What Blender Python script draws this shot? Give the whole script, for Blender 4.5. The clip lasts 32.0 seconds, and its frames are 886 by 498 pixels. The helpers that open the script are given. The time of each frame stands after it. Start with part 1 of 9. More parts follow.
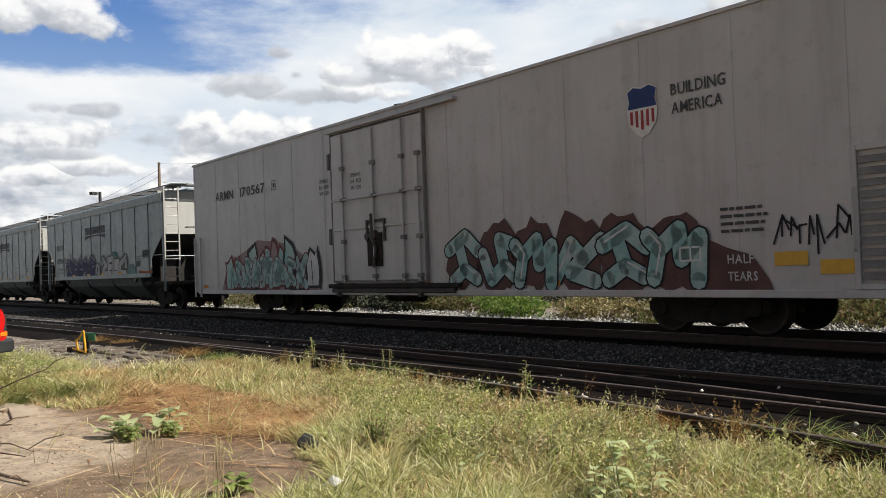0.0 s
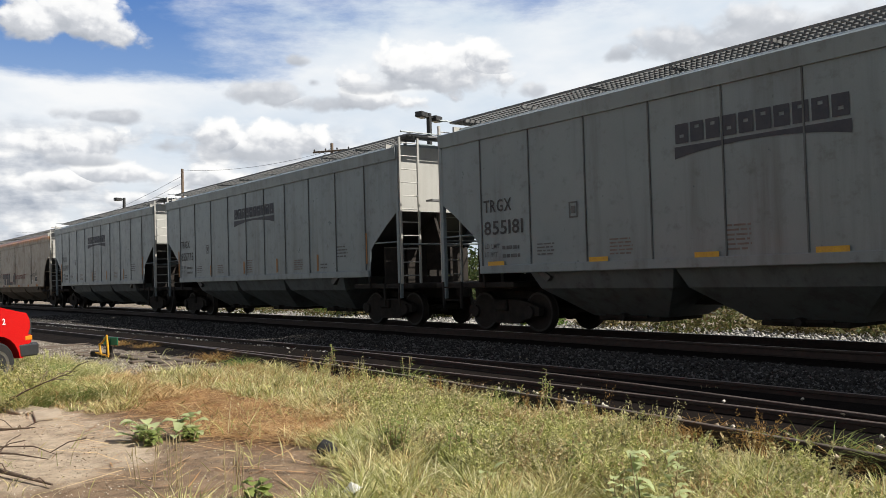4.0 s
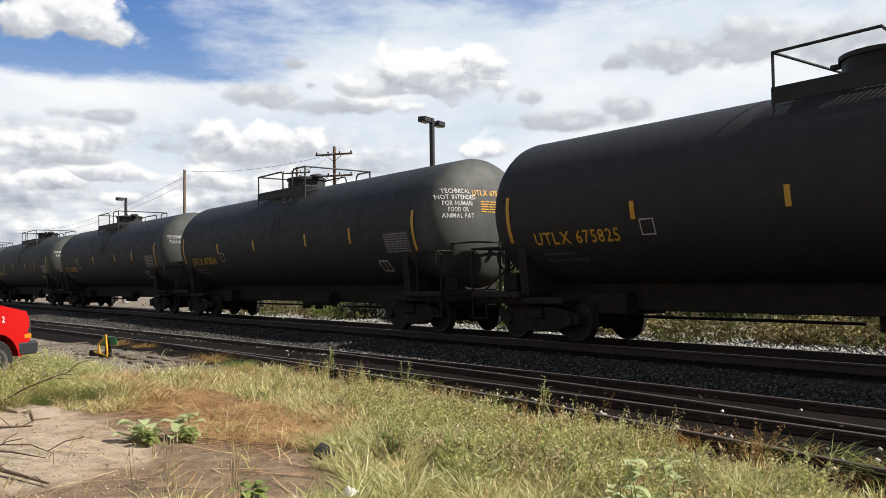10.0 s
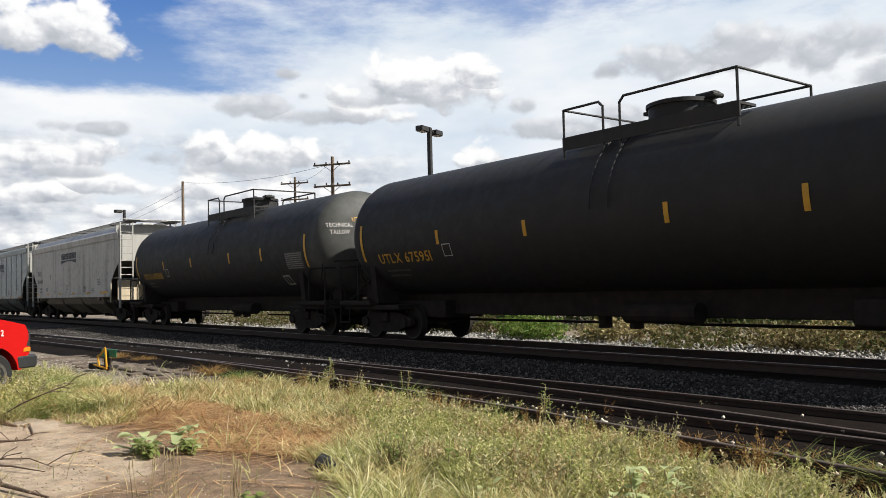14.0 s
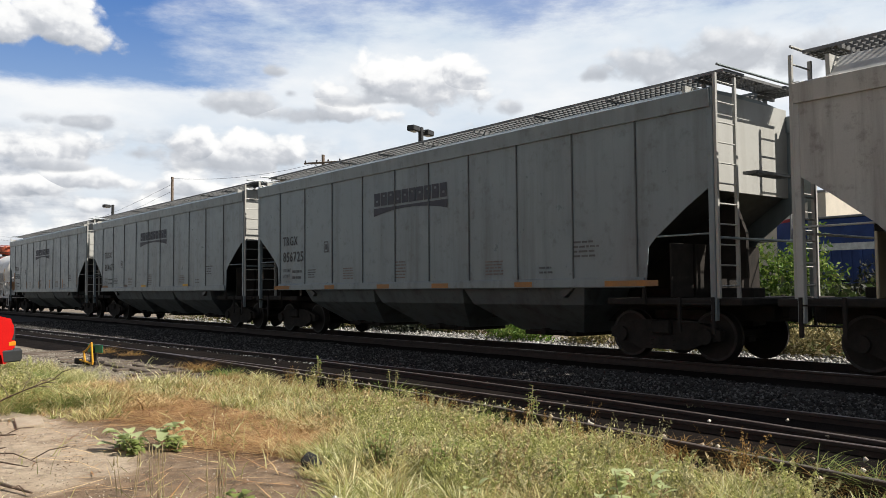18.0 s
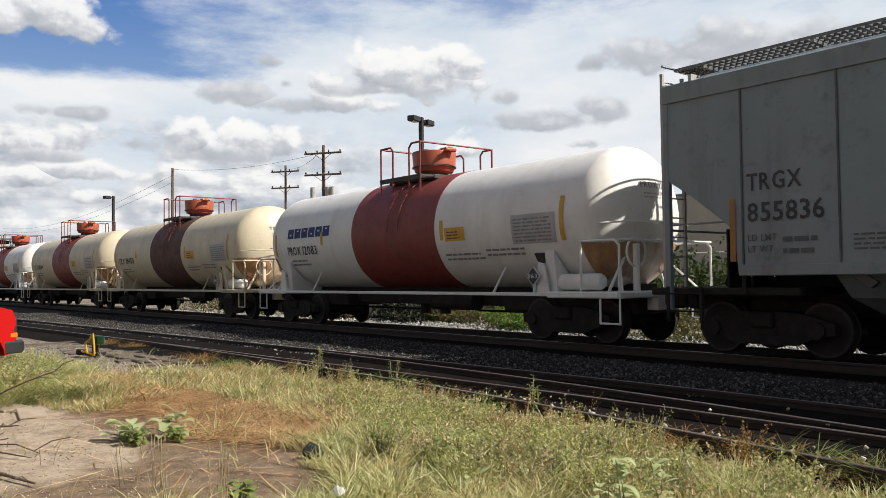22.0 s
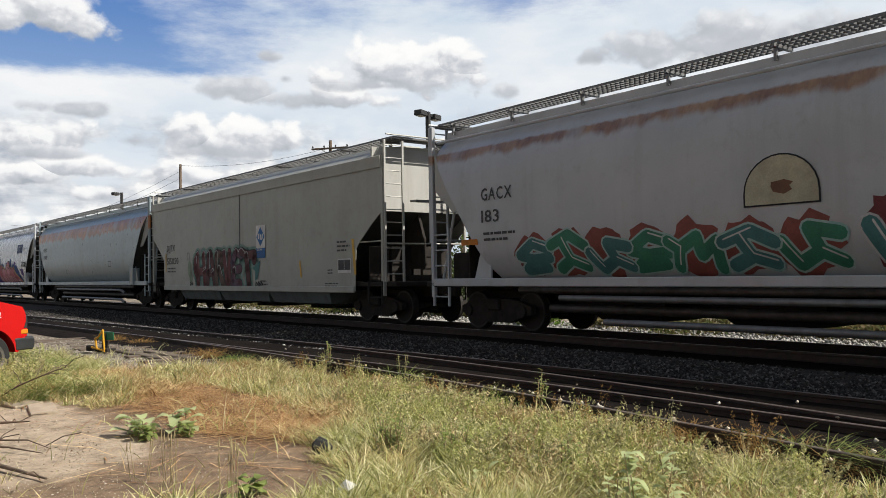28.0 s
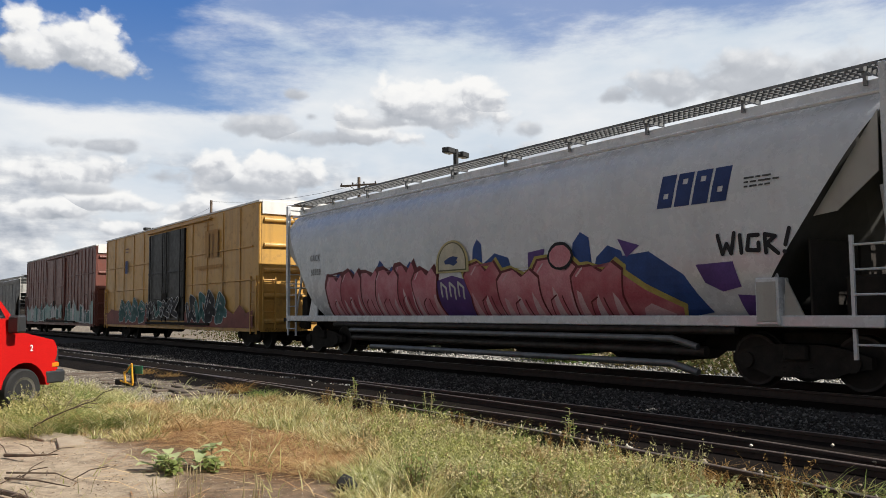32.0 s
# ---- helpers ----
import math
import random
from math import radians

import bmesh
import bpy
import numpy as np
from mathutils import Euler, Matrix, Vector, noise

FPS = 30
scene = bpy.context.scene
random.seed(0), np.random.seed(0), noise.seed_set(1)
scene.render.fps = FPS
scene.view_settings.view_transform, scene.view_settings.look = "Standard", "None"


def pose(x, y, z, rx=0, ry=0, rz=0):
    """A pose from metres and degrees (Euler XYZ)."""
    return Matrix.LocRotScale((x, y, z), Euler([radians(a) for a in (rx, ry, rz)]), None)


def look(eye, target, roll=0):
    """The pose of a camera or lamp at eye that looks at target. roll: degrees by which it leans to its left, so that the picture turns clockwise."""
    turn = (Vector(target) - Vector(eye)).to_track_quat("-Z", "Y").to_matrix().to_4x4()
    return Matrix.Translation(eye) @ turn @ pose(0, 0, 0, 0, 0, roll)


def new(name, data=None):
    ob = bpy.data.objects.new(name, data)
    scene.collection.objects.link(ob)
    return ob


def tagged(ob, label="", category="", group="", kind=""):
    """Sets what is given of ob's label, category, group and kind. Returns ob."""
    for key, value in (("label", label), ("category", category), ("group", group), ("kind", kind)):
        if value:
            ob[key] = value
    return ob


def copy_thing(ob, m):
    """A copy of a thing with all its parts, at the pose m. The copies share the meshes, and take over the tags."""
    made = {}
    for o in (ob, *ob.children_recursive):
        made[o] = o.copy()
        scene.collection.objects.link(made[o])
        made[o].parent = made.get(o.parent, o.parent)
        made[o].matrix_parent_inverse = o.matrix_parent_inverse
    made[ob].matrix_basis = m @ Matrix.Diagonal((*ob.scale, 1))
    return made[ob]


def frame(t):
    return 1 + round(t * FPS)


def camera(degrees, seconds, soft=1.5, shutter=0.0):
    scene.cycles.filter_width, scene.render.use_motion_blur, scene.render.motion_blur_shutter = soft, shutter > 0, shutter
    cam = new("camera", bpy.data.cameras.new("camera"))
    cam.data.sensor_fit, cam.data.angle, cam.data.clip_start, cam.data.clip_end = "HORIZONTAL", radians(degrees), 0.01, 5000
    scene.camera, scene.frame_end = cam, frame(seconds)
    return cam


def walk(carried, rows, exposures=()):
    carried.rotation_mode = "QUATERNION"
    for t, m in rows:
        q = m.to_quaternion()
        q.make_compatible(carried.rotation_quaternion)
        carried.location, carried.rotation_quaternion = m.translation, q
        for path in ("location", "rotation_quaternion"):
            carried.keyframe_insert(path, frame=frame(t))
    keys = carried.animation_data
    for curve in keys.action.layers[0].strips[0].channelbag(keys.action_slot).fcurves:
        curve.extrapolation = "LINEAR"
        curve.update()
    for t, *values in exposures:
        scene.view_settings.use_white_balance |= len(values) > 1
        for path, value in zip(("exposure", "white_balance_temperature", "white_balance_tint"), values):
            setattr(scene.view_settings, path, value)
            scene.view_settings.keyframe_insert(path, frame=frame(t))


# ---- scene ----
EYE = Vector((0.0, 0.0, 1.29))
LENS = 56.85
# seconds, yaw to the left of the track's normal, pitch, roll
AIM = [
    (0, 51.10, 1.23, -2.06), (0.5, 51.32, 1.08, -2.00), (1, 51.74, 0.95, -1.79), (1.5, 52.37, 1.07, -2.05),
    (2, 52.39, 1.22, -1.72), (2.5, 52.27, 1.61, -1.51), (3, 52.54, 1.72, -1.54), (3.5, 52.58, 1.80, -1.63),
    (5.5, 52.06, 1.51, -1.53), (6, 51.85, 1.52, -1.42), (6.5, 51.78, 1.90, -1.48), (7, 51.77, 2.15, -1.29),
    (7.5, 51.56, 2.53, -0.87), (8, 51.67, 2.62, -0.75), (8.5, 51.93, 2.29, -0.95), (9, 51.96, 2.10, -1.01),
    (9.5, 52.22, 2.08, -0.90), (10, 52.55, 2.15, -0.71), (10.5, 52.79, 1.95, -0.90), (11, 52.63, 2.13, -0.66),
    (11.5, 52.36, 2.40, -0.57), (12, 52.20, 2.80, -0.69), (12.5, 52.17, 2.85, -0.72), (13, 52.22, 2.61, -1.07),
    (13.5, 52.45, 2.71, -1.28), (15.5, 52.37, 2.90, -1.46), (16, 52.65, 2.71, -1.48), (16.5, 52.47, 2.51, -1.21),
    (17, 51.83, 2.60, -0.66), (17.5, 51.60, 2.78, -0.44), (18, 51.73, 2.76, -0.48), (18.5, 52.18, 2.47, -0.58),
    (19, 52.06, 2.33, -0.69), (19.5, 51.82, 2.42, -0.71), (20, 51.83, 2.34, -0.76), (20.5, 51.69, 2.19, -0.92),
    (21, 51.60, 2.47, -0.90), (21.5, 51.56, 2.41, -0.71), (22, 51.79, 2.08, -0.66), (22.5, 51.96, 2.17, -0.54),
    (23, 52.22, 2.01, -0.61), (23.5, 52.65, 1.44, -0.71), (24, 52.71, 1.30, -0.70), (24.5, 52.79, 1.69, -0.65),
    (25, 52.95, 1.62, -0.84), (25.5, 53.15, 1.34, -1.02), (26, 53.49, 1.24, -0.97), (26.5, 53.19, 1.82, -0.81),
    (28.5, 52.24, 1.65, -0.98), (29, 52.29, 1.78, -0.98), (29.5, 52.30, 2.23, -0.76), (30, 52.25, 2.50, -0.59),
    (30.5, 52.34, 2.73, -0.68), (31, 52.57, 2.75, -0.86), (31.5, 53.30, 3.50, -0.72), (32, 54.19, 4.29, -0.50),
]


def aim(yaw, pitch, roll):
    a, b = radians(yaw), radians(pitch)
    way = Vector((-math.sin(a) * math.cos(b), math.cos(a) * math.cos(b), math.sin(b)))
    return look(EYE, EYE + 10 * way, roll)


cam = camera(LENS, 32.0, soft=0.8)
# the sun goes behind thin cloud towards the end
walk(cam, [(t, aim(yaw, pitch, roll)) for t, yaw, pitch, roll in AIM],
     [(0.0, 0.62), (7.0, 0.66), (17.0, 0.66), (22.0, 0.54), (26.0, 0.54), (29.0, 0.60), (30.2, 0.56), (31.2, 0.52), (32.0, 0.52)])

# ---- daylight ----
SUN = Vector((0.86, 0.60, 1.0)).normalized()
world = bpy.data.worlds.new("sky")
scene.world = world
world.use_nodes = True
wn, wl = world.node_tree.nodes, world.node_tree.links
sky = wn.new("ShaderNodeTexSky")
sky.sky_type, sky.sun_disc = "NISHITA", False
sky.sun_elevation = math.asin(SUN.z)
sky.sun_rotation = math.atan2(SUN.x, SUN.y)
sky.air_density, sky.dust_density, sky.ozone_density = 1.0, 1.2, 1.5
sky_dim = wn.new("ShaderNodeVectorMath")
sky_dim.operation = "SCALE"
sky_dim.inputs["Scale"].default_value = 0.045
wl.new(sky.outputs[0], sky_dim.inputs[0])
# broken white cloud over the rest of the sky
w_tc, w_map = wn.new("ShaderNodeTexCoord"), wn.new("ShaderNodeMapping")
w_map.inputs["Scale"].default_value = (1.0, 1.0, 2.6)
w_noise, w_ramp, w_mix = wn.new("ShaderNodeTexNoise"), wn.new("ShaderNodeValToRGB"), wn.new("ShaderNodeMix")
w_noise.inputs["Scale"].default_value, w_noise.inputs["Detail"].default_value = 2.6, 6.0
w_ramp.color_ramp.elements[0].position, w_ramp.color_ramp.elements[1].position = 0.40, 0.58
w_mix.data_type = "RGBA"
w_mix.inputs[7].default_value = (0.25, 0.253, 0.258, 1)
wl.new(w_tc.outputs["Generated"], w_map.inputs[0])
wl.new(w_map.outputs[0], w_noise.inputs["Vector"])
wl.new(w_noise.outputs["Fac"], w_ramp.inputs["Fac"])
wl.new(w_ramp.outputs["Color"], w_mix.inputs[0])
wl.new(sky_dim.outputs[0], w_mix.inputs[6])
wl.new(w_mix.outputs[2], wn["Background"].inputs["Color"])
wn["Background"].inputs["Strength"].default_value = 1.0
sun = bpy.data.lights.new("sun", "SUN")
sun.energy, sun.angle, sun.color = 4.8, radians(0.53), (1.0, 0.94, 0.85)
sun_ob = new("sun", sun)
sun_ob.matrix_world = look(SUN * 100, (0, 0, 0))


# ---- materials ----
def rgb(c):
    return (*c, 1.0)


class Nodes:
    """A short hand for node trees."""

    def __init__(self, name):
        self.m = bpy.data.materials.new(name)
        self.m.use_nodes = True
        self.t = self.m.node_tree
        self.bsdf = self.t.nodes["Principled BSDF"]

    def add(self, kind, **kw):
        n = self.t.nodes.new(kind)
        for k, v in kw.items():
            n.inputs[k.replace("_", " ")].default_value = v
        return n

    def link(self, a, b):
        self.t.links.new(a, b)

    def noise(self, scale, detail=4.0, rough=0.6, stretch=None, space="Object"):
        tc = self.add("ShaderNodeTexCoord")
        n = self.add("ShaderNodeTexNoise", Scale=scale, Detail=detail, Roughness=rough)
        if stretch:
            mp = self.add("ShaderNodeMapping", Scale=stretch)
            self.link(tc.outputs[space], mp.inputs["Vector"])
            self.link(mp.outputs[0], n.inputs["Vector"])
        else:
            self.link(tc.outputs[space], n.inputs["Vector"])
        return n.outputs["Fac"]

    def ramp(self, fac, stops):
        r = self.add("ShaderNodeValToRGB")
        e = r.color_ramp.elements
        while len(e) < len(stops):
            e.new(0.5)
        for k, (p, c) in zip(e, stops):
            k.position = p
            k.color = rgb(c) if not isinstance(c, (int, float)) else (c, c, c, 1)
        self.link(fac, r.inputs["Fac"])
        return r.outputs["Color"]

    def mix(self, fac, a, b, mode="MIX"):
        n = self.t.nodes.new("ShaderNodeMix")
        n.data_type, n.blend_type = "RGBA", mode
        for sock, v in ((n.inputs["Factor"], fac), (n.inputs["A"], a), (n.inputs["B"], b)):
            pass
        ins = [n.inputs[0], n.inputs[6], n.inputs[7]]
        for s, v in zip(ins, (fac, a, b)):
            if isinstance(v, (int, float)):
                s.default_value = v
            elif isinstance(v, tuple):
                s.default_value = rgb(v)
            else:
                self.link(v, s)
        return n.outputs[2]

    def bump(self, fac, strength, distance=0.01):
        b = self.add("ShaderNodeBump", Strength=strength, Distance=distance)
        self.link(fac, b.inputs["Height"])
        self.link(b.outputs[0], self.bsdf.inputs["Normal"])

    def done(self, color, rough=0.6, metal=0.0, spec=0.5):
        if isinstance(color, tuple):
            self.bsdf.inputs["Base Color"].default_value = rgb(color)
        else:
            self.link(color, self.bsdf.inputs["Base Color"])
        if isinstance(rough, (int, float)):
            self.bsdf.inputs["Roughness"].default_value = rough
        else:
            self.link(rough, self.bsdf.inputs["Roughness"])
        self.bsdf.inputs["Metallic"].default_value = metal
        self.bsdf.inputs["Specular IOR Level"].default_value = spec
        return self.m


def plain(name, a, b=None, rough=0.6, metal=0.0, scale=3.0, fine=40.0, bump=0.15, spec=0.5, stretch=None):
    """Two colours mottled at a coarse scale, darkened by a fine grain."""
    n = Nodes(name)
    b = b or tuple(0.75 * v for v in a)
    c = n.mix(n.ramp(n.noise(scale, stretch=stretch), [(0.35, 0.0), (0.65, 1.0)]), a, b)
    g = n.noise(fine, 3.0)
    c = n.mix(0.5, c, n.ramp(g, [(0.3, 0.6), (0.7, 1.0)]), "MULTIPLY")
    if bump:
        n.bump(g, bump)
    return n.done(c, rough, metal, spec)


def painted(name, a, dirt, amount=0.45, rough=0.34, streak=1.0, spec=0.5, rust=None, rust_at=0.72, rust_scale=2.3, rust_soft=0.06, band=None, band_rust=(0.40, 0.145, 0.05), ragged=0.45, dust=None):
    """Car-body paint: faded in clouds, with soot washed down it in upright streaks and small stains."""
    n = Nodes(name)
    fade = n.noise(0.7, 3.0)
    c = n.mix(n.ramp(fade, [(0.3, 0.0), (0.7, 1.0)]), a, tuple(0.86 * v for v in a))
    run = n.noise(1.0, 5.0, 0.65, stretch=(2.2, 2.2, 0.16))
    c = n.mix(n.ramp(run, [(0.48, 0.0), (0.78, amount * streak)]), c, dirt)
    spots = n.noise(3.5, 6.0, 0.7)
    c = n.mix(n.ramp(spots, [(0.55, 0.0), (0.8, amount)]), c, dirt)
    if rust:
        r = n.noise(rust_scale, 8.0, 0.7)
        c = n.mix(n.ramp(r, [(rust_at - rust_soft, 0.0), (rust_at, 0.85)]), c, rust)
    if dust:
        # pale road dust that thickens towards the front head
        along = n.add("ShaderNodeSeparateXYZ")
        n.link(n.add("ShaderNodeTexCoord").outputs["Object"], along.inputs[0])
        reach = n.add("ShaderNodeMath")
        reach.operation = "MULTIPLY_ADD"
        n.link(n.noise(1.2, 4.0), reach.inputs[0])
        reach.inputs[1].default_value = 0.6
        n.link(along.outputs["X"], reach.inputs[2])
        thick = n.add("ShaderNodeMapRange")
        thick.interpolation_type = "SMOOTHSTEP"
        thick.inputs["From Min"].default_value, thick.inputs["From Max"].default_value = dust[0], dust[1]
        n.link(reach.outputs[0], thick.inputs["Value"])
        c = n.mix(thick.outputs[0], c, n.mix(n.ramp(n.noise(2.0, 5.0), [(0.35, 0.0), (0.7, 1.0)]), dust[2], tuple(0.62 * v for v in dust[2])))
    if band:
        # a band of rust along the car, ragged and run down on its lower edge
        sep = n.add("ShaderNodeSeparateXYZ")
        n.link(n.add("ShaderNodeTexCoord").outputs["Object"], sep.inputs[0])

        def shifted(v, k):
            m = n.add("ShaderNodeMath")
            m.operation = "MULTIPLY_ADD"
            n.link(v, m.inputs[0])
            m.inputs[1].default_value = k
            n.link(sep.outputs["Z"], m.inputs[2])
            return m.outputs[0]

        def edge(v, lo, hi):
            m = n.add("ShaderNodeMapRange")
            m.interpolation_type = "SMOOTHSTEP"
            m.inputs["From Min"].default_value, m.inputs["From Max"].default_value = lo, hi
            n.link(v, m.inputs["Value"])
            return m.outputs[0]

        drip = n.noise(1.0, 5.0, 0.6, stretch=(1.9, 1.9, 0.25))
        low = edge(shifted(drip, ragged), band[0] + ragged * 0.5 - 0.05, band[0] + ragged * 0.5 + 0.12)
        high = edge(shifted(n.noise(5.0, 4.0), 0.12), band[1] + 0.09, band[1] + 0.03)
        holes = n.ramp(n.noise(1.0, 4.0, 0.6, stretch=(1.1, 1.1, 0.4)), [(0.30, 0.35), (0.47, 0.98)])
        tone = n.mix(n.ramp(n.noise(1.6, 5.0, 0.7, stretch=(1.5, 1.5, 0.4)), [(0.35, 0.0), (0.65, 1.0)]), band_rust, tuple(f * v for f, v in zip((0.42, 0.34, 0.5), band_rust)))
        c = n.mix(n.mix(1.0, n.mix(1.0, low, high, "MULTIPLY"), holes, "MULTIPLY"), c, tone)
    fine = n.noise(55.0, 2.0)
    c = n.mix(0.25, c, n.ramp(fine, [(0.3, 0.7), (0.7, 1.0)]), "MULTIPLY")
    n.bump(n.noise(1.6, 2.0), 0.12, 0.02)
    return n.done(c, n.ramp(spots, [(0.3, rough), (0.8, min(1, rough + 0.3))]), 0.0, spec)


GREY = painted("hopper_grey_paint", (0.205, 0.252, 0.27), (0.075, 0.08, 0.08), 0.72, rough=0.26, spec=0.7)
PALE = painted("hopper_pale_paint", (0.455, 0.455, 0.435), (0.12, 0.105, 0.09), 0.85)
TAN = painted("hopper_tan_paint", (0.36, 0.315, 0.25), (0.17, 0.12, 0.08), 0.6, rust=(0.15, 0.085, 0.05), rust_at=0.70, rust_scale=0.8, rust_soft=0.2, band=(3.96, 4.3), band_rust=(0.62, 0.30, 0.10), ragged=0.12)
SILVER = painted("hopper_silver_paint", (0.42, 0.445, 0.47), (0.24, 0.22, 0.20), 0.4, rough=0.30, spec=0.7, band=(3.75, 3.98), band_rust=(0.34, 0.20, 0.10), ragged=0.5)
SLATE = painted("hopper_slate_paint", (0.31, 0.385, 0.415), (0.17, 0.17, 0.16), 0.45, rough=0.24, spec=0.75, band=(3.36, 3.90), band_rust=(0.44, 0.155, 0.032), ragged=0.9)
LILAC = painted("hopper_lilac_paint", (0.64, 0.665, 0.70), (0.36, 0.34, 0.34), 0.3, rough=0.15, spec=0.85)
CREAM_WEB = painted("cream_bolster_paint", (0.58, 0.50, 0.36), (0.22, 0.14, 0.08), 0.5)
CREAM = painted("hopper_cream_paint", (0.36, 0.365, 0.325), (0.24, 0.20, 0.15), 0.35)
REEFER = painted("refrigerator_white_paint", (0.47, 0.462, 0.462), (0.24, 0.21, 0.19), 0.55, rough=0.28, spec=0.65)
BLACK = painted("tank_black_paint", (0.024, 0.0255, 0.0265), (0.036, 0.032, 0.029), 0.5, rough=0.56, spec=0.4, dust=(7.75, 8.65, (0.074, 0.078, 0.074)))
WHITE = painted("tank_white_paint", (0.80, 0.795, 0.77), (0.42, 0.34, 0.26), 0.3, rough=0.4)
IVORY = painted("tank_ivory_paint", (0.66, 0.58, 0.42), (0.38, 0.26, 0.15), 0.45, rough=0.4)
BAND = painted("tank_red_band_paint", (0.24, 0.045, 0.035), (0.09, 0.03, 0.022), 0.6, rough=0.45)
HEAD_WHITE = painted("stained_white_head", (0.82, 0.80, 0.76), (0.42, 0.34, 0.26), 0.3, rough=0.4, band=(1.2, 1.95), band_rust=(0.50, 0.30, 0.13), ragged=0.8)
HEAD_IVORY = painted("stained_ivory_head", (0.66, 0.58, 0.42), (0.38, 0.26, 0.15), 0.45, rough=0.4, band=(1.2, 2.05), band_rust=(0.48, 0.25, 0.09), ragged=0.8)
SOOTY_BAND = painted("sooty_red_band_paint", (0.115, 0.050, 0.034), (0.035, 0.025, 0.019), 0.85, rough=0.6)
DOMERED = painted("dome_red_paint", (0.42, 0.10, 0.05), (0.20, 0.06, 0.035), 0.5)
YELLOWCAR = painted("boxcar_yellow_paint", (0.60, 0.34, 0.08), (0.20, 0.11, 0.045), 0.75)
END_PALE = painted("pale_end_paint", (0.41, 0.41, 0.385), (0.22, 0.20, 0.17), 0.45)
# slope sheets below the car ends: their deep shade is put into the colour
SLOPE = plain("shade_dark_slope_sheet", (0.06, 0.06, 0.056), (0.035, 0.034, 0.032), 0.8, 0, 1.5, 40, 0.2)
BROWNCAR = painted("boxcar_brown_paint", (0.18, 0.06, 0.045), (0.07, 0.04, 0.03), 0.5)
DOOR_BLACK = painted("door_black_paint", (0.014, 0.013, 0.013), (0.03, 0.025, 0.02), 0.5, spec=0.2)
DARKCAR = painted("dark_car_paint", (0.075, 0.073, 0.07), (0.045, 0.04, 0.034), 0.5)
SEAM = plain("grimy_seam", (0.13, 0.145, 0.15), (0.07, 0.075, 0.075), 0.7, 0, 1.2, 30, 0.1)
DARK_SHEET = plain("dark_sheet", (0.075, 0.07, 0.065), (0.045, 0.04, 0.036), 0.75, 0, 2, 40, 0.2)
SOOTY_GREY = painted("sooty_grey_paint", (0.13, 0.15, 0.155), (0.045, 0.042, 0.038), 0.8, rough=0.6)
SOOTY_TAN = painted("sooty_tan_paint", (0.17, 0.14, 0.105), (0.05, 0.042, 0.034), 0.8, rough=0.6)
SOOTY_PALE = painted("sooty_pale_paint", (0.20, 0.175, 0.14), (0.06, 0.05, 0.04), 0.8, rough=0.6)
GRIME = plain("truck_grime", (0.027, 0.025, 0.023), (0.042, 0.036, 0.032), 0.85, 0.0, 4, 50, 0.3, 0.1)
WHEELSTEEL = plain("wheel_steel", (0.040, 0.035, 0.031), (0.028, 0.025, 0.023), 0.7, 0.0, 6, 60, 0.1, 0.15)
RIM = plain("polished_tread", (0.05, 0.047, 0.045), (0.03, 0.028, 0.027), 0.5, 0.5, 6, 60, 0.05)
GALV = plain("galvanised_grating", (0.22, 0.225, 0.23), (0.15, 0.15, 0.15), 0.5, 0.5, 5, 60, 0.1)
DECAL_BLACK = plain("black_stencil", (0.03, 0.03, 0.035), (0.06, 0.06, 0.06), 0.6, 0, 5, 60, 0)
DECAL_YELLOW = plain("yellow_reflector", (0.70, 0.40, 0.03), (0.60, 0.33, 0.04), 0.5, 0, 5, 60, 0)
DECAL_WHITE = plain("white_stencil", (0.72, 0.72, 0.70), (0.55, 0.54, 0.52), 0.6, 0, 5, 60, 0)
RAILSTEEL = plain("rail_rust", (0.060, 0.038, 0.029), (0.038, 0.026, 0.021), 0.75, 0.1, 8, 60, 0.2)
RAILHEAD = plain("rail_head", (0.34, 0.29, 0.26), (0.22, 0.17, 0.15), 0.38, 0.7, 3, 80, 0.05, stretch=(0.3, 8, 8))
TIE = plain("creosoted_tie", (0.055, 0.042, 0.033), (0.10, 0.08, 0.065), 0.9, 0, 2, 30, 0.5, stretch=(8, 0.6, 8))


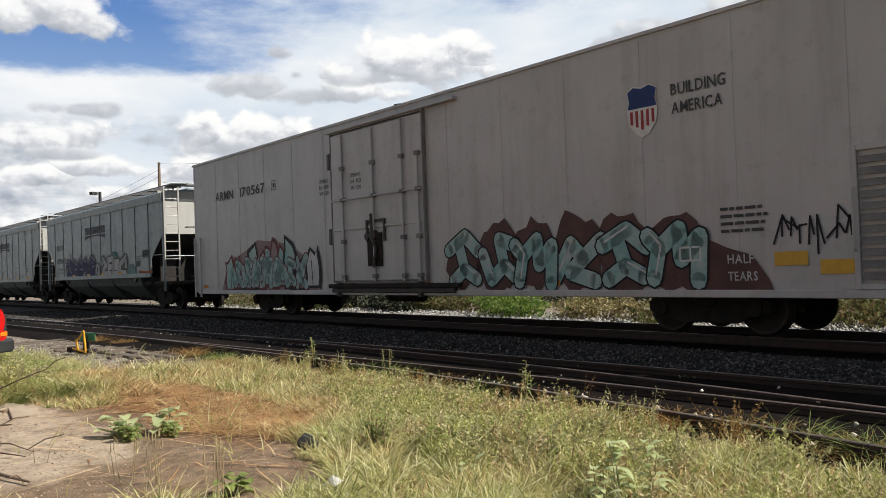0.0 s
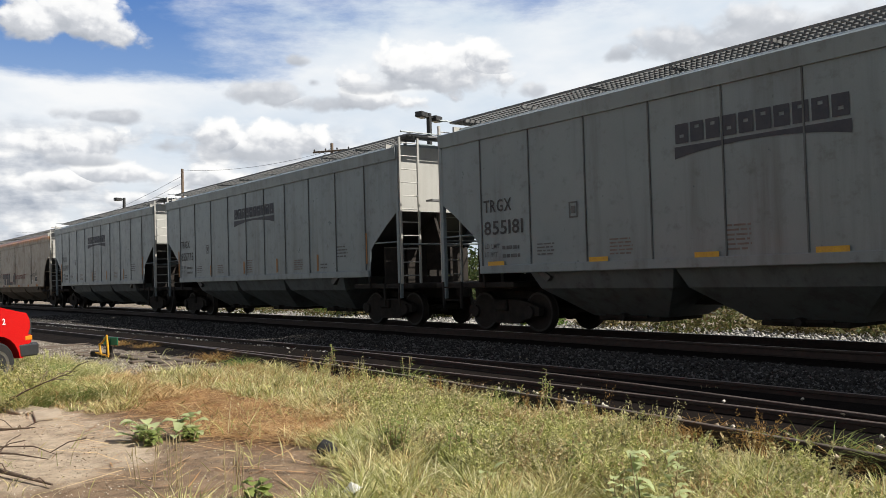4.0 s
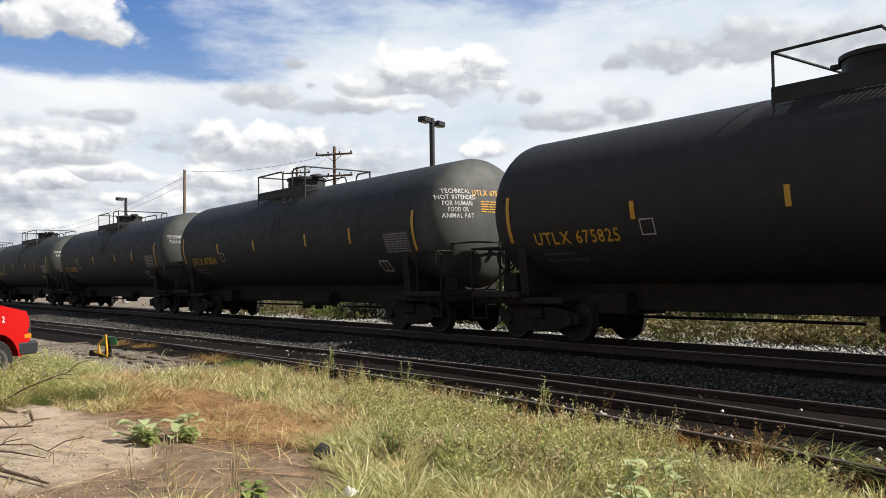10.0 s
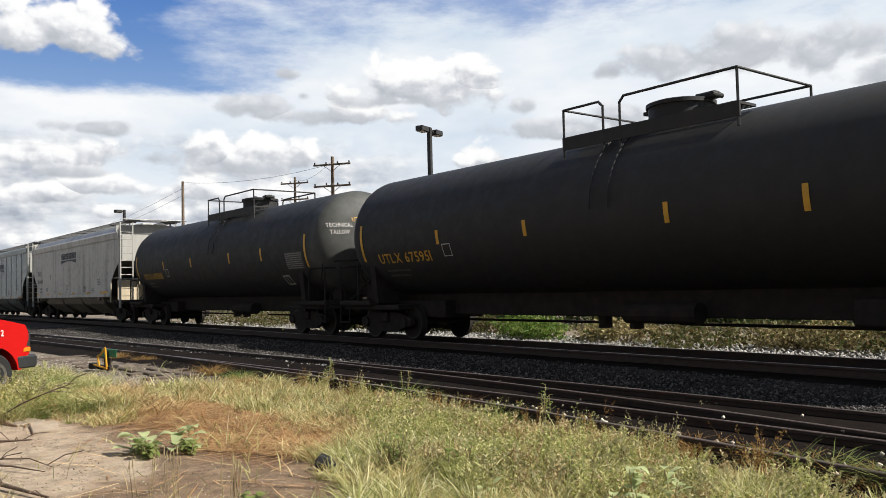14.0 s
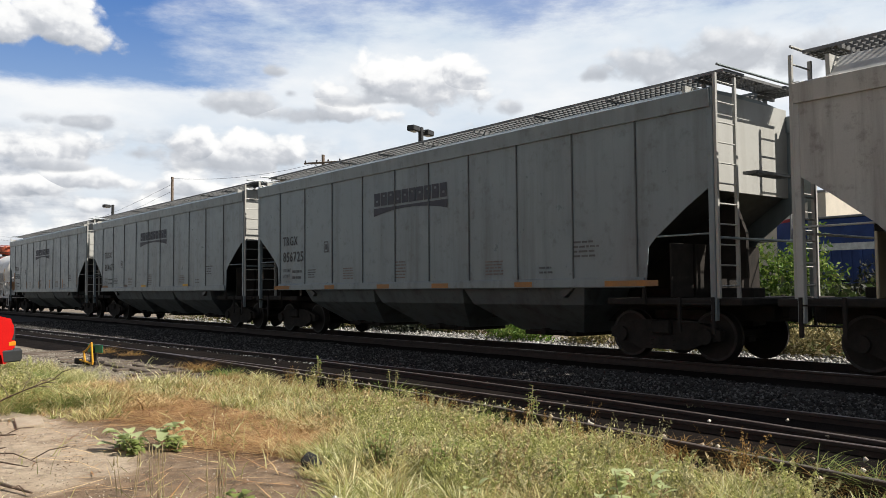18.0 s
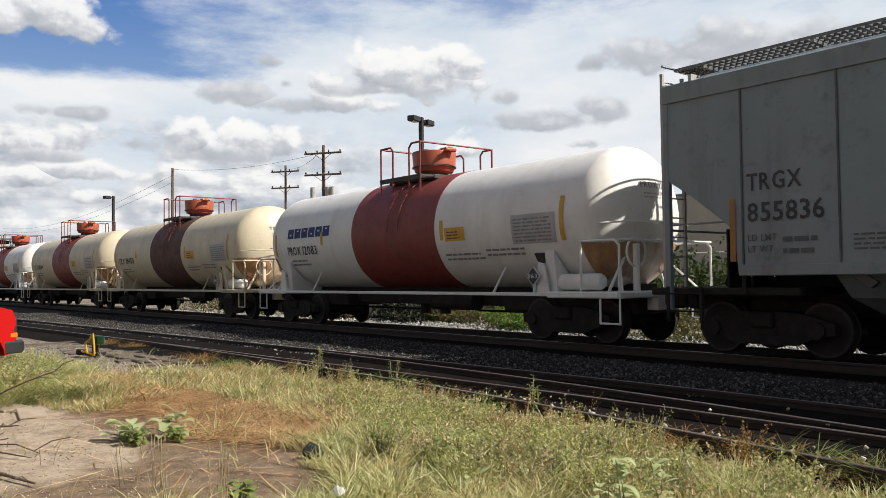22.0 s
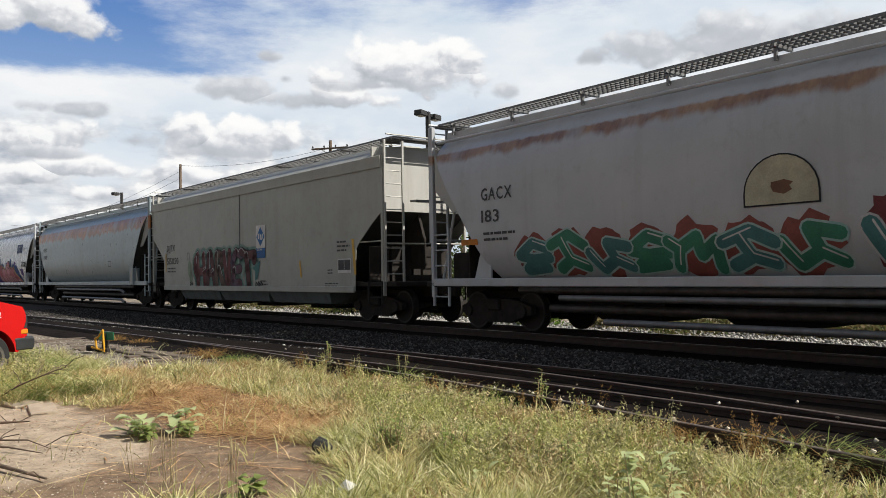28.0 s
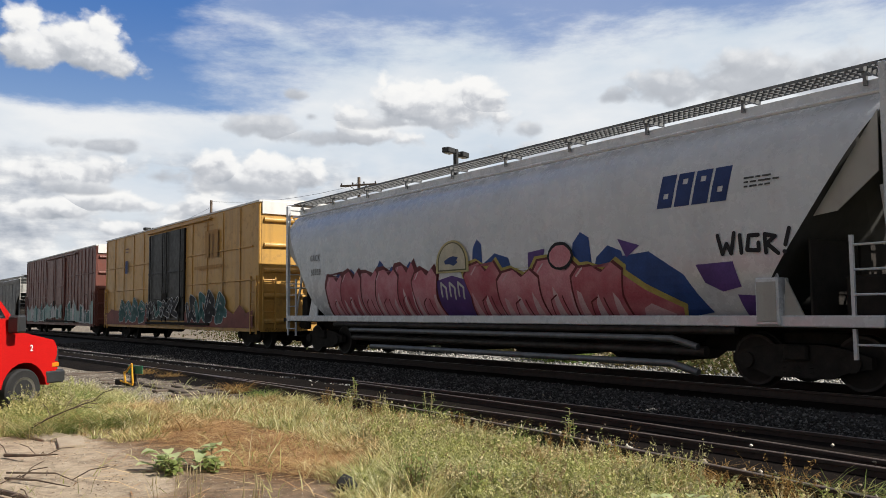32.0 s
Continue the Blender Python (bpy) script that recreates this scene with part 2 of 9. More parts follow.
# ---- mesh building ----
class M:
    """Vertices and faces in lists; each method adds one closed solid."""

    def __init__(self):
        self.v, self.f = [], []

    def put(self, vs, fs):
        n = len(self.v)
        self.v += [tuple(p) for p in vs]
        self.f += [tuple(i + n for i in g) for g in fs]
        return self

    def box(self, x0, x1, y0, y1, z0, z1, c=0.0):
        if c <= 0:
            vs = [(x, y, z) for x in (x0, x1) for y in (y0, y1) for z in (z0, z1)]
            return self.put(vs, [(0, 1, 3, 2), (4, 6, 7, 5), (0, 4, 5, 1), (2, 3, 7, 6), (0, 2, 6, 4), (1, 5, 7, 3)])
        bm = bmesh.new()
        bmesh.ops.create_cube(bm, size=1.0)
        for v in bm.verts:
            v.co = ((x0 + x1) / 2 + v.co.x * (x1 - x0), (y0 + y1) / 2 + v.co.y * (y1 - y0), (z0 + z1) / 2 + v.co.z * (z1 - z0))
        bmesh.ops.bevel(bm, geom=bm.edges[:], offset=c, segments=1, affect="EDGES")
        bm.verts.index_update()
        self.put([v.co[:] for v in bm.verts], [[v.index for v in g.verts] for g in bm.faces])
        bm.free()
        return self

    def prism(self, poly, a0, a1, axis="y"):
        """poly: points of the outline; drawn in the two other axes, from a0 to a1 along axis."""
        n = len(poly)
        place = {"y": lambda p, a: (p[0], a, p[1]), "x": lambda p, a: (a, p[0], p[1]), "z": lambda p, a: (p[0], p[1], a)}[axis]
        vs = [place(p, a) for a in (a0, a1) for p in poly]
        fs = [tuple(range(n)), tuple(range(2 * n - 1, n - 1, -1))]
        fs += [(i, n + i, n + (i + 1) % n, (i + 1) % n) for i in range(n)]
        return self.put(vs, fs)

    def cyl(self, p, q, r, n=12, r2=None):
        p, q = Vector(p), Vector(q)
        d = (q - p).normalized()
        a = d.orthogonal().normalized()
        b = d.cross(a)
        r2 = r if r2 is None else r2
        ring = [(math.cos(2 * math.pi * i / n), math.sin(2 * math.pi * i / n)) for i in range(n)]
        vs = [p + r * (c * a + s * b) for c, s in ring] + [q + r2 * (c * a + s * b) for c, s in ring]
        fs = [tuple(range(n - 1, -1, -1)), tuple(range(n, 2 * n))]
        fs += [(i, (i + 1) % n, n + (i + 1) % n, n + i) for i in range(n)]
        return self.put(vs, fs)

    def pipe(self, pts, r, n=6):
        for p, q in zip(pts, pts[1:]):
            d = (Vector(q) - Vector(p)).normalized() * r * 0.5
            self.cyl(Vector(p) - d, Vector(q) + d, r, n)
        return self

    def tube(self, pts, r, n=6):
        """One bent tube through the points."""
        k = len(pts)
        vs = []
        for i, p in enumerate(pts):
            d = (Vector(pts[min(i + 1, k - 1)]) - Vector(pts[max(i - 1, 0)])).normalized()
            a = d.cross(Vector((0, 0, 1))).normalized()
            b = d.cross(a)
            vs += [Vector(p) + r * (math.cos(2 * math.pi * j / n) * a + math.sin(2 * math.pi * j / n) * b) for j in range(n)]
        fs = [(i * n + j, (i + 1) * n + j, (i + 1) * n + (j + 1) % n, i * n + (j + 1) % n) for i in range(k - 1) for j in range(n)]
        return self.put(vs, fs + [tuple(range(n)), tuple(range((k - 1) * n, k * n))[::-1]])

    def lathe(self, prof, n=24, axis="x", at=(0, 0, 0), ring=False):
        """prof: (along, radius) pairs, turned about the axis."""
        vs, fs = [], []
        for a, r in prof:
            for i in range(n):
                c, s = math.cos(2 * math.pi * i / n) * r, math.sin(2 * math.pi * i / n) * r
                p = {"x": (a, c, s), "y": (c, a, s), "z": (c, s, a)}[axis]
                vs.append((p[0] + at[0], p[1] + at[1], p[2] + at[2]))
        last = len(prof)
        for k in range(last if ring else last - 1):
            for i in range(n):
                j, q = (i + 1) % n, (k + 1) % last
                fs.append((k * n + i, q * n + i, q * n + j, k * n + j))
        if not ring:
            fs.append(tuple(range(n)))
            fs.append(tuple(range((last - 1) * n, last * n))[::-1])
        return self.put(vs, fs)

    def mesh(self, name, material, smooth=None):
        me = bpy.data.meshes.new(name)
        me.from_pydata(self.v, [], self.f)
        bm = bmesh.new()
        bm.from_mesh(me)
        bmesh.ops.recalc_face_normals(bm, faces=bm.faces[:])
        bm.to_mesh(me)
        bm.free()
        me.materials.append(material)
        if smooth is not None:
            me.shade_smooth()
            me.set_sharp_from_angle(angle=radians(smooth))
        return me


def part(name, m, material, parent, label="", smooth=None, at=None):
    """Links one mesh under a thing or under a part. m: an M, or a mesh that is shared."""
    me = m.mesh(name, material, smooth) if isinstance(m, M) else m
    ob = new(name, me)
    ob.parent = parent
    if at is not None:
        ob.matrix_basis = at
    return tagged(ob, label) if label else ob


def thing(name, label, category, group="", kind="", m=None, material=None, at=None, smooth=None):
    ob = new(name, m.mesh(name, material, smooth) if m else None)
    if at is not None:
        ob.matrix_basis = at
    return tagged(ob, label, category, group, kind)


# ---- the line of the main track ----
TRACK_Y, BEND, BEND_END = 12.8, -2.37e-4, -90.0


def track_y(x):
    if x >= 0:
        return TRACK_Y
    if x > BEND_END:
        return TRACK_Y + BEND * x * x
    return TRACK_Y + BEND * BEND_END**2 + 2 * BEND * BEND_END * (x - BEND_END)


def track_turn(x):
    return math.degrees(math.atan(2 * BEND * max(min(x, 0.0), BEND_END)))


def siding_y(x):
    """Centre of the near track, which bends towards the camera's side on the left."""
    u = -(x + 7.0)
    return 8.31 - 0.035 * (u + math.sqrt(u * u + 9.0)) + 0.0


def branch_y(x):
    """Centre of the track that leaves the near track at the switch."""
    u = max(0.0, x + 20.0)
    return siding_y(x) - 0.03 * u - 0.0025 * u * u


def alphabet():
    """The triangles of each letter of the built-in font, its left edge at zero, and its width."""
    obs = {}
    for ch in "ABCDEFGHIJKLMNOPQRSTUVWXYZ0123456789!":
        cu = bpy.data.curves.new("letter", "FONT")
        cu.body, cu.size, cu.resolution_u, cu.offset = ch, 1.0, 2, 0.014
        obs[ch] = bpy.data.objects.new("letter", cu)
        scene.collection.objects.link(obs[ch])
    graph = bpy.context.evaluated_depsgraph_get()
    out = {}
    for ch, ob in obs.items():
        me = bpy.data.meshes.new_from_object(ob.evaluated_get(graph))
        pts = [v.co[:2] for v in me.vertices]
        x0, x1 = min(p[0] for p in pts), max(p[0] for p in pts)
        out[ch] = ([(x - x0, z) for x, z in pts], [tuple(f.vertices) for f in me.polygons], x1 - x0)
        bpy.data.meshes.remove(me)
    for ob in obs.values():
        cu = ob.data
        bpy.data.objects.remove(ob)
        bpy.data.curves.remove(cu)
    return out


ALPHABET = alphabet()


# ---- ground ----
def ground_z(x, y):
    base = -0.30 + 0.05 * noise.noise((x * 0.35, y * 0.35, 0.0)) + 0.02 * noise.noise((x * 1.7, y * 1.7, 4.0))
    return base if y < 6.5 else base * 0.4 - 0.24 if y < 40 else -0.35


def soil_material():
    n = Nodes("soil")
    tc = n.add("ShaderNodeTexCoord")
    sep = n.add("ShaderNodeSeparateXYZ")
    n.link(tc.outputs["Object"], sep.inputs[0])
    wob = n.noise(1.3, 5.0, 0.65)
    add = n.add("ShaderNodeMath")
    add.operation = "MULTIPLY_ADD"
    n.link(wob, add.inputs[0])
    add.inputs[1].default_value = 1.2
    n.link(sep.outputs["Y"], add.inputs[2])

    def step(sock, lo, hi):
        mp = n.add("ShaderNodeMapRange")
        mp.interpolation_type = "SMOOTHSTEP"
        mp.inputs["From Min"].default_value, mp.inputs["From Max"].default_value = lo, hi
        n.link(sock, mp.inputs["Value"])
        return mp.outputs[0]

    across = n.add("ShaderNodeMath")
    across.operation = "MULTIPLY_ADD"
    n.link(wob, across.inputs[0])
    across.inputs[1].default_value = 1.4
    n.link(sep.outputs["X"], across.inputs[2])
    grit = n.noise(38.0, 6.0, 0.75)
    sand = n.mix(n.ramp(n.noise(2.6, 6.0, 0.7), [(0.35, 0.0), (0.7, 1.0)]), (0.46, 0.375, 0.275), (0.27, 0.21, 0.15))
    earth = n.mix(n.ramp(n.noise(4.0, 6.0, 0.7), [(0.35, 0.0), (0.7, 1.0)]), (0.26, 0.18, 0.115), (0.125, 0.088, 0.058))
    green = n.mix(n.ramp(n.noise(1.1, 5.0), [(0.35, 0.0), (0.65, 1.0)]), (0.085, 0.08, 0.032), (0.13, 0.10, 0.05))
    gravel = n.mix(n.ramp(n.noise(7.0, 6.0, 0.7), [(0.35, 0.0), (0.7, 1.0)]), (0.27, 0.225, 0.175), (0.13, 0.11, 0.085))
    # sand on the left of the clearing, damp earth on its right, turf beyond, gravel by the switch
    c = n.mix(step(across.outputs[0], -6.9, -6.2), sand, earth)
    c = n.mix(step(add.outputs[0], 3.0, 3.45), c, earth)
    c = n.mix(step(add.outputs[0], 4.4, 5.1), c, green)
    # trampled straw between the clearing and the turf
    litter = n.mix(n.ramp(n.noise(9.0, 5.0, 0.7, stretch=(1.0, 2.4, 1.0)), [(0.35, 0.0), (0.65, 1.0)]), (0.20, 0.105, 0.05), (0.085, 0.048, 0.026))
    where = n.mix(1.0, n.mix(1.0, step(add.outputs[0], 3.55, 3.9), step(add.outputs[0], 5.45, 5.1), "MULTIPLY"), n.mix(1.0, step(across.outputs[0], -11.3, -10.6), step(across.outputs[0], -6.0, -6.8), "MULTIPLY"), "MULTIPLY")
    c = n.mix(where, c, litter)
    c = n.mix(step(across.outputs[0], -12.9, -13.5), c, gravel)
    c = n.mix(0.45, c, n.ramp(grit, [(0.32, 0.45), (0.62, 1.0)]), "MULTIPLY")
    c = n.mix(0.55, c, n.ramp(n.noise(6.5, 7.0, 0.75), [(0.34, 0.26), (0.54, 1.0)]), "MULTIPLY")
    c = n.mix(n.ramp(n.noise(95.0, 2.0), [(0.64, 0.0), (0.70, 0.6)]), c, (0.60, 0.54, 0.45))
    n.bump(n.noise(16.0, 8.0, 0.7), 0.7, 0.012)
    return n.done(c, 0.95, 0, 0.2)


def build_ground():
    xs = [-3000, -1200, -500, -220, -120, -80, -60] + [-45 + 1.0 * i for i in range(21)] + [-24 + 0.4 * i for i in range(70)]
    xs += [5, 8, 12, 20, 40, 100, 300, 1200, 3000]
    ys = [-3000, -1000, -300, -80, -30, -12, -6, -3] + [-1 + 0.35 * i for i in range(24)] + [8, 9, 11, 15, 18, 22, 30, 40, 60, 100, 250, 800, 3000]
    vs = [(x, y, ground_z(x, y)) for x in xs for y in ys]
    n = len(ys)
    fs = [(i * n + j, (i + 1) * n + j, (i + 1) * n + j + 1, i * n + j + 1) for i in range(len(xs) - 1) for j in range(n - 1)]
    m = M().put(vs, fs)
    ob = new("ground", m.mesh("ground", soil_material(), 60))
    tagged(ob, "dry sandy ground with weeds beside the railway", "ground", kind="structure")


build_ground()

BALLAST = plain("ballast_bed", (0.044, 0.041, 0.039), (0.070, 0.065, 0.060), 0.95, 0, 9, 45, 0.9, 0.08)
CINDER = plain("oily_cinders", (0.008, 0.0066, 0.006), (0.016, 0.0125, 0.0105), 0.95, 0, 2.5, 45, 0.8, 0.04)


def strip(name, label, x_list, edges, material):
    """A ground strip along the line: edges gives (y, z) pairs across it at x."""
    vs, fs = [], []
    k = len(edges(0.0))
    for x in x_list:
        vs += [(x, y, z + 0.015 * noise.noise((x * 2.0, y * 3.0, 1.0))) for y, z in edges(x)]
    for i in range(len(x_list) - 1):
        for j in range(k - 1):
            fs.append((i * k + j, (i + 1) * k + j, (i + 1) * k + j + 1, i * k + j + 1))
    ob = new(name, M().put(vs, fs).mesh(name, material, 50))
    return tagged(ob, label, "track bed", kind="structure")


FAR_X = [-600, -400, -250, -150, -100, -80] + [-60 + 0.8 * i for i in range(83)] + [8, 12, 20, 40, 80, 200, 500]
strip("ballast_main", "grey crushed-stone bed of the main track", FAR_X,
      lambda x: [(track_y(x) + d, z) for d, z in ((-3.75, -0.27), (-3.1, -0.23), (-1.75, -0.16), (0, -0.16), (1.75, -0.16), (2.6, -0.22), (4.2, -0.24))], BALLAST)
# oil-stained bed, its near-black colour also painting in the cars' shadow
strip("bed_main", "oily stone bed between the main rails with the cars' shade painted in", FAR_X,
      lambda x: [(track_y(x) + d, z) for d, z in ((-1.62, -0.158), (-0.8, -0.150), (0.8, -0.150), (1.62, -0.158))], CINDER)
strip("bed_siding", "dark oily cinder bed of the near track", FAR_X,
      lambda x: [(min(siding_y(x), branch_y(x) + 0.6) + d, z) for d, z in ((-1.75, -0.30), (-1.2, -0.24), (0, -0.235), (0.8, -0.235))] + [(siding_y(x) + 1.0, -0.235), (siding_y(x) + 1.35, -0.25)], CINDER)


# ---- rails and ties ----
def sweep(m, prof, x_list, y_of):
    """prof: closed (y, z) outline drawn along the line."""
    k = len(prof)
    vs = [(x, y_of(x) + p[0], p[1]) for x in x_list for p in prof]
    fs = [(i * k + j, (i + 1) * k + j, (i + 1) * k + (j + 1) % k, i * k + (j + 1) % k) for i in range(len(x_list) - 1) for j in range(k)]
    fs += [tuple(range(k)), tuple(range((len(x_list) - 1) * k, len(x_list) * k))[::-1]]
    return m.put(vs, fs)


def rail(track, x_list, y_of, top, side, head=RAILHEAD):
    h = 0.17
    prof = [(-0.07, top - h), (0.07, top - h), (0.065, top - h + 0.02), (0.012, top - h + 0.04), (0.012, top - 0.045), (0.036, top - 0.035), (0.036, top - 0.004), (-0.036, top - 0.004), (-0.036, top - 0.035), (-0.012, top - 0.045), (-0.012, top - h + 0.04), (-0.065, top - h + 0.02)]
    r = part("rail", sweep(M(), prof, x_list, y_of), RAILSTEEL, track, "rusty steel rail")
    cap = [(-0.020, top - 0.006), (0.020, top - 0.006), (0.017, top), (-0.017, top)]
    part("rail_head", sweep(M(), cap, x_list, y_of), head, r, "worn running surface")
    return r


GAUGE = 1.435 / 2 + 0.035
main_track = thing("main_track", "main railway track with rusty rails on ballast", "railway track", kind="structure")
LONG = [-600, -400, -250, -150, -100, -80] + [-60 + 1.5 * i for i in range(45)] + [12, 20, 40, 80, 200, 500]
for side in (-1, 1):
    rail(main_track, LONG, lambda x: track_y(x) + side * GAUGE, 0.0, side)
near_track = thing("near_track", "near railway siding with a switch, dark and oily", "railway track", kind="structure")
NEAR_X = [-120, -80, -60, -45] + [-40 + 1.0 * i for i in range(50)] + [14, 25, 50]
ZN = -0.14
rail(near_track, NEAR_X, lambda x: siding_y(x) + GAUGE, ZN, 1)
rail(near_track, [x for x in NEAR_X if x <= -20] + [-19.5 + 0.75 * i for i in range(80)], lambda x: branch_y(x) - GAUGE, ZN, -1)
rail(near_track, [-19.0 + 0.75 * i for i in range(80)], lambda x: siding_y(x) - GAUGE, ZN, 1)
rail(near_track, [-14.6 + 0.75 * i for i in range(70)], lambda x: branch_y(x) + GAUGE, ZN, 1)
tie_mesh = M().box(-0.115, 0.115, -1.3, 1.3, -0.11, 0.0, 0.012).mesh("tie", TIE)
for i in range(70):
    x = -34.0 + 0.56 * i
    y = (siding_y(x) + branch_y(x)) / 2
    part("tie", tie_mesh, TIE, near_track, at=pose(x + random.uniform(-0.03, 0.03), y, ZN - 0.165 + random.uniform(-0.02, 0.0), 0, 0, random.uniform(-1.5, 1.5)))
OLD_TIMBER = plain("old_timber", (0.15, 0.115, 0.085), (0.075, 0.058, 0.045), 0.9, 0, 2, 30, 0.5, stretch=(8, 0.6, 8))
long_tie = M().box(-0.115, 0.115, -1.0, 1.0, -0.11, 0.0, 0.012).mesh("switch_timber", OLD_TIMBER)
for i in range(15):
    x = -23.2 + 0.62 * i
    part("switch_timber", long_tie, OLD_TIMBER, near_track, "weathered brown end of a long switch timber", at=pose(x + random.uniform(-0.08, 0.08), branch_y(x) - 1.25 - random.uniform(0.0, 0.45), ZN - 0.135 + random.uniform(-0.015, 0.02), 0, 0, random.uniform(-6, 6)))
for i in range(120):
    x = -62.0 + 0.54 * i
    part("tie", tie_mesh, TIE, main_track, at=pose(x, track_y(x), -0.165 + random.uniform(-0.01, 0.0), 0, 0, random.uniform(-1, 1) + track_turn(x)))


# ---- the train ----
SPEED = 12.2
TRAIN = []  # (car, place along the line at the start)


def wheel_meshes():
    w = M().lathe([(-0.07, 0.10), (-0.07, 0.36), (-0.055, 0.415), (0.055, 0.43), (0.062, 0.455), (0.075, 0.455), (0.075, 0.39), (0.03, 0.34), (0.02, 0.16), (0.08, 0.12)], 28, "y")
    t = M().lathe([(-0.0735, 0.365), (-0.0735, 0.408), (-0.066, 0.412), (-0.066, 0.368)], 28, "y", ring=True)
    return w.mesh("wheel", WHEELSTEEL, 40), t.mesh("tread", RIM, 40)


WHEEL, TREAD = wheel_meshes()
SIDE_FRAME = M().prism([(-1.12, 0.56), (-1.12, 0.40), (-0.85, 0.36), (-0.5, 0.22), (0.5, 0.22), (0.85, 0.36), (1.12, 0.40), (1.12, 0.56), (0.8, 0.66), (0.45, 0.72), (-0.45, 0.72), (-0.8, 0.66)], -0.07, 0.07).mesh("side_frame", GRIME)
BEARING = M().cyl((0, -0.13, 0), (0, 0.05, 0), 0.13, 14).mesh("bearing", GRIME, 40)
SPRING = M()
for dx in (-0.22, 0.0, 0.22):
    SPRING.lathe([(0.26, 0.06), (0.30, 0.085), (0.34, 0.06), (0.38, 0.085), (0.42, 0.06), (0.46, 0.085), (0.50, 0.06)], 10, "z", (dx, 0, 0))
SPRING = SPRING.mesh("spring", GRIME, 40)
BOLSTER = M().box(-0.2, 0.2, -1.15, 1.15, 0.48, 0.72, 0.03)
for dx in (-0.86, 0.86):
    BOLSTER.cyl((dx, -1.0, 0.46), (dx, 1.0, 0.46), 0.08, 10)
for dx in (-0.42, 0.42):
    BOLSTER.box(dx - 0.07, dx + 0.07, -0.70, 0.70, 0.26, 0.50, 0.02).box(dx - 0.10, dx + 0.10, -0.68, -0.52, 0.22, 0.62, 0.02).box(dx - 0.10, dx + 0.10, 0.52, 0.68, 0.22, 0.62, 0.02)
BOLSTER.box(-0.55, 0.55, -0.55, 0.55, 0.70, 0.90, 0.03).box(-1.05, 1.05, -0.12, 0.12, 0.34, 0.44, 0.02)
BOLSTER = BOLSTER.mesh("bolster", GRIME)
COUPLER = M().box(-0.42, 0.30, -0.09, 0.09, 0.76, 0.96, 0.02).box(0.28, 0.52, -0.17, 0.15, 0.70, 1.02, 0.04).box(0.48, 0.62, -0.16, -0.02, 0.72, 1.0, 0.03)
COUPLER = COUPLER.mesh("coupler", GRIME)


def trucks(car, at):
    """Two bogies, with their wheels, under a car."""
    for x in (-at, at):
        b = part("bogie", BOLSTER, GRIME, car, "dark greasy steel bogie", at=pose(x, 0, 0))
        for y in (-1.0, 1.0):
            part("side_frame", SIDE_FRAME, GRIME, b, at=pose(0, y, 0))
            part("spring", SPRING, GRIME, b, at=pose(0, y, 0))
            for dx in (-0.86, 0.86):
                part("bearing", BEARING, GRIME, b, at=pose(dx, y, 0.46, 0, 0, 0 if y < 0 else 180))
        for dx in (-0.86, 0.86):
            for y, turn in ((-0.755, 0), (0.755, 180)):
                part("wheel", WHEEL, WHEELSTEEL, b, at=pose(dx, y, 0.455, 0, 0, turn))
                part("tread", TREAD, RIM, b, "bright worn wheel rim", at=pose(dx, y, 0.455, 0, 0, turn))


def couplers(car, half):
    for s in (-1, 1):
        part("coupler", COUPLER, GRIME, car, at=pose(s * (half - 0.60), 0, 0, 0, 0, 0 if s > 0 else 180))


def ladder(x, y, z0, z1, width, steps, along="x", r=0.018):
    m = M()
    for s in (0, 1):
        p = (x + s * width, y) if along == "x" else (x, y + s * width)
        m.box(p[0] - 0.025, p[0] + 0.025, p[1] - 0.025, p[1] + 0.025, z0, z1)
    for i in range(steps):
        z = z0 + (z1 - z0) * (i + 0.6) / steps
        q = (x + width, y, z) if along == "x" else (x, y + width, z)
        m.cyl((x, y, z), q, r, 6)
    return m


PIPE = plain("worn_pipe", (0.10, 0.09, 0.085), (0.05, 0.045, 0.04), 0.5, 0.3, 4, 50, 0.2)


def grating(x0, x1, y0, y1, z, step=0.11, t=0.012, h=0.045):
    """An open walkway of crossing bars."""
    m = M()
    n = max(2, int((x1 - x0) / step))
    for i in range(n + 1):
        x = x0 + (x1 - x0) * i / n
        m.box(x - t / 2, x + t / 2, y0, y1, z - h, z)
    for j in range(5):
        y = y0 + (y1 - y0) * j / 4
        m.box(x0, x1, y - t / 2, y + t / 2, z - h, z)
    return m


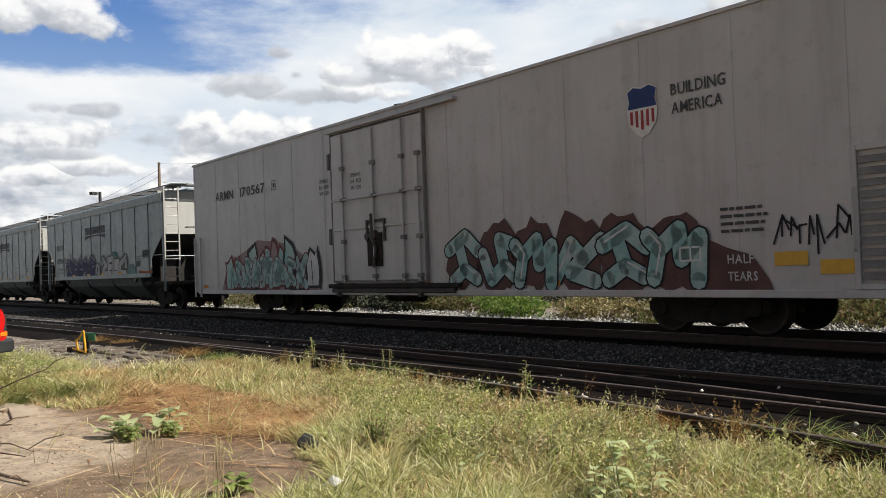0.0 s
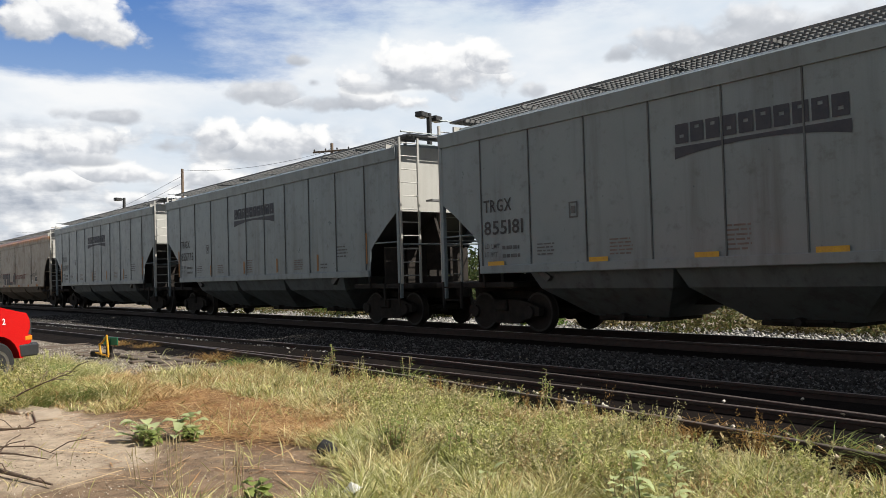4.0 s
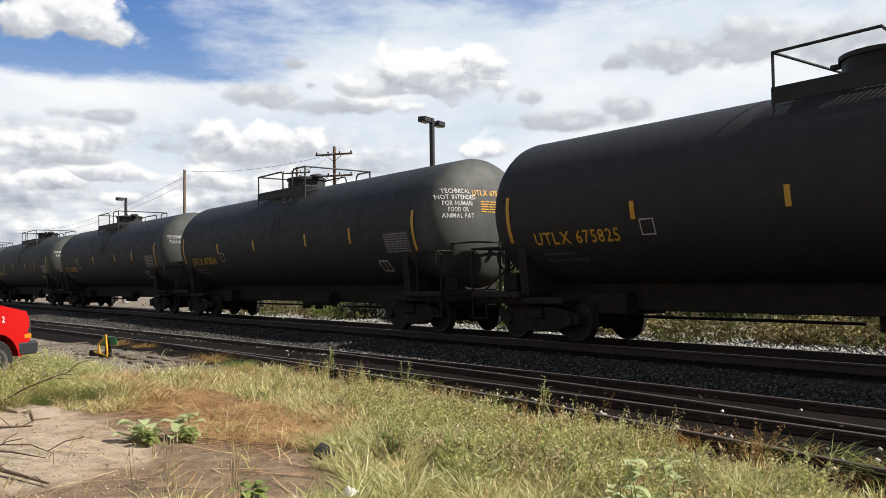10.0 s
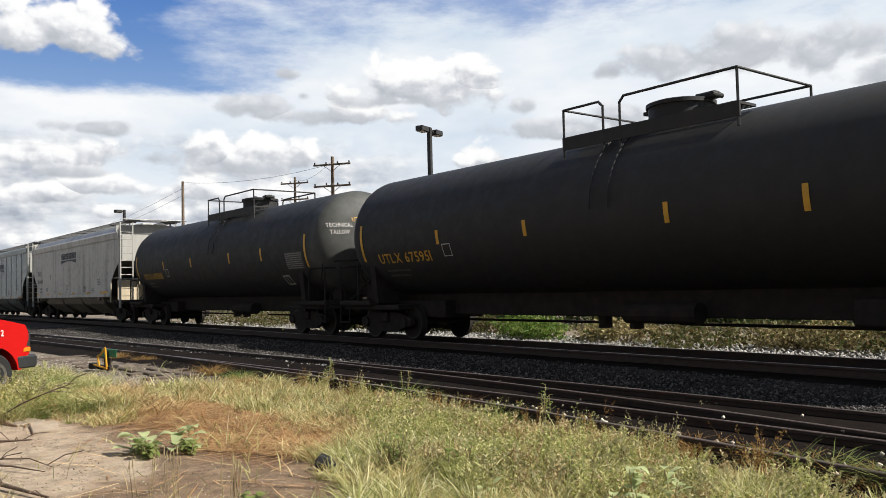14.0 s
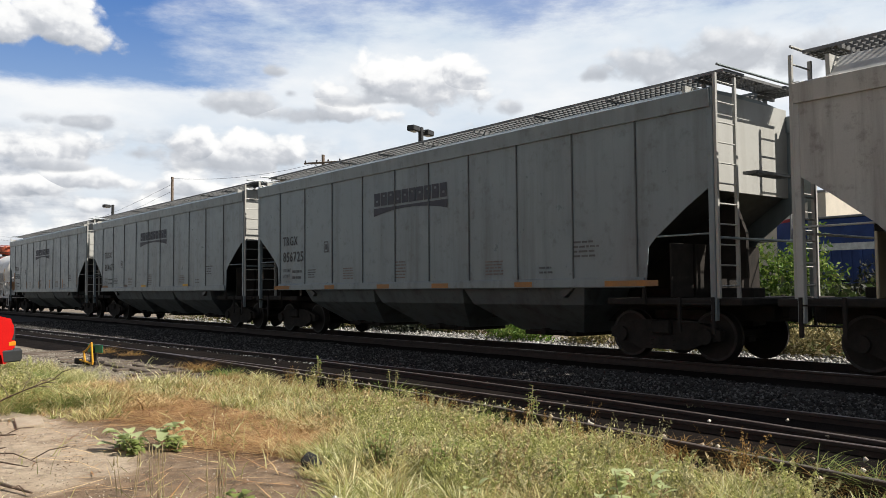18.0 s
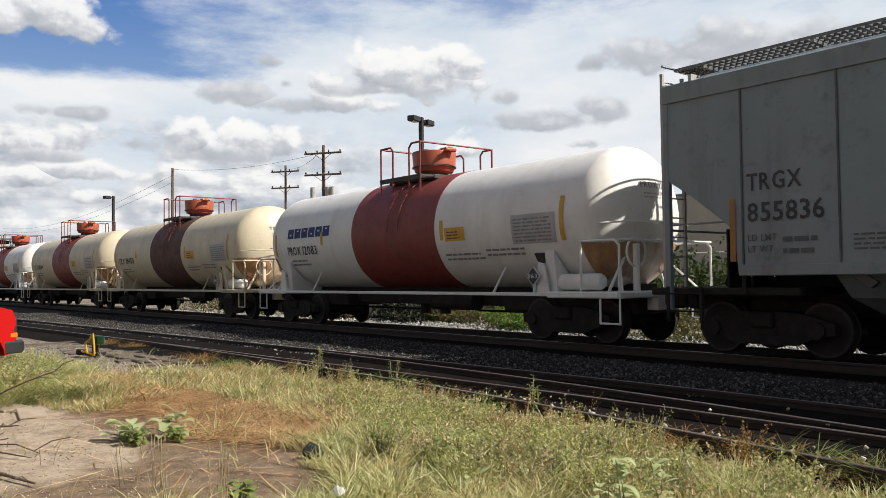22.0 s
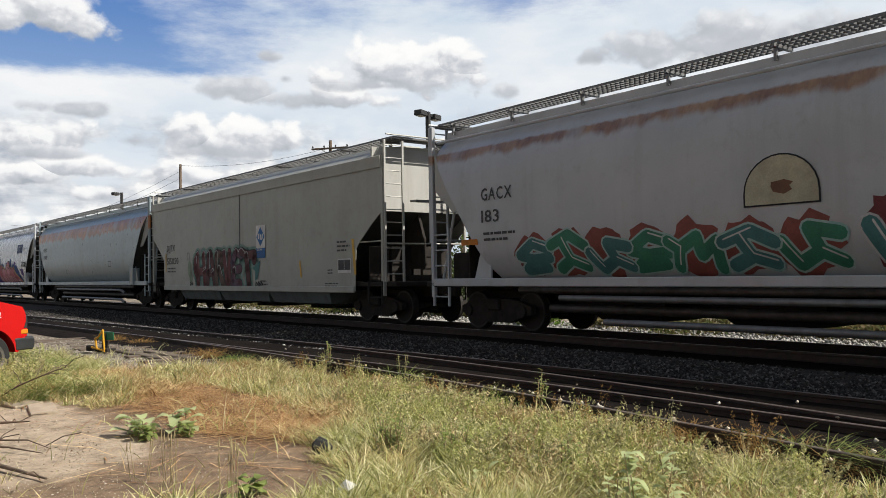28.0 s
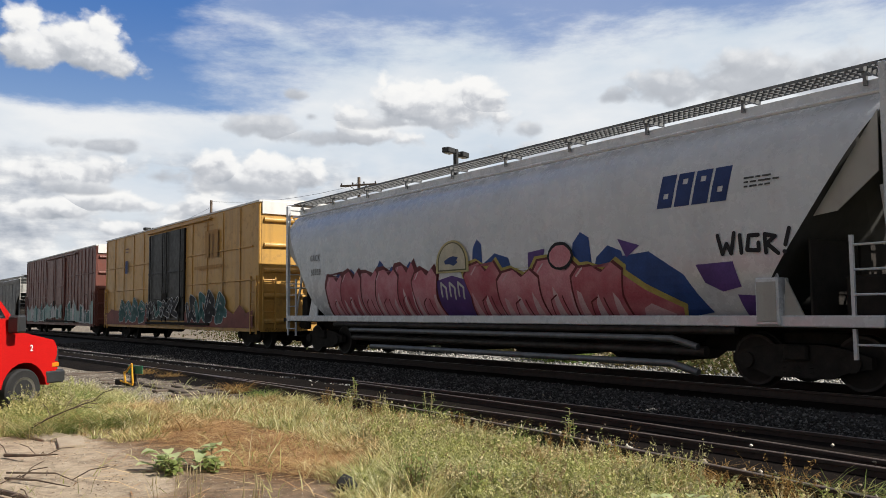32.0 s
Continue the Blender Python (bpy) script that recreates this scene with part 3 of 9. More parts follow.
def hopper(name, label, paint, half=7.87, eave=4.42, sill=1.30, pitch=8.62, ribs=10, walk_z=4.77, group="covered hoppers of the train", dark_seams=True, web_paint=None, round_cut=False, seams=None, bay_paint=None):
    """A flat-sided covered hopper: side sheets cut back at the lower ends, three bays, end ladders and roof walks."""
    car = thing(name, label, "rail car", group)
    w = 1.60
    arch = [(0.0, 3.0), (0.35, 2.97), (0.72, 2.80), (1.02, 2.50), (1.25, 2.12), (1.42, 1.68), (1.5, sill)] if round_cut else [(0.0, 2.86), (0.10, 2.80), (0.48, 2.55), (1.05, 2.12), (1.22, 1.95), (1.28, sill)]
    cut = [(-half, eave - 0.28)] + [(-half + a, z) for a, z in arch] + [(half - a, z) for a, z in arch[::-1]] + [(half, eave - 0.28)]
    for s, y in ((-1, -w), (1, w)):
        sh = part("side_sheet", M().prism(cut, y - 0.012 * s, y - 0.03 * s), paint, car)
        for x in seams or [-half + 2 * half * i / ribs for i in range(1, ribs)]:
            z0 = sill + 0.12 if abs(x) < half - 1.3 else 2.3 + (abs(x) - half + 1.3) * 0.7
            part("seam", M().box(x - 0.014, x + 0.014, y - 0.007, y + 0.007, z0, eave - 0.3), SEAM if dark_seams else paint, sh)
        part("side_sill", M().box(-half + 1.3, half - 1.3, y - 0.03, y + 0.03, sill - 0.02, sill + 0.15, 0.012), paint, car)
        part("eave_plate", M().prism([(y + s * 0.03, eave - 0.30), (y + s * 0.05, eave - 0.02), (y + s * 0.01, eave), (y - s * 0.06, eave), (y - s * 0.06, eave - 0.30)], -half - 0.02, half + 0.02, "x"), paint, car)
    top = walk_z - 0.17
    roof = [(-w - 0.02, eave - 0.02), (-1.28, top - 0.05), (-0.7, top), (0, top + 0.02), (0.7, top), (1.28, top - 0.05), (w + 0.02, eave - 0.02), (w, eave - 0.1), (-w, eave - 0.1)]
    part("roof", M().prism(roof, -half + 0.45, half - 0.45, "x"), paint, car)
    part("hatch", M().box(-half + 0.8, half - 0.8, -0.28, 0.28, top - 0.02, top + 0.12, 0.04), paint, car, "long roof loading hatch")
    for s in (-1, 1):
        x = s * half
        part("end_wall", M().prism([(x - s * 0.44, 2.9), (x - s * 0.44, top - 0.06), (x - s * 0.50, top - 0.06), (x - s * 0.50, 2.9)], -w + 0.03, w - 0.03), END_PALE, car)
        # slope sheet and unpainted webs get dark colours that paint in the end's shade
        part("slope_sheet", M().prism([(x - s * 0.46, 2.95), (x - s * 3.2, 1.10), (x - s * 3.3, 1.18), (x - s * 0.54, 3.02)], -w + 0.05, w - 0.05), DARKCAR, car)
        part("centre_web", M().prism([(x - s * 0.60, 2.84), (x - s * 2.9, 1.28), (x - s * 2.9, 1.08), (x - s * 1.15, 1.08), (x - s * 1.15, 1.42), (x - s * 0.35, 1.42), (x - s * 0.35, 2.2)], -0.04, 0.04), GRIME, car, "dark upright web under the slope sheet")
        part("end_platform", M().box(min(x - s * 2.2, x + s * 0.42), max(x - s * 2.2, x + s * 0.42), -w + 0.1, w - 0.1, 0.98, 1.10, 0.02).box(min(x - s * 2.6, x + s * 0.3), max(x - s * 2.6, x + s * 0.3), -0.35, 0.35, 0.70, 1.0, 0.02), GRIME, car)
        web = x - s * 0.95
        for y in (-1.05, -0.35, 0.35, 1.05):
            part("bolster_web", M().box(web - 0.02, web + 0.02, y - 0.31, y + 0.31, 1.1, 2.02, 0.01), web_paint or GRIME, car)
        for y in (-w + 0.05, w - 0.05):
            part("corner_post", M().box(x - 0.05, x + 0.05, y - 0.05, y + 0.05, 0.75, eave + 0.02, 0.01), paint, car)
            part("stanchion", M().box(x - s * 1.35 - 0.03, x - s * 1.35 + 0.03, y - 0.03, y + 0.03, 1.0, 2.15, 0.008), web_paint or GRIME, car)
            inner = x - s * 0.62
            lad = ladder(min(inner, x), y - 0.05 * (1 if y > 0 else -1) * -1, 0.55, 1.12, 0.62, 2, r=0.014)
            part("sill_step", lad, GRIME, car)
            part("grab_rail", M().pipe([(x - s * 1.35, y, 2.12), (x, y, 2.12)], 0.016), paint, car)
            y_in = y + (0.55 if y < 0 else -0.55)
            part("end_ladder", ladder(x + s * 0.08, min(y, y_in), 1.1, top + 0.05, 0.55, 11, "y", 0.014), END_PALE, car)
        for z in (2.05, walk_z + 0.02):
            part("end_rail", M().pipe([(x + s * 0.1, -w + 0.1, z), (x + s * 0.1, w - 0.1, z)], 0.022), paint, car)
        tagged(part("crossover_walk", grating(min(x - s * 0.45, x), max(x - s * 0.45, x), -1.2, 1.2, walk_z, 0.04), GALV, car), kind="stuff")
        tagged(part("brake_step", grating(min(x + s * 0.05, x + s * 0.3), max(x + s * 0.05, x + s * 0.3), -0.75, 0.3, 3.15, 0.05), GALV, car), kind="stuff")
    for y in (-0.95, 0.95):
        tagged(part("roof_walk", grating(-half - 0.05, half + 0.05, y - 0.3, y + 0.3, walk_z), GALV, car, "galvanised open-grate roof walk"), kind="stuff")
        for i in range(9):
            x = -half + 0.5 + (2 * half - 1.0) * i / 8
            part("walk_bracket", M().box(x - 0.025, x + 0.025, y - 0.3, y + 0.3, walk_z - 0.10, walk_z - 0.045).box(x - 0.03, x + 0.03, y - 0.03, y + 0.03, top - 0.05, walk_z - 0.05), GALV, car)
    bay = (2 * half - 5.4) / 3
    for i in range(3):
        mid = -half + 2.7 + bay * (i + 0.5)
        vs = []
        for z, a, y in ((sill, bay / 2 - 0.01, 1.52), (sill - 0.34, bay / 2 - 0.16, 1.36), (0.40, bay / 2 - 0.85, 0.60)):
            vs += [(mid - a, -y, z), (mid + a, -y, z), (mid + a, y, z), (mid - a, y, z)]
        fs = [(0, 1, 2, 3), (11, 10, 9, 8)] + [(k + j, k + 4 + j, k + 4 + (j + 1) % 4, k + (j + 1) % 4) for k in (0, 4) for j in range(4)]
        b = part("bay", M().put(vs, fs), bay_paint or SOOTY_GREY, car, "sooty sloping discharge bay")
        part("outlet_gate", M().box(mid - 0.72, mid + 0.72, -0.66, 0.66, 0.32, 0.41, 0.015), GRIME, b)
        for s in (-1, 1):
            part("gate_shaft", M().cyl((mid - 0.5, s * 0.70, 0.40), (mid + 0.5, s * 0.70, 0.40), 0.035, 8).cyl((mid, s * 0.62, 0.40), (mid, s * 0.85, 0.40), 0.07, 8), GRIME, b)
    part("centre_sill", M().box(-pitch + 0.9, pitch - 0.9, -0.2, 0.2, 0.62, 1.26, 0.02), GRIME, car)
    trucks(car, pitch - 2.1)
    couplers(car, pitch)
    return car


def tank(name, label, shell_paint, r, zc, half, pitch, band=None, dome_paint=None, dome_at=0.0, rail_paint=None, group="tank cars of the train", side_rail=False, dome=(0.64, 0.42), rails=(-1.24, 0.58, 1.2, 1.8), rail_h=0.49, head_paint=None, band_paint=None, shift=0.0):
    """A tank car: shell with dished heads, manway dome in a railing, saddles, end decks with rails."""
    car = thing(name, label, "tank car", group)
    d = r * 0.48
    prof = [(half - d + d * math.sin(a), r * math.cos(a) if a < 1.55 else 0.02) for a in [radians(k) for k in range(0, 90, 9)] + [radians(89.5)]]
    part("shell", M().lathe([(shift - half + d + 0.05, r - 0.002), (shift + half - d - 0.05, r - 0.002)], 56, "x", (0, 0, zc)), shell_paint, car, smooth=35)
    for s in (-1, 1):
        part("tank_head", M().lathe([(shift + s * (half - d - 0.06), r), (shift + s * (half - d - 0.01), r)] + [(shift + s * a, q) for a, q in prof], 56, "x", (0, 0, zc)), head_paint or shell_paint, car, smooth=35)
    for x in () if side_rail or shift else (shift - half + d + 0.02, shift + half - d - 0.02):
        part("weld_seam", M().lathe([(x - 0.02, r - 0.01), (x - 0.012, r + 0.003), (x + 0.012, r + 0.003), (x + 0.02, r - 0.01)], 56, "x", (0, 0, zc), True), shell_paint, car, smooth=35)
    if band:
        part("band", M().lathe([(dome_at - band, r - 0.01), (dome_at - band, r + 0.009), (dome_at + band, r + 0.009), (dome_at + band, r - 0.01)], 56, "x", (0, 0, zc), True), band_paint or BAND, car, "dark red painted centre band", smooth=35)
    top = zc + r
    dp, rp = dome_paint or shell_paint, rail_paint or shell_paint
    dr, dh = dome
    if band:
        prof_d = [(top + 0.10, dr * 0.62), (top + 0.15, dr * 0.90), (top + 0.24, dr * 0.97), (top + 0.26, dr), (top + dh - 0.03, dr * 1.04), (top + dh, dr * 1.02), (top + dh, dr * 0.90), (top + dh - 0.05, 0.02)]
        part("dome_neck", M().cyl((dome_at, 0, top - 0.1), (dome_at, 0, top + 0.12), dr * 0.66, 20).box(dome_at - 0.95, dome_at + 0.95, -0.75, 0.75, top - 0.14, top - 0.03, 0.02), DARK_SHEET, car, "dark neck and foot plate of the dome")
        part("spill_ring", M().lathe([(top + 0.255, dr * 0.98), (top + 0.255, dr + 0.025), (top + 0.285, dr + 0.025), (top + 0.285, dr * 0.98)], 28, "z", (dome_at, 0, 0), True), DARK_SHEET, car)
    else:
        prof_d = [(top - 0.12, dr * 0.93), (top + dh - 0.10, dr * 0.93), (top + dh - 0.10, dr), (top + dh - 0.03, dr), (top + dh, dr * 0.85), (top + dh + 0.01, 0.02)]
    dm = part("dome", M().lathe(prof_d, 28, "z", (dome_at, 0, 0)), dp, car, "round manway dome", smooth=35)
    part("lid_hinge", M().box(dome_at + dr * 0.55, dome_at + dr + 0.16, -0.10, 0.10, top + dh - 0.06, top + dh + 0.07, 0.03).cyl((dome_at + dr + 0.12, -0.16, top + dh), (dome_at + dr + 0.12, 0.16, top + dh), 0.05, 10), dp, dm)
    part("valve", M().cyl((dome_at - 0.2, -0.1, top + dh - 0.02), (dome_at - 0.2, -0.1, top + dh + 0.10), 0.08, 12), dp, dm, smooth=35)
    part("valve", M().cyl((dome_at + 0.22, 0.1, top + dh - 0.02), (dome_at + 0.22, 0.1, top + dh + 0.07), 0.06, 12), dp, dm, smooth=35)
    part("hinge_bolt", M().box(dome_at - dr - 0.16, dome_at - dr + 0.05, -0.1, 0.02, top + dh - 0.12, top + dh - 0.05, 0.01), dp, dm)
    x0, g0, g1, x1 = (dome_at + k for k in rails)
    for y0, y1 in ((-1.15, -dr), (dr, 1.15)):
        tagged(part("platform", grating(x0, x1, y0, y1, top - 0.05, 0.1), DARK_SHEET if band else rp, car, "open walkway beside the dome"), kind="stuff")
        part("platform_edge", M().box(x0 - 0.03, x1 + 0.03, min(y0, y1) - 0.02, min(y0, y1) + 0.02, top - 0.30 if not band else top - 0.16, top - 0.05), rp if not band else DARK_SHEET, car)
    zt, zb = top + rail_h, top - 0.45
    for y in (-1.15, 1.15):
        for a_, b_, bend in ((x0, g0, 1), (x1, g1, -1)):
            part("railing", M().pipe([(a_, y, zb), (a_, y, zt), (b_ - bend * 0.10, y, zt), (b_, y, zt - 0.10), (b_, y, zb)], 0.024), rp, car)
    for x in (x0, x1):
        part("railing", M().pipe([(x, -1.15, zt), (x, 1.15, zt)], 0.024), rp, car)
    for dx in (-0.22, 0.22):
        arc = [(dome_at + (g0 + g1) / 2 - dome_at + dx, -(r + 0.05) * math.cos(a_), zc + (r + 0.05) * math.sin(a_)) for a_ in [radians(12 * k) for k in range(0, 6)]]
        part("grab_iron", M().pipe(arc, 0.014), BAND if band else rp, car)
    rp = shell_paint if side_rail else GRIME
    for s in (-1, 1):
        x = s * (half - 1.5)
        saddle = [(-1.25, 0.95), (-1.35, zc - r * 0.45), (-0.9, zc - r * 0.8), (0, zc - r + 0.02), (0.9, zc - r * 0.8), (1.35, zc - r * 0.45), (1.25, 0.95)]
        part("saddle", M().prism(saddle, x - 0.12, x + 0.12, "x"), rp, car)
        e = s * (pitch - 0.45)
        part("end_deck", M().box(min(x, e), max(x, e), -1.45, 1.45, 0.90, 1.02, 0.02).box(min(x - s * 1.0, e), max(x - s * 1.0, e), -0.3, 0.3, 0.66, 0.92, 0.02), rp if side_rail else GRIME, car)
        for y in (-1.4, 1.4):
            part("end_rail", M().pipe([(e, y, 1.0), (e, y, 1.85), (e - s * 0.1, y, 1.95), (e - s * 0.9, y, 1.95), (e - s * 0.9, y, 1.0)], 0.024), rp, car)
        part("end_rail", M().pipe([(e, -1.4, 1.95), (e, 1.4, 1.95)], 0.024), rp, car)
        part("hand_brake", M().lathe([(-0.02, 0.26), (0.02, 0.26), (0.02, 0.29), (-0.02, 0.29)], 20, "x", (e - s * 0.25, -0.6, 1.75), True), rp, car)
        part("brake_post", M().box(e - s * 0.25 - 0.05, e - s * 0.25 + 0.05, -0.65, -0.55, 1.0, 1.9, 0.01), rp, car)
        part("brace", M().pipe([(e - s * 0.1, -1.2, 1.0), (e - s * 0.75, -0.5, 1.9)], 0.02), rp, car)
        part("brace", M().pipe([(e - s * 0.1, 1.2, 1.0), (e - s * 0.75, 0.5, 1.9)], 0.02), rp, car)
        if not side_rail:
            z = 2.12
            part("brake_housing", M().box(min(e - s * 0.25, e - s * 0.7), max(e - s * 0.25, e - s * 0.7), -0.75, 0.55, 1.02, 1.42, 0.03).box(min(e - s * 0.3, e - s * 0.5), max(e - s * 0.3, e - s * 0.5), -0.2, 0.9, 1.42, 1.62, 0.03), GRIME, car, "dark brake gear on the end deck")
            part("deck_skirt", M().box(min(e, e - s * 2.6), max(e, e - s * 2.6), -1.3, 1.3, 0.78, 0.91, 0.02), GRIME, car)
            part("head_rail", M().pipe([(shift + s * (half - 0.62), -1.36, z - 0.5), (shift + s * (half - 0.55), -1.34, z), (shift + s * (half + 0.12), -0.7, z + 0.03), (shift + s * (half + 0.12), 0.7, z + 0.03), (shift + s * (half - 0.55), 1.34, z)], 0.02).box(shift + s * (half + 0.12) - 0.03, shift + s * (half + 0.12) + 0.03, 0.0, 0.10, z - 0.05, z + 0.12), rp, car, "grab rail across the tank head")
        if side_rail:
            part("brake_frame", M().pipe([(e - s * 0.55, -1.05, 1.0), (e - s * 0.45, -0.35, 2.15), (e - s * 0.45, 0.0, 2.15), (e - s * 0.55, 0.7, 1.0)], 0.03).box(e - s * 0.45 - 0.05, e - s * 0.45 + 0.05, -0.42, -0.12, 2.05, 2.35, 0.02), rp, car, "slanting brake frame on the end deck")
            part("head_rail", M().pipe([(s * (half - 0.25), -1.3, 2.28), (s * (half + 0.12), -0.9, 2.30), (s * (half + 0.12), 0.9, 2.30), (s * (half - 0.25), 1.3, 2.28)], 0.016), rp, car, "thin grab rail across the tank head")
        for y in (-1.4, 1.4):
            part("step", M().pipe([(e, y, 1.0), (e, y, 0.45), (e - s * 0.45, y, 0.45), (e - s * 0.45, y, 1.0)], 0.02), rp, car)
    if side_rail:
        for y in (-1.42, 1.42):
            part("running_rail", M().box(-half + 0.6, half - 0.6, y - 0.03, y + 0.03, 0.93, 1.0, 0.01), rp, car)
            for x in (-half * 0.55, half * 0.55):
                part("rail_strut", M().pipe([(x, y, 0.97), (x + 0.25, y * 0.9, 1.5)], 0.025), rp, car)
    part("centre_sill", M().box(-pitch + 0.9, pitch - 0.9, -0.30, 0.30, 0.66, zc - r + 0.10, 0.02).cyl((0.6, -0.5, 0.75), (2.2, -0.5, 0.75), 0.2, 12), GRIME, car)
    for s in (-1, 1):
        a, b = sorted((s * (half - 3.6), s * (pitch - 0.7)))
        part("stub_sill", M().box(a, b, -0.62, 0.62, 0.58, 1.0, 0.03), GRIME, car)
        part("brake_rod", M().cyl((s * 1.0, 0.55, 0.5), (s * (half - 1.6), 0.4, 0.5), 0.03, 8), GRIME, car)
        part("outlet_valve", M().cyl((s * 0.4, 0, 0.42), (s * 0.4, 0, 0.75), 0.14, 12), GRIME, car)
    trucks(car, pitch - 2.1)
    couplers(car, pitch)
    return car


def round_side(x, z):
    """Near side of a round-sided hopper at a height: bellied, and turned in under the roof."""
    a = (z - 1.15) / (4.35 - 1.15)
    return -min(1.62, 1.62 * (1 - abs(2 * a - 0.95) ** 4 * 0.27))


def centre_flow(name, label, paint, half=9.3, eave=4.1, pitch=9.75, walk_z=4.75, group="covered hoppers of the train"):
    """A covered hopper with rounded sides: the section bulges, and the ends slope in below."""
    car = thing(name, label, "rail car", group)
    prof = []  # (y, z) of the near half from the sill up
    for k in range(19):
        z = 1.15 + (eave + 0.25 - 1.15) * k / 18
        prof.append((round_side(0, z), z))
    ring = prof + [(-1.1, walk_z - 0.22), (-0.7, walk_z - 0.14), (0.7, walk_z - 0.14), (1.1, walk_z - 0.22)] + [(-y, z) for y, z in prof[::-1]]
    vs, fs, k = [], [], len(ring)
    # the lower end tapers in where the slope sheet lies
    for s in (-1, 1):
        for y, z in ring:
            cutx = half - 0.1 if z > 4.0 else half - 0.1 - (4.0 - z) * 0.72
            vs.append((s * cutx, y, z))
    fs = [(i, k + i, k + (i + 1) % k, (i + 1) % k) for i in range(k)]
    part("body", M().put(vs, fs), paint, car, smooth=28)
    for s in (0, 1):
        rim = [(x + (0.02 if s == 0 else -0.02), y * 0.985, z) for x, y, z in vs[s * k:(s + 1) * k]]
        # dark colour here paints the shade under the sloping end
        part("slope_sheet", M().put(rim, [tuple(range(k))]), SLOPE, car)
    for s in (-1, 1):
        y = s * 1.5
        part("side_sill", M().box(-half + 0.1, half - 0.1, y - 0.05, y + 0.05, 1.0, 1.17, 0.015), paint, car)
        part("roof_edge", M().pipe([(-half, s * 1.28, eave + 0.2), (half, s * 1.28, eave + 0.2)], 0.035, 8), paint, car)
        x = s * half
        part("end_wall", M().box(min(x - s * 0.3, x + s * 0.12), max(x - s * 0.3, x + s * 0.12), -1.0, 1.0, 3.0, eave + 0.2, 0.02), END_PALE, car)
        part("end_platform", M().box(min(x - s * 2.4, x + s * 0.25), max(x - s * 2.4, x + s * 0.25), -1.5, 1.5, 0.98, 1.10, 0.02).box(min(x - s * 2.6, x + s * 0.2), max(x - s * 2.6, x + s * 0.2), -0.35, 0.35, 0.70, 1.0, 0.02), GRIME, car)
        for q in (-1, 1):
            y = q * 1.45
            part("corner_post", M().box(x - 0.05, x + 0.05, y - 0.05, y + 0.05, 0.75, eave + 0.55, 0.01), paint, car)
            part("bracket_panel", M().prism([(x - s * 1.45, 1.10), (x - s * 2.0, 1.10), (x - s * 2.0, 1.95), (x - s * 1.75, 1.95)], y - 0.02, y + 0.02), paint, car)
            part("side_ladder", ladder(min(x - s * 0.55, x), y, 0.55, 2.3, 0.55, 5), paint, car)
            part("end_ladder", ladder(x + s * 0.1, y if q < 0 else y - 0.5, 2.0, eave + 0.55, 0.5, 9, "y"), paint, car)
            part("brace", M().pipe([(x - s * 0.02, q * 1.2, 1.1), (x - s * 0.3, q * 1.0, 3.0)], 0.035), paint, car)
            part("corner_sheet", M().prism([(x - s * 0.10, 4.0), (x - s * 1.08, 2.62), (x - s * 0.72, 2.66), (x - s * 0.12, 3.15)], q * 1.46 - 0.012, q * 1.46 + 0.012), END_PALE, car, "pale corner sheet over the slope")
            part("bolster_web", M().box(x - s * 1.2 - 0.02, x - s * 1.2 + 0.02, min(q * 0.05, q * 1.4), max(q * 0.05, q * 1.4), 1.1, 2.3, 0.01), GRIME, car)
            part("end_gear", M().box(min(x - s * 0.25, x - s * 0.85), max(x - s * 0.25, x - s * 0.85), min(q * 0.15, q * 1.1), max(q * 0.15, q * 1.1), 1.1, 1.75, 0.04), GRIME, car, "dark brake gear on the end platform")
        for z in (2.05, eave + 0.62):
            part("end_rail", M().pipe([(x + s * 0.1, -1.45, z), (x + s * 0.1, 1.45, z)], 0.026), paint, car)
        tagged(part("crossover_walk", grating(min(x - s * 0.1, x + s * 0.35), max(x - s * 0.1, x + s * 0.35), -1.2, 1.2, walk_z, 0.04), GALV, car), kind="stuff")
        part("discharge_pipe", M().cyl((-half + 2.6, s * 1.2, 0.92), (half - 2.6, s * 1.2, 0.92), 0.07, 12), PIPE, car, smooth=40)
        part("discharge_pipe", M().cyl((-half + 3.2, s * 0.9, 0.55), (half - 3.4, s * 0.9, 0.55), 0.09, 12), PIPE, car, smooth=40)
    for y in (-0.95, 0.95):
        tagged(part("roof_walk", grating(-half - 0.05, half + 0.05, y - 0.28, y + 0.28, walk_z), GALV, car, "galvanised open-grate roof walk"), kind="stuff")
        for i in range(10):
            x = -half + 0.4 + (2 * half - 0.8) * i / 9
            part("walk_bracket", M().box(x - 0.025, x + 0.025, y - 0.28, y + 0.28, walk_z - 0.1, walk_z - 0.045).box(x - 0.025, x + 0.025, y * 1.2 - 0.025, y * 1.2 + 0.025, walk_z - 0.3, walk_z - 0.05), GALV, car)
    part("hatch", M().box(-half + 0.8, half - 0.8, -0.28, 0.28, walk_z - 0.17, walk_z - 0.03, 0.04), paint, car)
    bay = (2 * half - 7.0) / 4
    for i in range(4):
        a = -half + 3.5 + bay * i
        mid = a + bay / 2
        vs = [(a, -1.3, 1.16), (a + bay, -1.3, 1.16), (a + bay, 1.3, 1.16), (a, 1.3, 1.16), (mid - 0.7, -0.6, 0.34), (mid + 0.7, -0.6, 0.34), (mid + 0.7, 0.6, 0.34), (mid - 0.7, 0.6, 0.34)]
        part("bay", M().put(vs, [(0, 1, 2, 3), (7, 6, 5, 4), (0, 4, 5, 1), (1, 5, 6, 2), (2, 6, 7, 3), (3, 7, 4, 0)]), GRIME, car, "dirty sloping discharge bay")
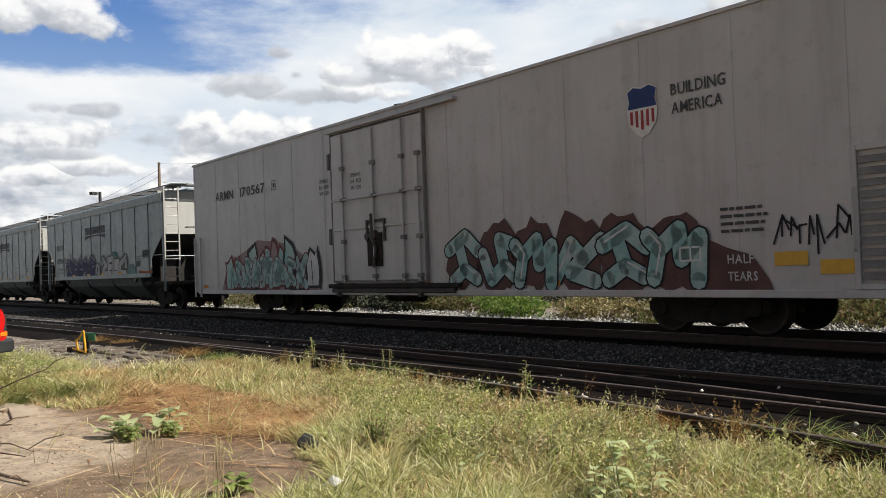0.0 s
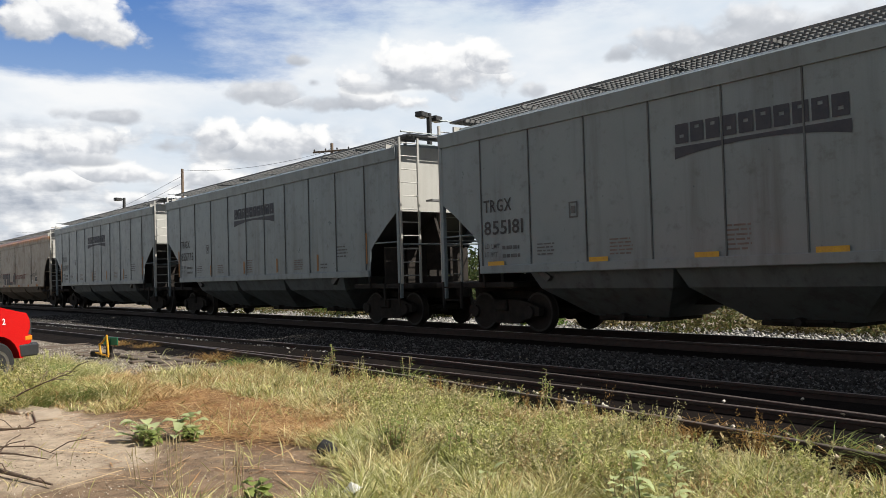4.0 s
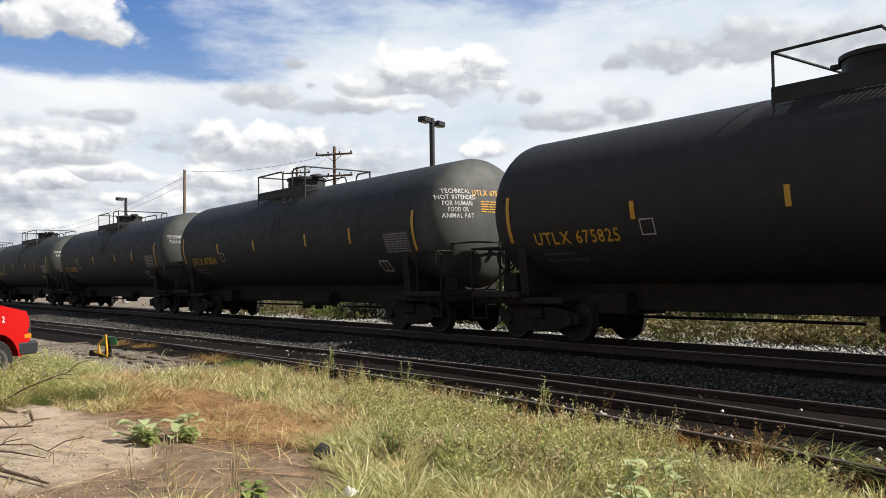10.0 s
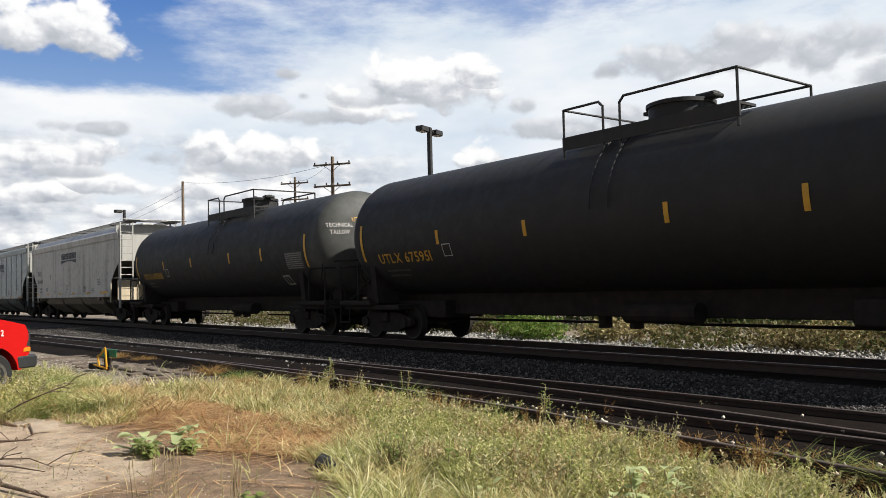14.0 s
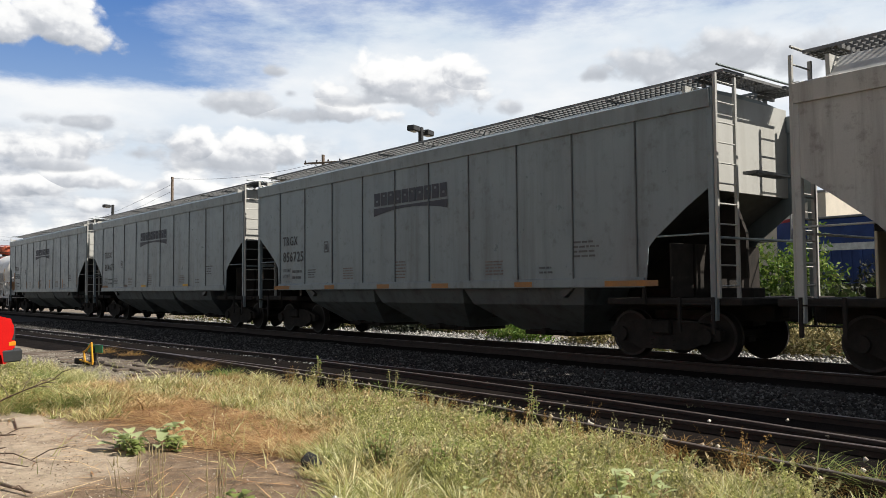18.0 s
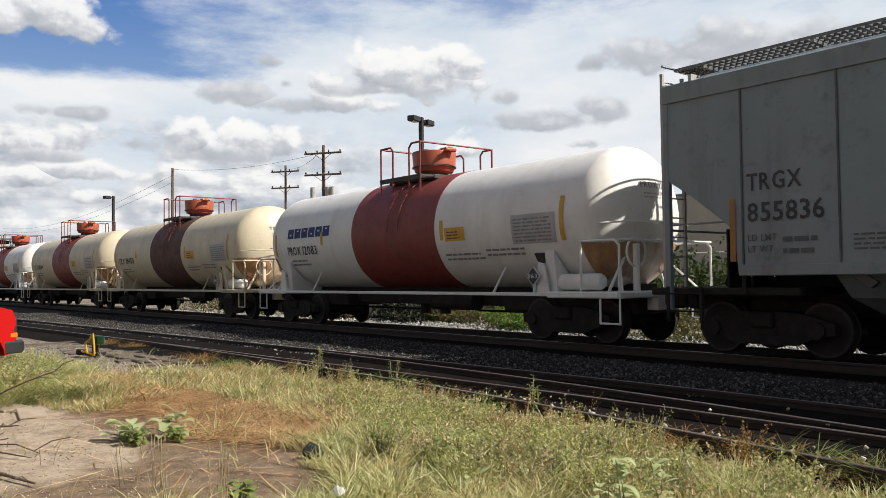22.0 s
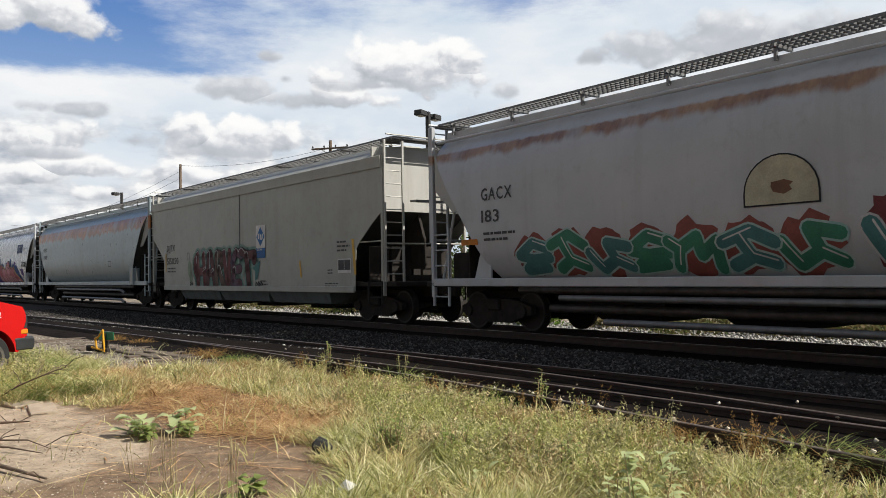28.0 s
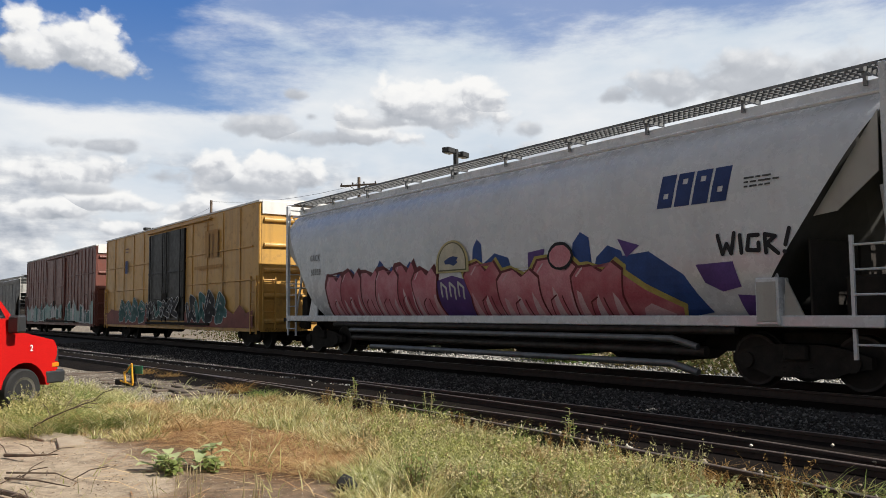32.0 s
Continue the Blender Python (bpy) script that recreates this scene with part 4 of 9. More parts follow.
    part("centre_sill", M().box(-pitch + 0.9, pitch - 0.9, -0.2, 0.2, 0.55, 1.26, 0.02), GRIME, car)
    trucks(car, pitch - 2.1)
    couplers(car, pitch)
    return car


def boxcar(name, label, paint, half, top, pitch, bogies, sill=0.72, door=(-2.3, 2.3), door_paint=None, ribs=0, end_ribs=0, reefer=False, roof_paint=None, offset=0.0):
    """A boxcar with posts, plug or sliding doors on rails, ribbed ends and a thin overhanging roof."""
    car = thing(name, label, "boxcar", "boxcars of the train")
    w = 1.58
    for s in (-1, 1):
        y = s * w
        wall = part("side_wall", M().prism([(-half, sill + 0.05), (-half, top - 0.12), (half, top - 0.12), (half, sill + 0.05), (half - 2.4, sill + 0.05), (half - 3.0, sill), (-half + 3.0, sill), (-half + 2.4, sill + 0.05)], y - s * 0.06, y), paint, car)
        n = ribs or 14
        for i in range(n + 1):
            x = -half + 0.05 + (2 * half - 0.1) * i / n
            if door[0] - 0.1 < x < door[1] + 0.1:
                continue
            deep = 0.03 if ribs else 0.008
            part("side_post", M().box(x - 0.05, x + 0.05, min(y, y + s * deep), max(y, y + s * deep), sill + 0.12, top - 0.2, 0.004 if not ribs else 0.015), paint, wall)
        if ribs and not reefer:
            for z in (sill + 1.75, sill + 2.9):
                for x0, x1 in ((-half + 0.1, door[0] - 0.15), (door[1] + 0.15, half - 0.5)):
                    part("belt_rail", M().box(x0, x1, min(y, y + s * 0.05), max(y, y + s * 0.05), z, z + 0.05, 0.01), paint, wall)
        part("sill_rail", M().box(-half + 0.3, half - 0.3, min(y, y + s * 0.05), max(y, y + s * 0.05), sill, sill + 0.12, 0.01), paint, car)
        d = part("door", M().box(door[0], door[1], min(y, y + s * 0.09), max(y, y + s * 0.09), sill + 0.35, top - 0.42, 0.02), door_paint or paint, car, "plug door" if reefer else "sliding door")
        for x in () if reefer else (door[0] + 0.35, (door[0] + door[1]) / 2 - 0.25, (door[0] + door[1]) / 2 + 0.25, door[1] - 0.35):
            part("lock_bar", M().cyl((x, y + s * 0.13, sill + 0.3), (x, y + s * 0.13, top - 0.45), 0.022, 8), door_paint or paint, d)
        for z in (sill + 1.62,) if reefer else (sill + 1.25, sill + 2.35):
            part("door_rib", M().box(door[0] + 0.05, door[1] - 0.05, min(y, y + s * 0.12), max(y, y + s * 0.12), z, z + 0.07, 0.01), door_paint or paint, d)
        part("door_rail", M().box(door[0] - 0.2, door[1] * 2.2, min(y, y + s * 0.16), max(y, y + s * 0.16), sill + 0.18, sill + 0.28, 0.01), GRIME, car)
        part("door_rail", M().box(door[0] - 0.2, door[1] * 2.2, min(y, y + s * 0.14), max(y, y + s * 0.14), top - 0.34, top - 0.27, 0.01), paint, car)
        part("door_gear", M().cyl(((door[0] + door[1]) / 2, y + s * 0.1, sill + 1.0), ((door[0] + door[1]) / 2, y + s * 0.16, sill + 1.0), 0.22, 16).box((door[0] + door[1]) / 2 - 0.3, (door[0] + door[1]) / 2 + 0.3, min(y + s * 0.1, y + s * 0.14), max(y + s * 0.1, y + s * 0.14), sill + 0.7, sill + 1.5, 0.01), GRIME, d)
        x = s * half
        end = part("end_wall", M().box(min(x, x - s * 0.07), max(x, x - s * 0.07), -w + 0.07, w - 0.07, sill, top - 0.08), paint, car)
        for i in range(end_ribs):
            z = sill + 0.35 + (top - sill - 1.1) * i / max(1, end_ribs - 1)
            part("end_rib", M().cyl((x, -w + 0.15, z), (x, w - 0.15, z), 0.09, 10), paint, end, smooth=50)
        for q in (-1, 1):
            part("end_ladder", ladder(x + s * 0.08, q * (w - 0.1) - (0.45 if q > 0 else 0), 0.7, sill + 1.9, 0.45, 5, "y"), paint, car)
            part("side_ladder", ladder(min(x - s * 0.1, x - s * 0.55), q * (w + 0.07), 0.55, sill + 1.9, 0.45, 5), paint, car)
        part("underframe", M().box(min(x, x - s * 2.8), max(x, x - s * 2.8), -w + 0.2, w - 0.2, sill, sill + 0.12), GRIME, car)
    part("roof", M().prism([(-w - 0.04, top - 0.14), (-w - 0.04, top - 0.08), (0, top), (w + 0.04, top - 0.08), (w + 0.04, top - 0.14)], -half - 0.04, half + 0.04, "x"), roof_paint or paint, car)
    if end_ribs:
        for s in (-1, 1):
            x = s * (half + 0.004)
            part("end_top", M().box(min(x, x + s * 0.05), max(x, x + s * 0.05), -w + 0.07, w - 0.07, top - 0.55, top - 0.10, 0.01), roof_paint or paint, car)
    part("floor", M().box(-half + 0.1, half - 0.1, -w + 0.1, w - 0.1, 0.98, 1.1), GRIME, car)
    part("centre_sill", M().box(-pitch + 0.7, pitch - 0.7, -0.2, 0.2, 0.6, 0.98, 0.02), GRIME, car)
    part("brake_tank", M().cyl((-1.5, -0.8, 0.66), (-0.3, -0.8, 0.66), 0.2, 14), GRIME, car, smooth=40)
    trucks(car, bogies)
    couplers(car, pitch)
    for ob in car.children:
        ob.matrix_basis = pose(offset, 0, 0) @ ob.matrix_basis
    return car


def join(car, c):
    TRAIN.append((car, c))
    return car


# the train from its head
reefer = boxcar("refrigerator_car", "long dirty white refrigerator car with spray-painted sides", REEFER, 11.95, 5.16, 12.55, 7.6, 0.66, (-2.85, 0.97), None, 0, 0, True, offset=0.65)
join(reefer, -16.0)
# an unseen second car ahead, added for the shadow it casts
join(copy_thing(reefer, pose(0, 0, 0)), 9.2)
hop = hopper("covered_hopper", "grey flat-sided covered hopper with a dark underlined mark", GREY, seams=(-6.5, -5.03, -3.56, -2.09, -0.68, 0.64, 2.03, 3.5, 4.97, 6.42))
HOPPERS = {"H1": join(hop, -38.1)}
for key, c in (("H2", -55.5), ("H3", -73.0), ("H4", -90.35), ("HA", -234.9), ("HB", -251.8), ("HC", -268.8)):
    HOPPERS[key] = join(copy_thing(hop, pose(0, 0, 0)), c)
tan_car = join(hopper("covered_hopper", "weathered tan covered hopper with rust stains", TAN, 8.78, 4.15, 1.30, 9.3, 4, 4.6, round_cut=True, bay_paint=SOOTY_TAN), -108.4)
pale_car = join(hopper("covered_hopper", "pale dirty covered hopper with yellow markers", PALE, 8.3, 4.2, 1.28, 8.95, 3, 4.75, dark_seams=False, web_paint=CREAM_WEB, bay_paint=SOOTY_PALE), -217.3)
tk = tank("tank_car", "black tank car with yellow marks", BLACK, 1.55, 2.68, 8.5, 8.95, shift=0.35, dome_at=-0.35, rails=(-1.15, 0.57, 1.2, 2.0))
TANKS = {"T1": join(tk, -127.3)}
for key, c in (("T2", -145.45), ("T3", -163.5)):
    TANKS[key] = join(copy_thing(tk, pose(0, 0, 0)), c)
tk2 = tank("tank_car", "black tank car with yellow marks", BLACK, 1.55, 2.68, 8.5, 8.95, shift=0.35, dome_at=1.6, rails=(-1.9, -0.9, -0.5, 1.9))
TANKS["T4"] = join(tk2, -181.65)
TANKS["T5"] = join(copy_thing(tk2, pose(0, 0, 0)), -199.5)
wt = tank("tank_car", "white tank car with a dark red centre band", WHITE, 1.40, 2.45, 6.8, 7.5, 1.75, DOMERED, 0.0, BAND, head_paint=HEAD_WHITE, side_rail=True, dome=(0.54, 0.66), rails=(-0.72, -0.2, 0.48, 0.92), rail_h=0.72)
TANKS["P"] = join(wt, -284.9)
TANKS["S2"] = join(copy_thing(wt, pose(0, 0, 0)), -330.2)
it = tank("tank_car", "ivory tank car with a dark red centre band and rust runs", IVORY, 1.40, 2.45, 6.8, 7.5, 1.6, DOMERED, 0.0, BAND, head_paint=HEAD_IVORY, side_rail=True, band_paint=SOOTY_BAND, dome=(0.54, 0.66), rails=(-0.72, -0.2, 0.48, 0.92), rail_h=0.72)
TANKS["Q"] = join(it, -300.1)
TANKS["R2"] = join(tank("tank_car", "ivory tank car with a clean dark red centre band", IVORY, 1.40, 2.45, 6.8, 7.5, 1.6, DOMERED, 0.0, BAND, head_paint=HEAD_IVORY, side_rail=True, dome=(0.54, 0.66), rails=(-0.72, -0.2, 0.48, 0.92), rail_h=0.72), -315.1)
cf = centre_flow("covered_hopper", "round-sided silver covered hopper with spray-painted flanks", SILVER)
ROUND = {"G1": join(cf, -347.3)}
ROUND["G3"] = join(centre_flow("covered_hopper", "round-sided slate-blue covered hopper with a broad band of rust", SLATE), -385.2)
ROUND["G4"] = join(centre_flow("covered_hopper", "round-sided pale covered hopper with pink spray paint", LILAC), -405.1)
cream_car = join(hopper("covered_hopper", "cream covered hopper with spray paint along the sill", CREAM, 8.25, 4.25, 0.84, 9.3, 2, 4.75), -366.77)
yellow_car = join(boxcar("boxcar", "faded yellow boxcar with dark doors and spray paint", YELLOWCAR, 9.55, 5.16, 10.1, 7.7, 0.62, (-2.2, 2.4), DOOR_BLACK, 12, 5, roof_paint=WHITE), -425.9)
brown_car = join(boxcar("boxcar", "brown ribbed boxcar with spray paint along the bottom", BROWNCAR, 9.25, 5.12, 9.85, 7.45, 0.6, (-2.4, 2.4), None, 24, 5, roof_paint=WHITE), -446.8)
join(hopper("open_hopper", "dark dirty hopper car at the tail", DARKCAR, 7.87, 3.9, 1.2, 8.62, 12, 4.2), -466.5)


# ---- sky ----
def cloud_sky():
    """The part of the sky in view, far off: blue, a thin veil and heaped clouds, drifting slowly."""
    n = Nodes("cloud_sky")
    tc = n.add("ShaderNodeTexCoord")
    sep = n.add("ShaderNodeSeparateXYZ")
    nrm = n.add("ShaderNodeVectorMath")
    nrm.operation = "NORMALIZE"
    n.link(tc.outputs["Object"], nrm.inputs[0])
    n.link(nrm.outputs[0], sep.inputs[0])

    def math_(op, a, b=0.0, c=0.0, clamp=False):
        k = n.t.nodes.new("ShaderNodeMath")
        k.operation, k.use_clamp = op, clamp
        for s, v in zip(k.inputs, (a, b, c)):
            if isinstance(v, (int, float)):
                s.default_value = v
            else:
                n.link(v, s)
        return k.outputs[0]

    def smooth(v, lo, hi):
        k = n.add("ShaderNodeMapRange")
        k.interpolation_type = "SMOOTHSTEP"
        k.inputs["From Min"].default_value, k.inputs["From Max"].default_value = lo, hi
        n.link(v, k.inputs["Value"])
        return k.outputs[0]

    u = math_("MULTIPLY", math_("ARCTAN2", math_("MULTIPLY", sep.outputs["X"], -1.0), sep.outputs["Y"]), 57.2958)
    v = math_("MULTIPLY", math_("ARCSINE", sep.outputs["Z"]), 57.2958)
    comb = n.add("ShaderNodeCombineXYZ")
    n.link(u, comb.inputs[0])
    n.link(v, comb.inputs[1])

    def fbm(scale, detail, stretch=(1, 1, 1), rough=0.6, shift=0.0):
        mp = n.add("ShaderNodeMapping", Scale=stretch, Location=(shift, shift, shift))
        n.link(comb.outputs[0], mp.inputs[0])
        k = n.add("ShaderNodeTexNoise", Scale=scale, Detail=detail, Roughness=rough)
        n.link(mp.outputs[0], k.inputs["Vector"])
        return k.outputs["Fac"]

    # blue ground with a streaky veil
    streak = fbm(0.22, 7.0, (0.55, 1.7, 1), 0.62)
    wisp = math_("MULTIPLY_ADD", streak, 9.0, -4.5)
    a = math_("MULTIPLY", smooth(math_("ADD", u, math_("MULTIPLY", wisp, 2.4)), 59.0, 71.0), smooth(math_("ADD", v, math_("MULTIPLY", wisp, 0.35)), 12.7, 13.9))
    b = math_("MULTIPLY", smooth(math_("ADD", v, wisp), 16.8, 20.5), 0.75)
    clear = math_("MAXIMUM", a, b, clamp=True)
    blue = n.mix(smooth(v, 3.0, 22.0), (0.42, 0.58, 0.78), (0.075, 0.20, 0.52))
    veil = n.mix(n.ramp(fbm(0.12, 5.0, (0.6, 1.6, 1), 0.55, 7.0), [(0.35, 0.0), (0.65, 1.0)]), (0.64, 0.73, 0.83), (0.91, 0.925, 0.94))
    c = n.mix(smooth(v, 1.0, 9.0), (0.58, 0.66, 0.74), veil)
    c = n.mix(clear, c, blue)

    # the clouds' lumps: round billows at three sizes on a warped ground, and the same a little towards the sun, for relief
    def lumps(du, dv):
        mp = n.add("ShaderNodeMapping", Scale=(1, 1.3, 1), Location=(du, dv * 1.3, 0))
        n.link(comb.outputs[0], mp.inputs[0])
        wn_ = n.add("ShaderNodeTexNoise", Scale=0.5, Detail=4.0, Roughness=0.6)
        n.link(mp.outputs[0], wn_.inputs["Vector"])
        warp = n.add("ShaderNodeVectorMath")
        warp.operation = "MULTIPLY_ADD"
        n.link(wn_.outputs["Color"], warp.inputs[0])
        warp.inputs[1].default_value = (1.9, 1.9, 0)
        n.link(mp.outputs[0], warp.inputs[2])
        total = None
        for scale, weight in ((0.30, 0.72), (0.75, 0.30), (2.0, 0.07)):
            vo = n.add("ShaderNodeTexVoronoi")
            vo.voronoi_dimensions, vo.feature = "2D", "SMOOTH_F1"
            vo.inputs["Scale"].default_value = scale
            vo.inputs["Smoothness"].default_value = 0.35
            n.link(warp.outputs[0], vo.inputs["Vector"])
            k = math_("MULTIPLY_ADD", vo.outputs["Distance"], -2.0 * weight, 0.9 * weight)
            total = k if total is None else math_("ADD", total, k)
        fine = n.add("ShaderNodeTexNoise", Scale=1.3, Detail=9.0, Roughness=0.62)
        n.link(mp.outputs[0], fine.inputs["Vector"])
        return math_("ADD", total, math_("MULTIPLY_ADD", fine.outputs["Fac"], 0.40, -0.20))

    edge = lumps(0.0, 0.0)
    relief = math_("SUBTRACT", edge, lumps(-0.45, 0.55))

    def heap(spots, lo, hi, base=0.62):
        """Cover, and height in the cloud, of clouds given as (azimuth, height, half width, half height)."""
        cover, top = None, None
        for u0, v0, w, h in spots:
            du = math_("MULTIPLY", math_("SUBTRACT", u, u0), 1.0 / w)
            dv = math_("SUBTRACT", v, v0)
            dv = math_("MAXIMUM", math_("MULTIPLY", dv, 1.0 / h), math_("MULTIPLY", dv, -1.0 / (base * h)))
            k = math_("SUBTRACT", 1.0, math_("SQRT", math_("ADD", math_("MULTIPLY", du, du), math_("MULTIPLY", dv, dv))))
            rise = math_("MULTIPLY", math_("SUBTRACT", v, v0), 1.0 / h)
            if cover is None:
                cover, top = k, rise
            else:
                more = math_("GREATER_THAN", k, cover)
                top = math_("ADD", math_("MULTIPLY", more, rise), math_("MULTIPLY", math_("SUBTRACT", 1.0, more), top))
                cover = math_("MAXIMUM", cover, k)
        field = math_("ADD", cover, math_("MULTIPLY", edge, 0.62))
        return smooth(field, lo, hi), top, field

    # a bank of broken cloud towards the horizon
    bank = math_("ADD", math_("MULTIPLY", edge, 0.45), math_("MULTIPLY_ADD", fbm(0.17, 5.0, (0.7, 2.2, 1), 0.55, 11.0), 2.0, -1.0))
    reach = math_("MULTIPLY", smooth(math_("ADD", v, math_("MULTIPLY", edge, 1.2)), 11.3, 8.8), smooth(u, 50.0, 60.0))
    bank_light = math_("ADD", math_("MULTIPLY", relief, 0.42), math_("MULTIPLY_ADD", fbm(0.26, 6.0, (0.7, 2.4, 1), 0.6, 12.2), 1.9, -0.40))
    bank_tone = n.ramp(bank_light, [(0.12, (0.40, 0.44, 0.51)), (0.45, (0.62, 0.65, 0.70)), (0.85, (0.97, 0.97, 0.96))])
    c = n.mix(math_("MULTIPLY", smooth(bank, -0.42, 0.02), reach), c, bank_tone)
    bright = [(78.1, 16.6, 4.7, 1.9), (53.4, 13.9, 6.6, 1.8), (50.0, 14.3, 3.0, 1.4), (57.5, 12.2, 3.2, 0.95), (49.2, 9.0, 1.9, 1.1), (64.3, 9.1, 3.3, 1.35), (68.6, 9.5, 1.8, 1.05),
              (76.2, 9.0, 2.1, 1.0), (79.3, 8.8, 1.5, 0.95), (74.5, 7.1, 3.0, 0.75), (74.4, 5.5, 1.4, 0.6), (78.5, 6.5, 1.9, 0.75), (69.3, 6.8, 2.2, 0.75), (41.5, 9.2, 1.2, 0.5)]
    cover, top, field = heap([(a_, b_, 1.3 * w_, 1.45 * h_) for a_, b_, w_, h_ in bright], 0.10, 0.46)
    light = math_("ADD", math_("MULTIPLY_ADD", top, 0.58, 0.44), math_("MULTIPLY", relief, 0.42))
    c = n.mix(cover, c, n.ramp(light, [(0.05, (0.43, 0.46, 0.51)), (0.36, (0.62, 0.64, 0.68)), (0.58, (0.92, 0.925, 0.93)), (0.8, (1.0, 0.995, 0.98))]))
    grey = [(75.5, 10.8, 2.6, 0.5), (63.1, 14.7, 1.1, 0.5), (64.8, 12.7, 2.7, 0.95), (61.4, 11.9, 2.7, 0.7), (55.6, 13.0, 4.2, 0.5), (40.7, 14.4, 1.85, 0.7), (35.2, 14.8, 4.6, 1.35), (31.6, 15.0, 4.2, 1.5), (27.6, 14.6, 4.4, 1.45),
            (44.1, 10.7, 4.3, 0.75), (39.8, 11.4, 1.75, 0.9), (72.0, 9.0, 2.0, 0.7), (46.6, 12.6, 0.9, 0.6), (62.0, 13.4, 0.6, 0.4), (77.2, 8.0, 2.6, 0.4), (65.6, 8.4, 3.0, 0.5), (23.5, 12.3, 2.6, 1.0)]
    cover, top, field = heap([(a_, b_, 1.3 * w_, 1.45 * h_) for a_, b_, w_, h_ in grey], 0.12, 0.66, 0.8)
    light = math_("ADD", math_("MULTIPLY_ADD", top, 0.30, 0.40), math_("MULTIPLY", relief, 0.34))
    c = n.mix(math_("MULTIPLY", cover, 0.92), c, n.ramp(light, [(0.0, (0.42, 0.445, 0.49)), (0.45, (0.55, 0.575, 0.62)), (0.85, (0.86, 0.87, 0.885))]))

    em = n.add("ShaderNodeEmission", Strength=0.66)
    n.link(c, em.inputs["Color"])
    n.link(em.outputs[0], n.t.nodes["Material Output"].inputs["Surface"])
    R, vs, fs = 2600.0, [], []
    az, el = [5 + 2.0 * i for i in range(52)], [-3 + 2.0 * j for j in range(25)]
    for x in az:
        for y in el:
            p, q = radians(x), radians(y)
            vs.append((-R * math.sin(p) * math.cos(q), R * math.cos(p) * math.cos(q), R * math.sin(q)))
    k = len(el)
    fs = [(i * k + j, (i + 1) * k + j, (i + 1) * k + j + 1, i * k + j + 1) for i in range(len(az) - 1) for j in range(k - 1)]
    ob = new("backdrop", M().put(vs, fs).mesh("backdrop", n.m, 80))
    return tagged(ob, "far sky of blue, thin veil and heaped clouds", "sky", kind="structure")


SKY = cloud_sky()


# ---- small growing things ----
def leafy(name, c1, c2, c3, spec=0.25, trans=0.42, dry=None):
    """Leaf colours that differ from blade to blade."""
    n = Nodes(name)
    geo = n.t.nodes.new("ShaderNodeNewGeometry")
    c = n.ramp(geo.outputs["Random Per Island"], [(0.0, c1), (0.5, c2), (1.0, c3)])
    if dry:
        # patches that have dried out
        c = n.mix(n.ramp(n.noise(1.15, 4.0, 0.7), [(0.46, 0.0), (0.66, 0.75)]), c, n.ramp(geo.outputs["Random Per Island"], [(0.0, tuple(0.35 * v for v in dry)), (0.55, dry), (1.0, tuple(min(0.85, 1.5 * v) for v in dry))]))
    c = n.mix(0.4, c, n.ramp(n.noise(3.0, 3.0), [(0.3, 0.5), (0.7, 1.0)]), "MULTIPLY")
    m = n.done(c, 0.6, 0, spec)
    n.bsdf.inputs["Transmission Weight"].default_value = 0.0
    tr = n.add("ShaderNodeBsdfTranslucent")
    n.link(c, tr.inputs["Color"])
    mx = n.add("ShaderNodeMixShader", Fac=trans)
    n.link(n.bsdf.outputs[0], mx.inputs[1])
    n.link(tr.outputs[0], mx.inputs[2])
    n.link(mx.outputs[0], n.t.nodes["Material Output"].inputs["Surface"])
    return m


GRASS = leafy("meadow_grass", (0.17, 0.20, 0.055), (0.56, 0.56, 0.21), (0.90, 0.86, 0.58), trans=0.45, dry=(0.62, 0.49, 0.25))
STRAW = leafy("dry_straw", (0.25, 0.13, 0.05), (0.50, 0.34, 0.15), (0.78, 0.62, 0.34), trans=0.2)
MATTED = leafy("matted_straw", (0.16, 0.065, 0.026), (0.44, 0.235, 0.09), (0.80, 0.58, 0.29), trans=0.12)
FEATHER = leafy("feathery_weed", (0.20, 0.21, 0.10), (0.44, 0.42, 0.21), (0.70, 0.62, 0.38), trans=0.4)
DRY_FEATHER = leafy("dry_feathery_weed", (0.26, 0.19, 0.09), (0.50, 0.39, 0.20), (0.74, 0.64, 0.40), trans=0.3)
FEATHER_GREEN = leafy("green_feathery_weed", (0.20, 0.235, 0.07), (0.47, 0.48, 0.17), (0.76, 0.72, 0.38), trans=0.42)
HERB = leafy("weed_leaves", (0.12, 0.19, 0.04), (0.22, 0.28, 0.08), (0.34, 0.35, 0.12))
PALE_HERB = leafy("pale_leaves", (0.36, 0.46, 0.20), (0.48, 0.55, 0.28), (0.60, 0.62, 0.36))
BUSH = leafy("bush_leaves", (0.07, 0.14, 0.02), (0.14, 0.23, 0.04), (0.24, 0.28, 0.07))
RUSTY_HERB = leafy("rusty_weed", (0.30, 0.17, 0.06), (0.40, 0.25, 0.09), (0.24, 0.16, 0.06))
WOODY = plain("dead_wood", (0.16, 0.11, 0.075), (0.08, 0.055, 0.04), 0.85, 0, 6, 60, 0.4)
STALK = plain("dry_stalk", (0.40, 0.33, 0.18), (0.28, 0.21, 0.11), 0.8, 0, 6, 60, 0.2)


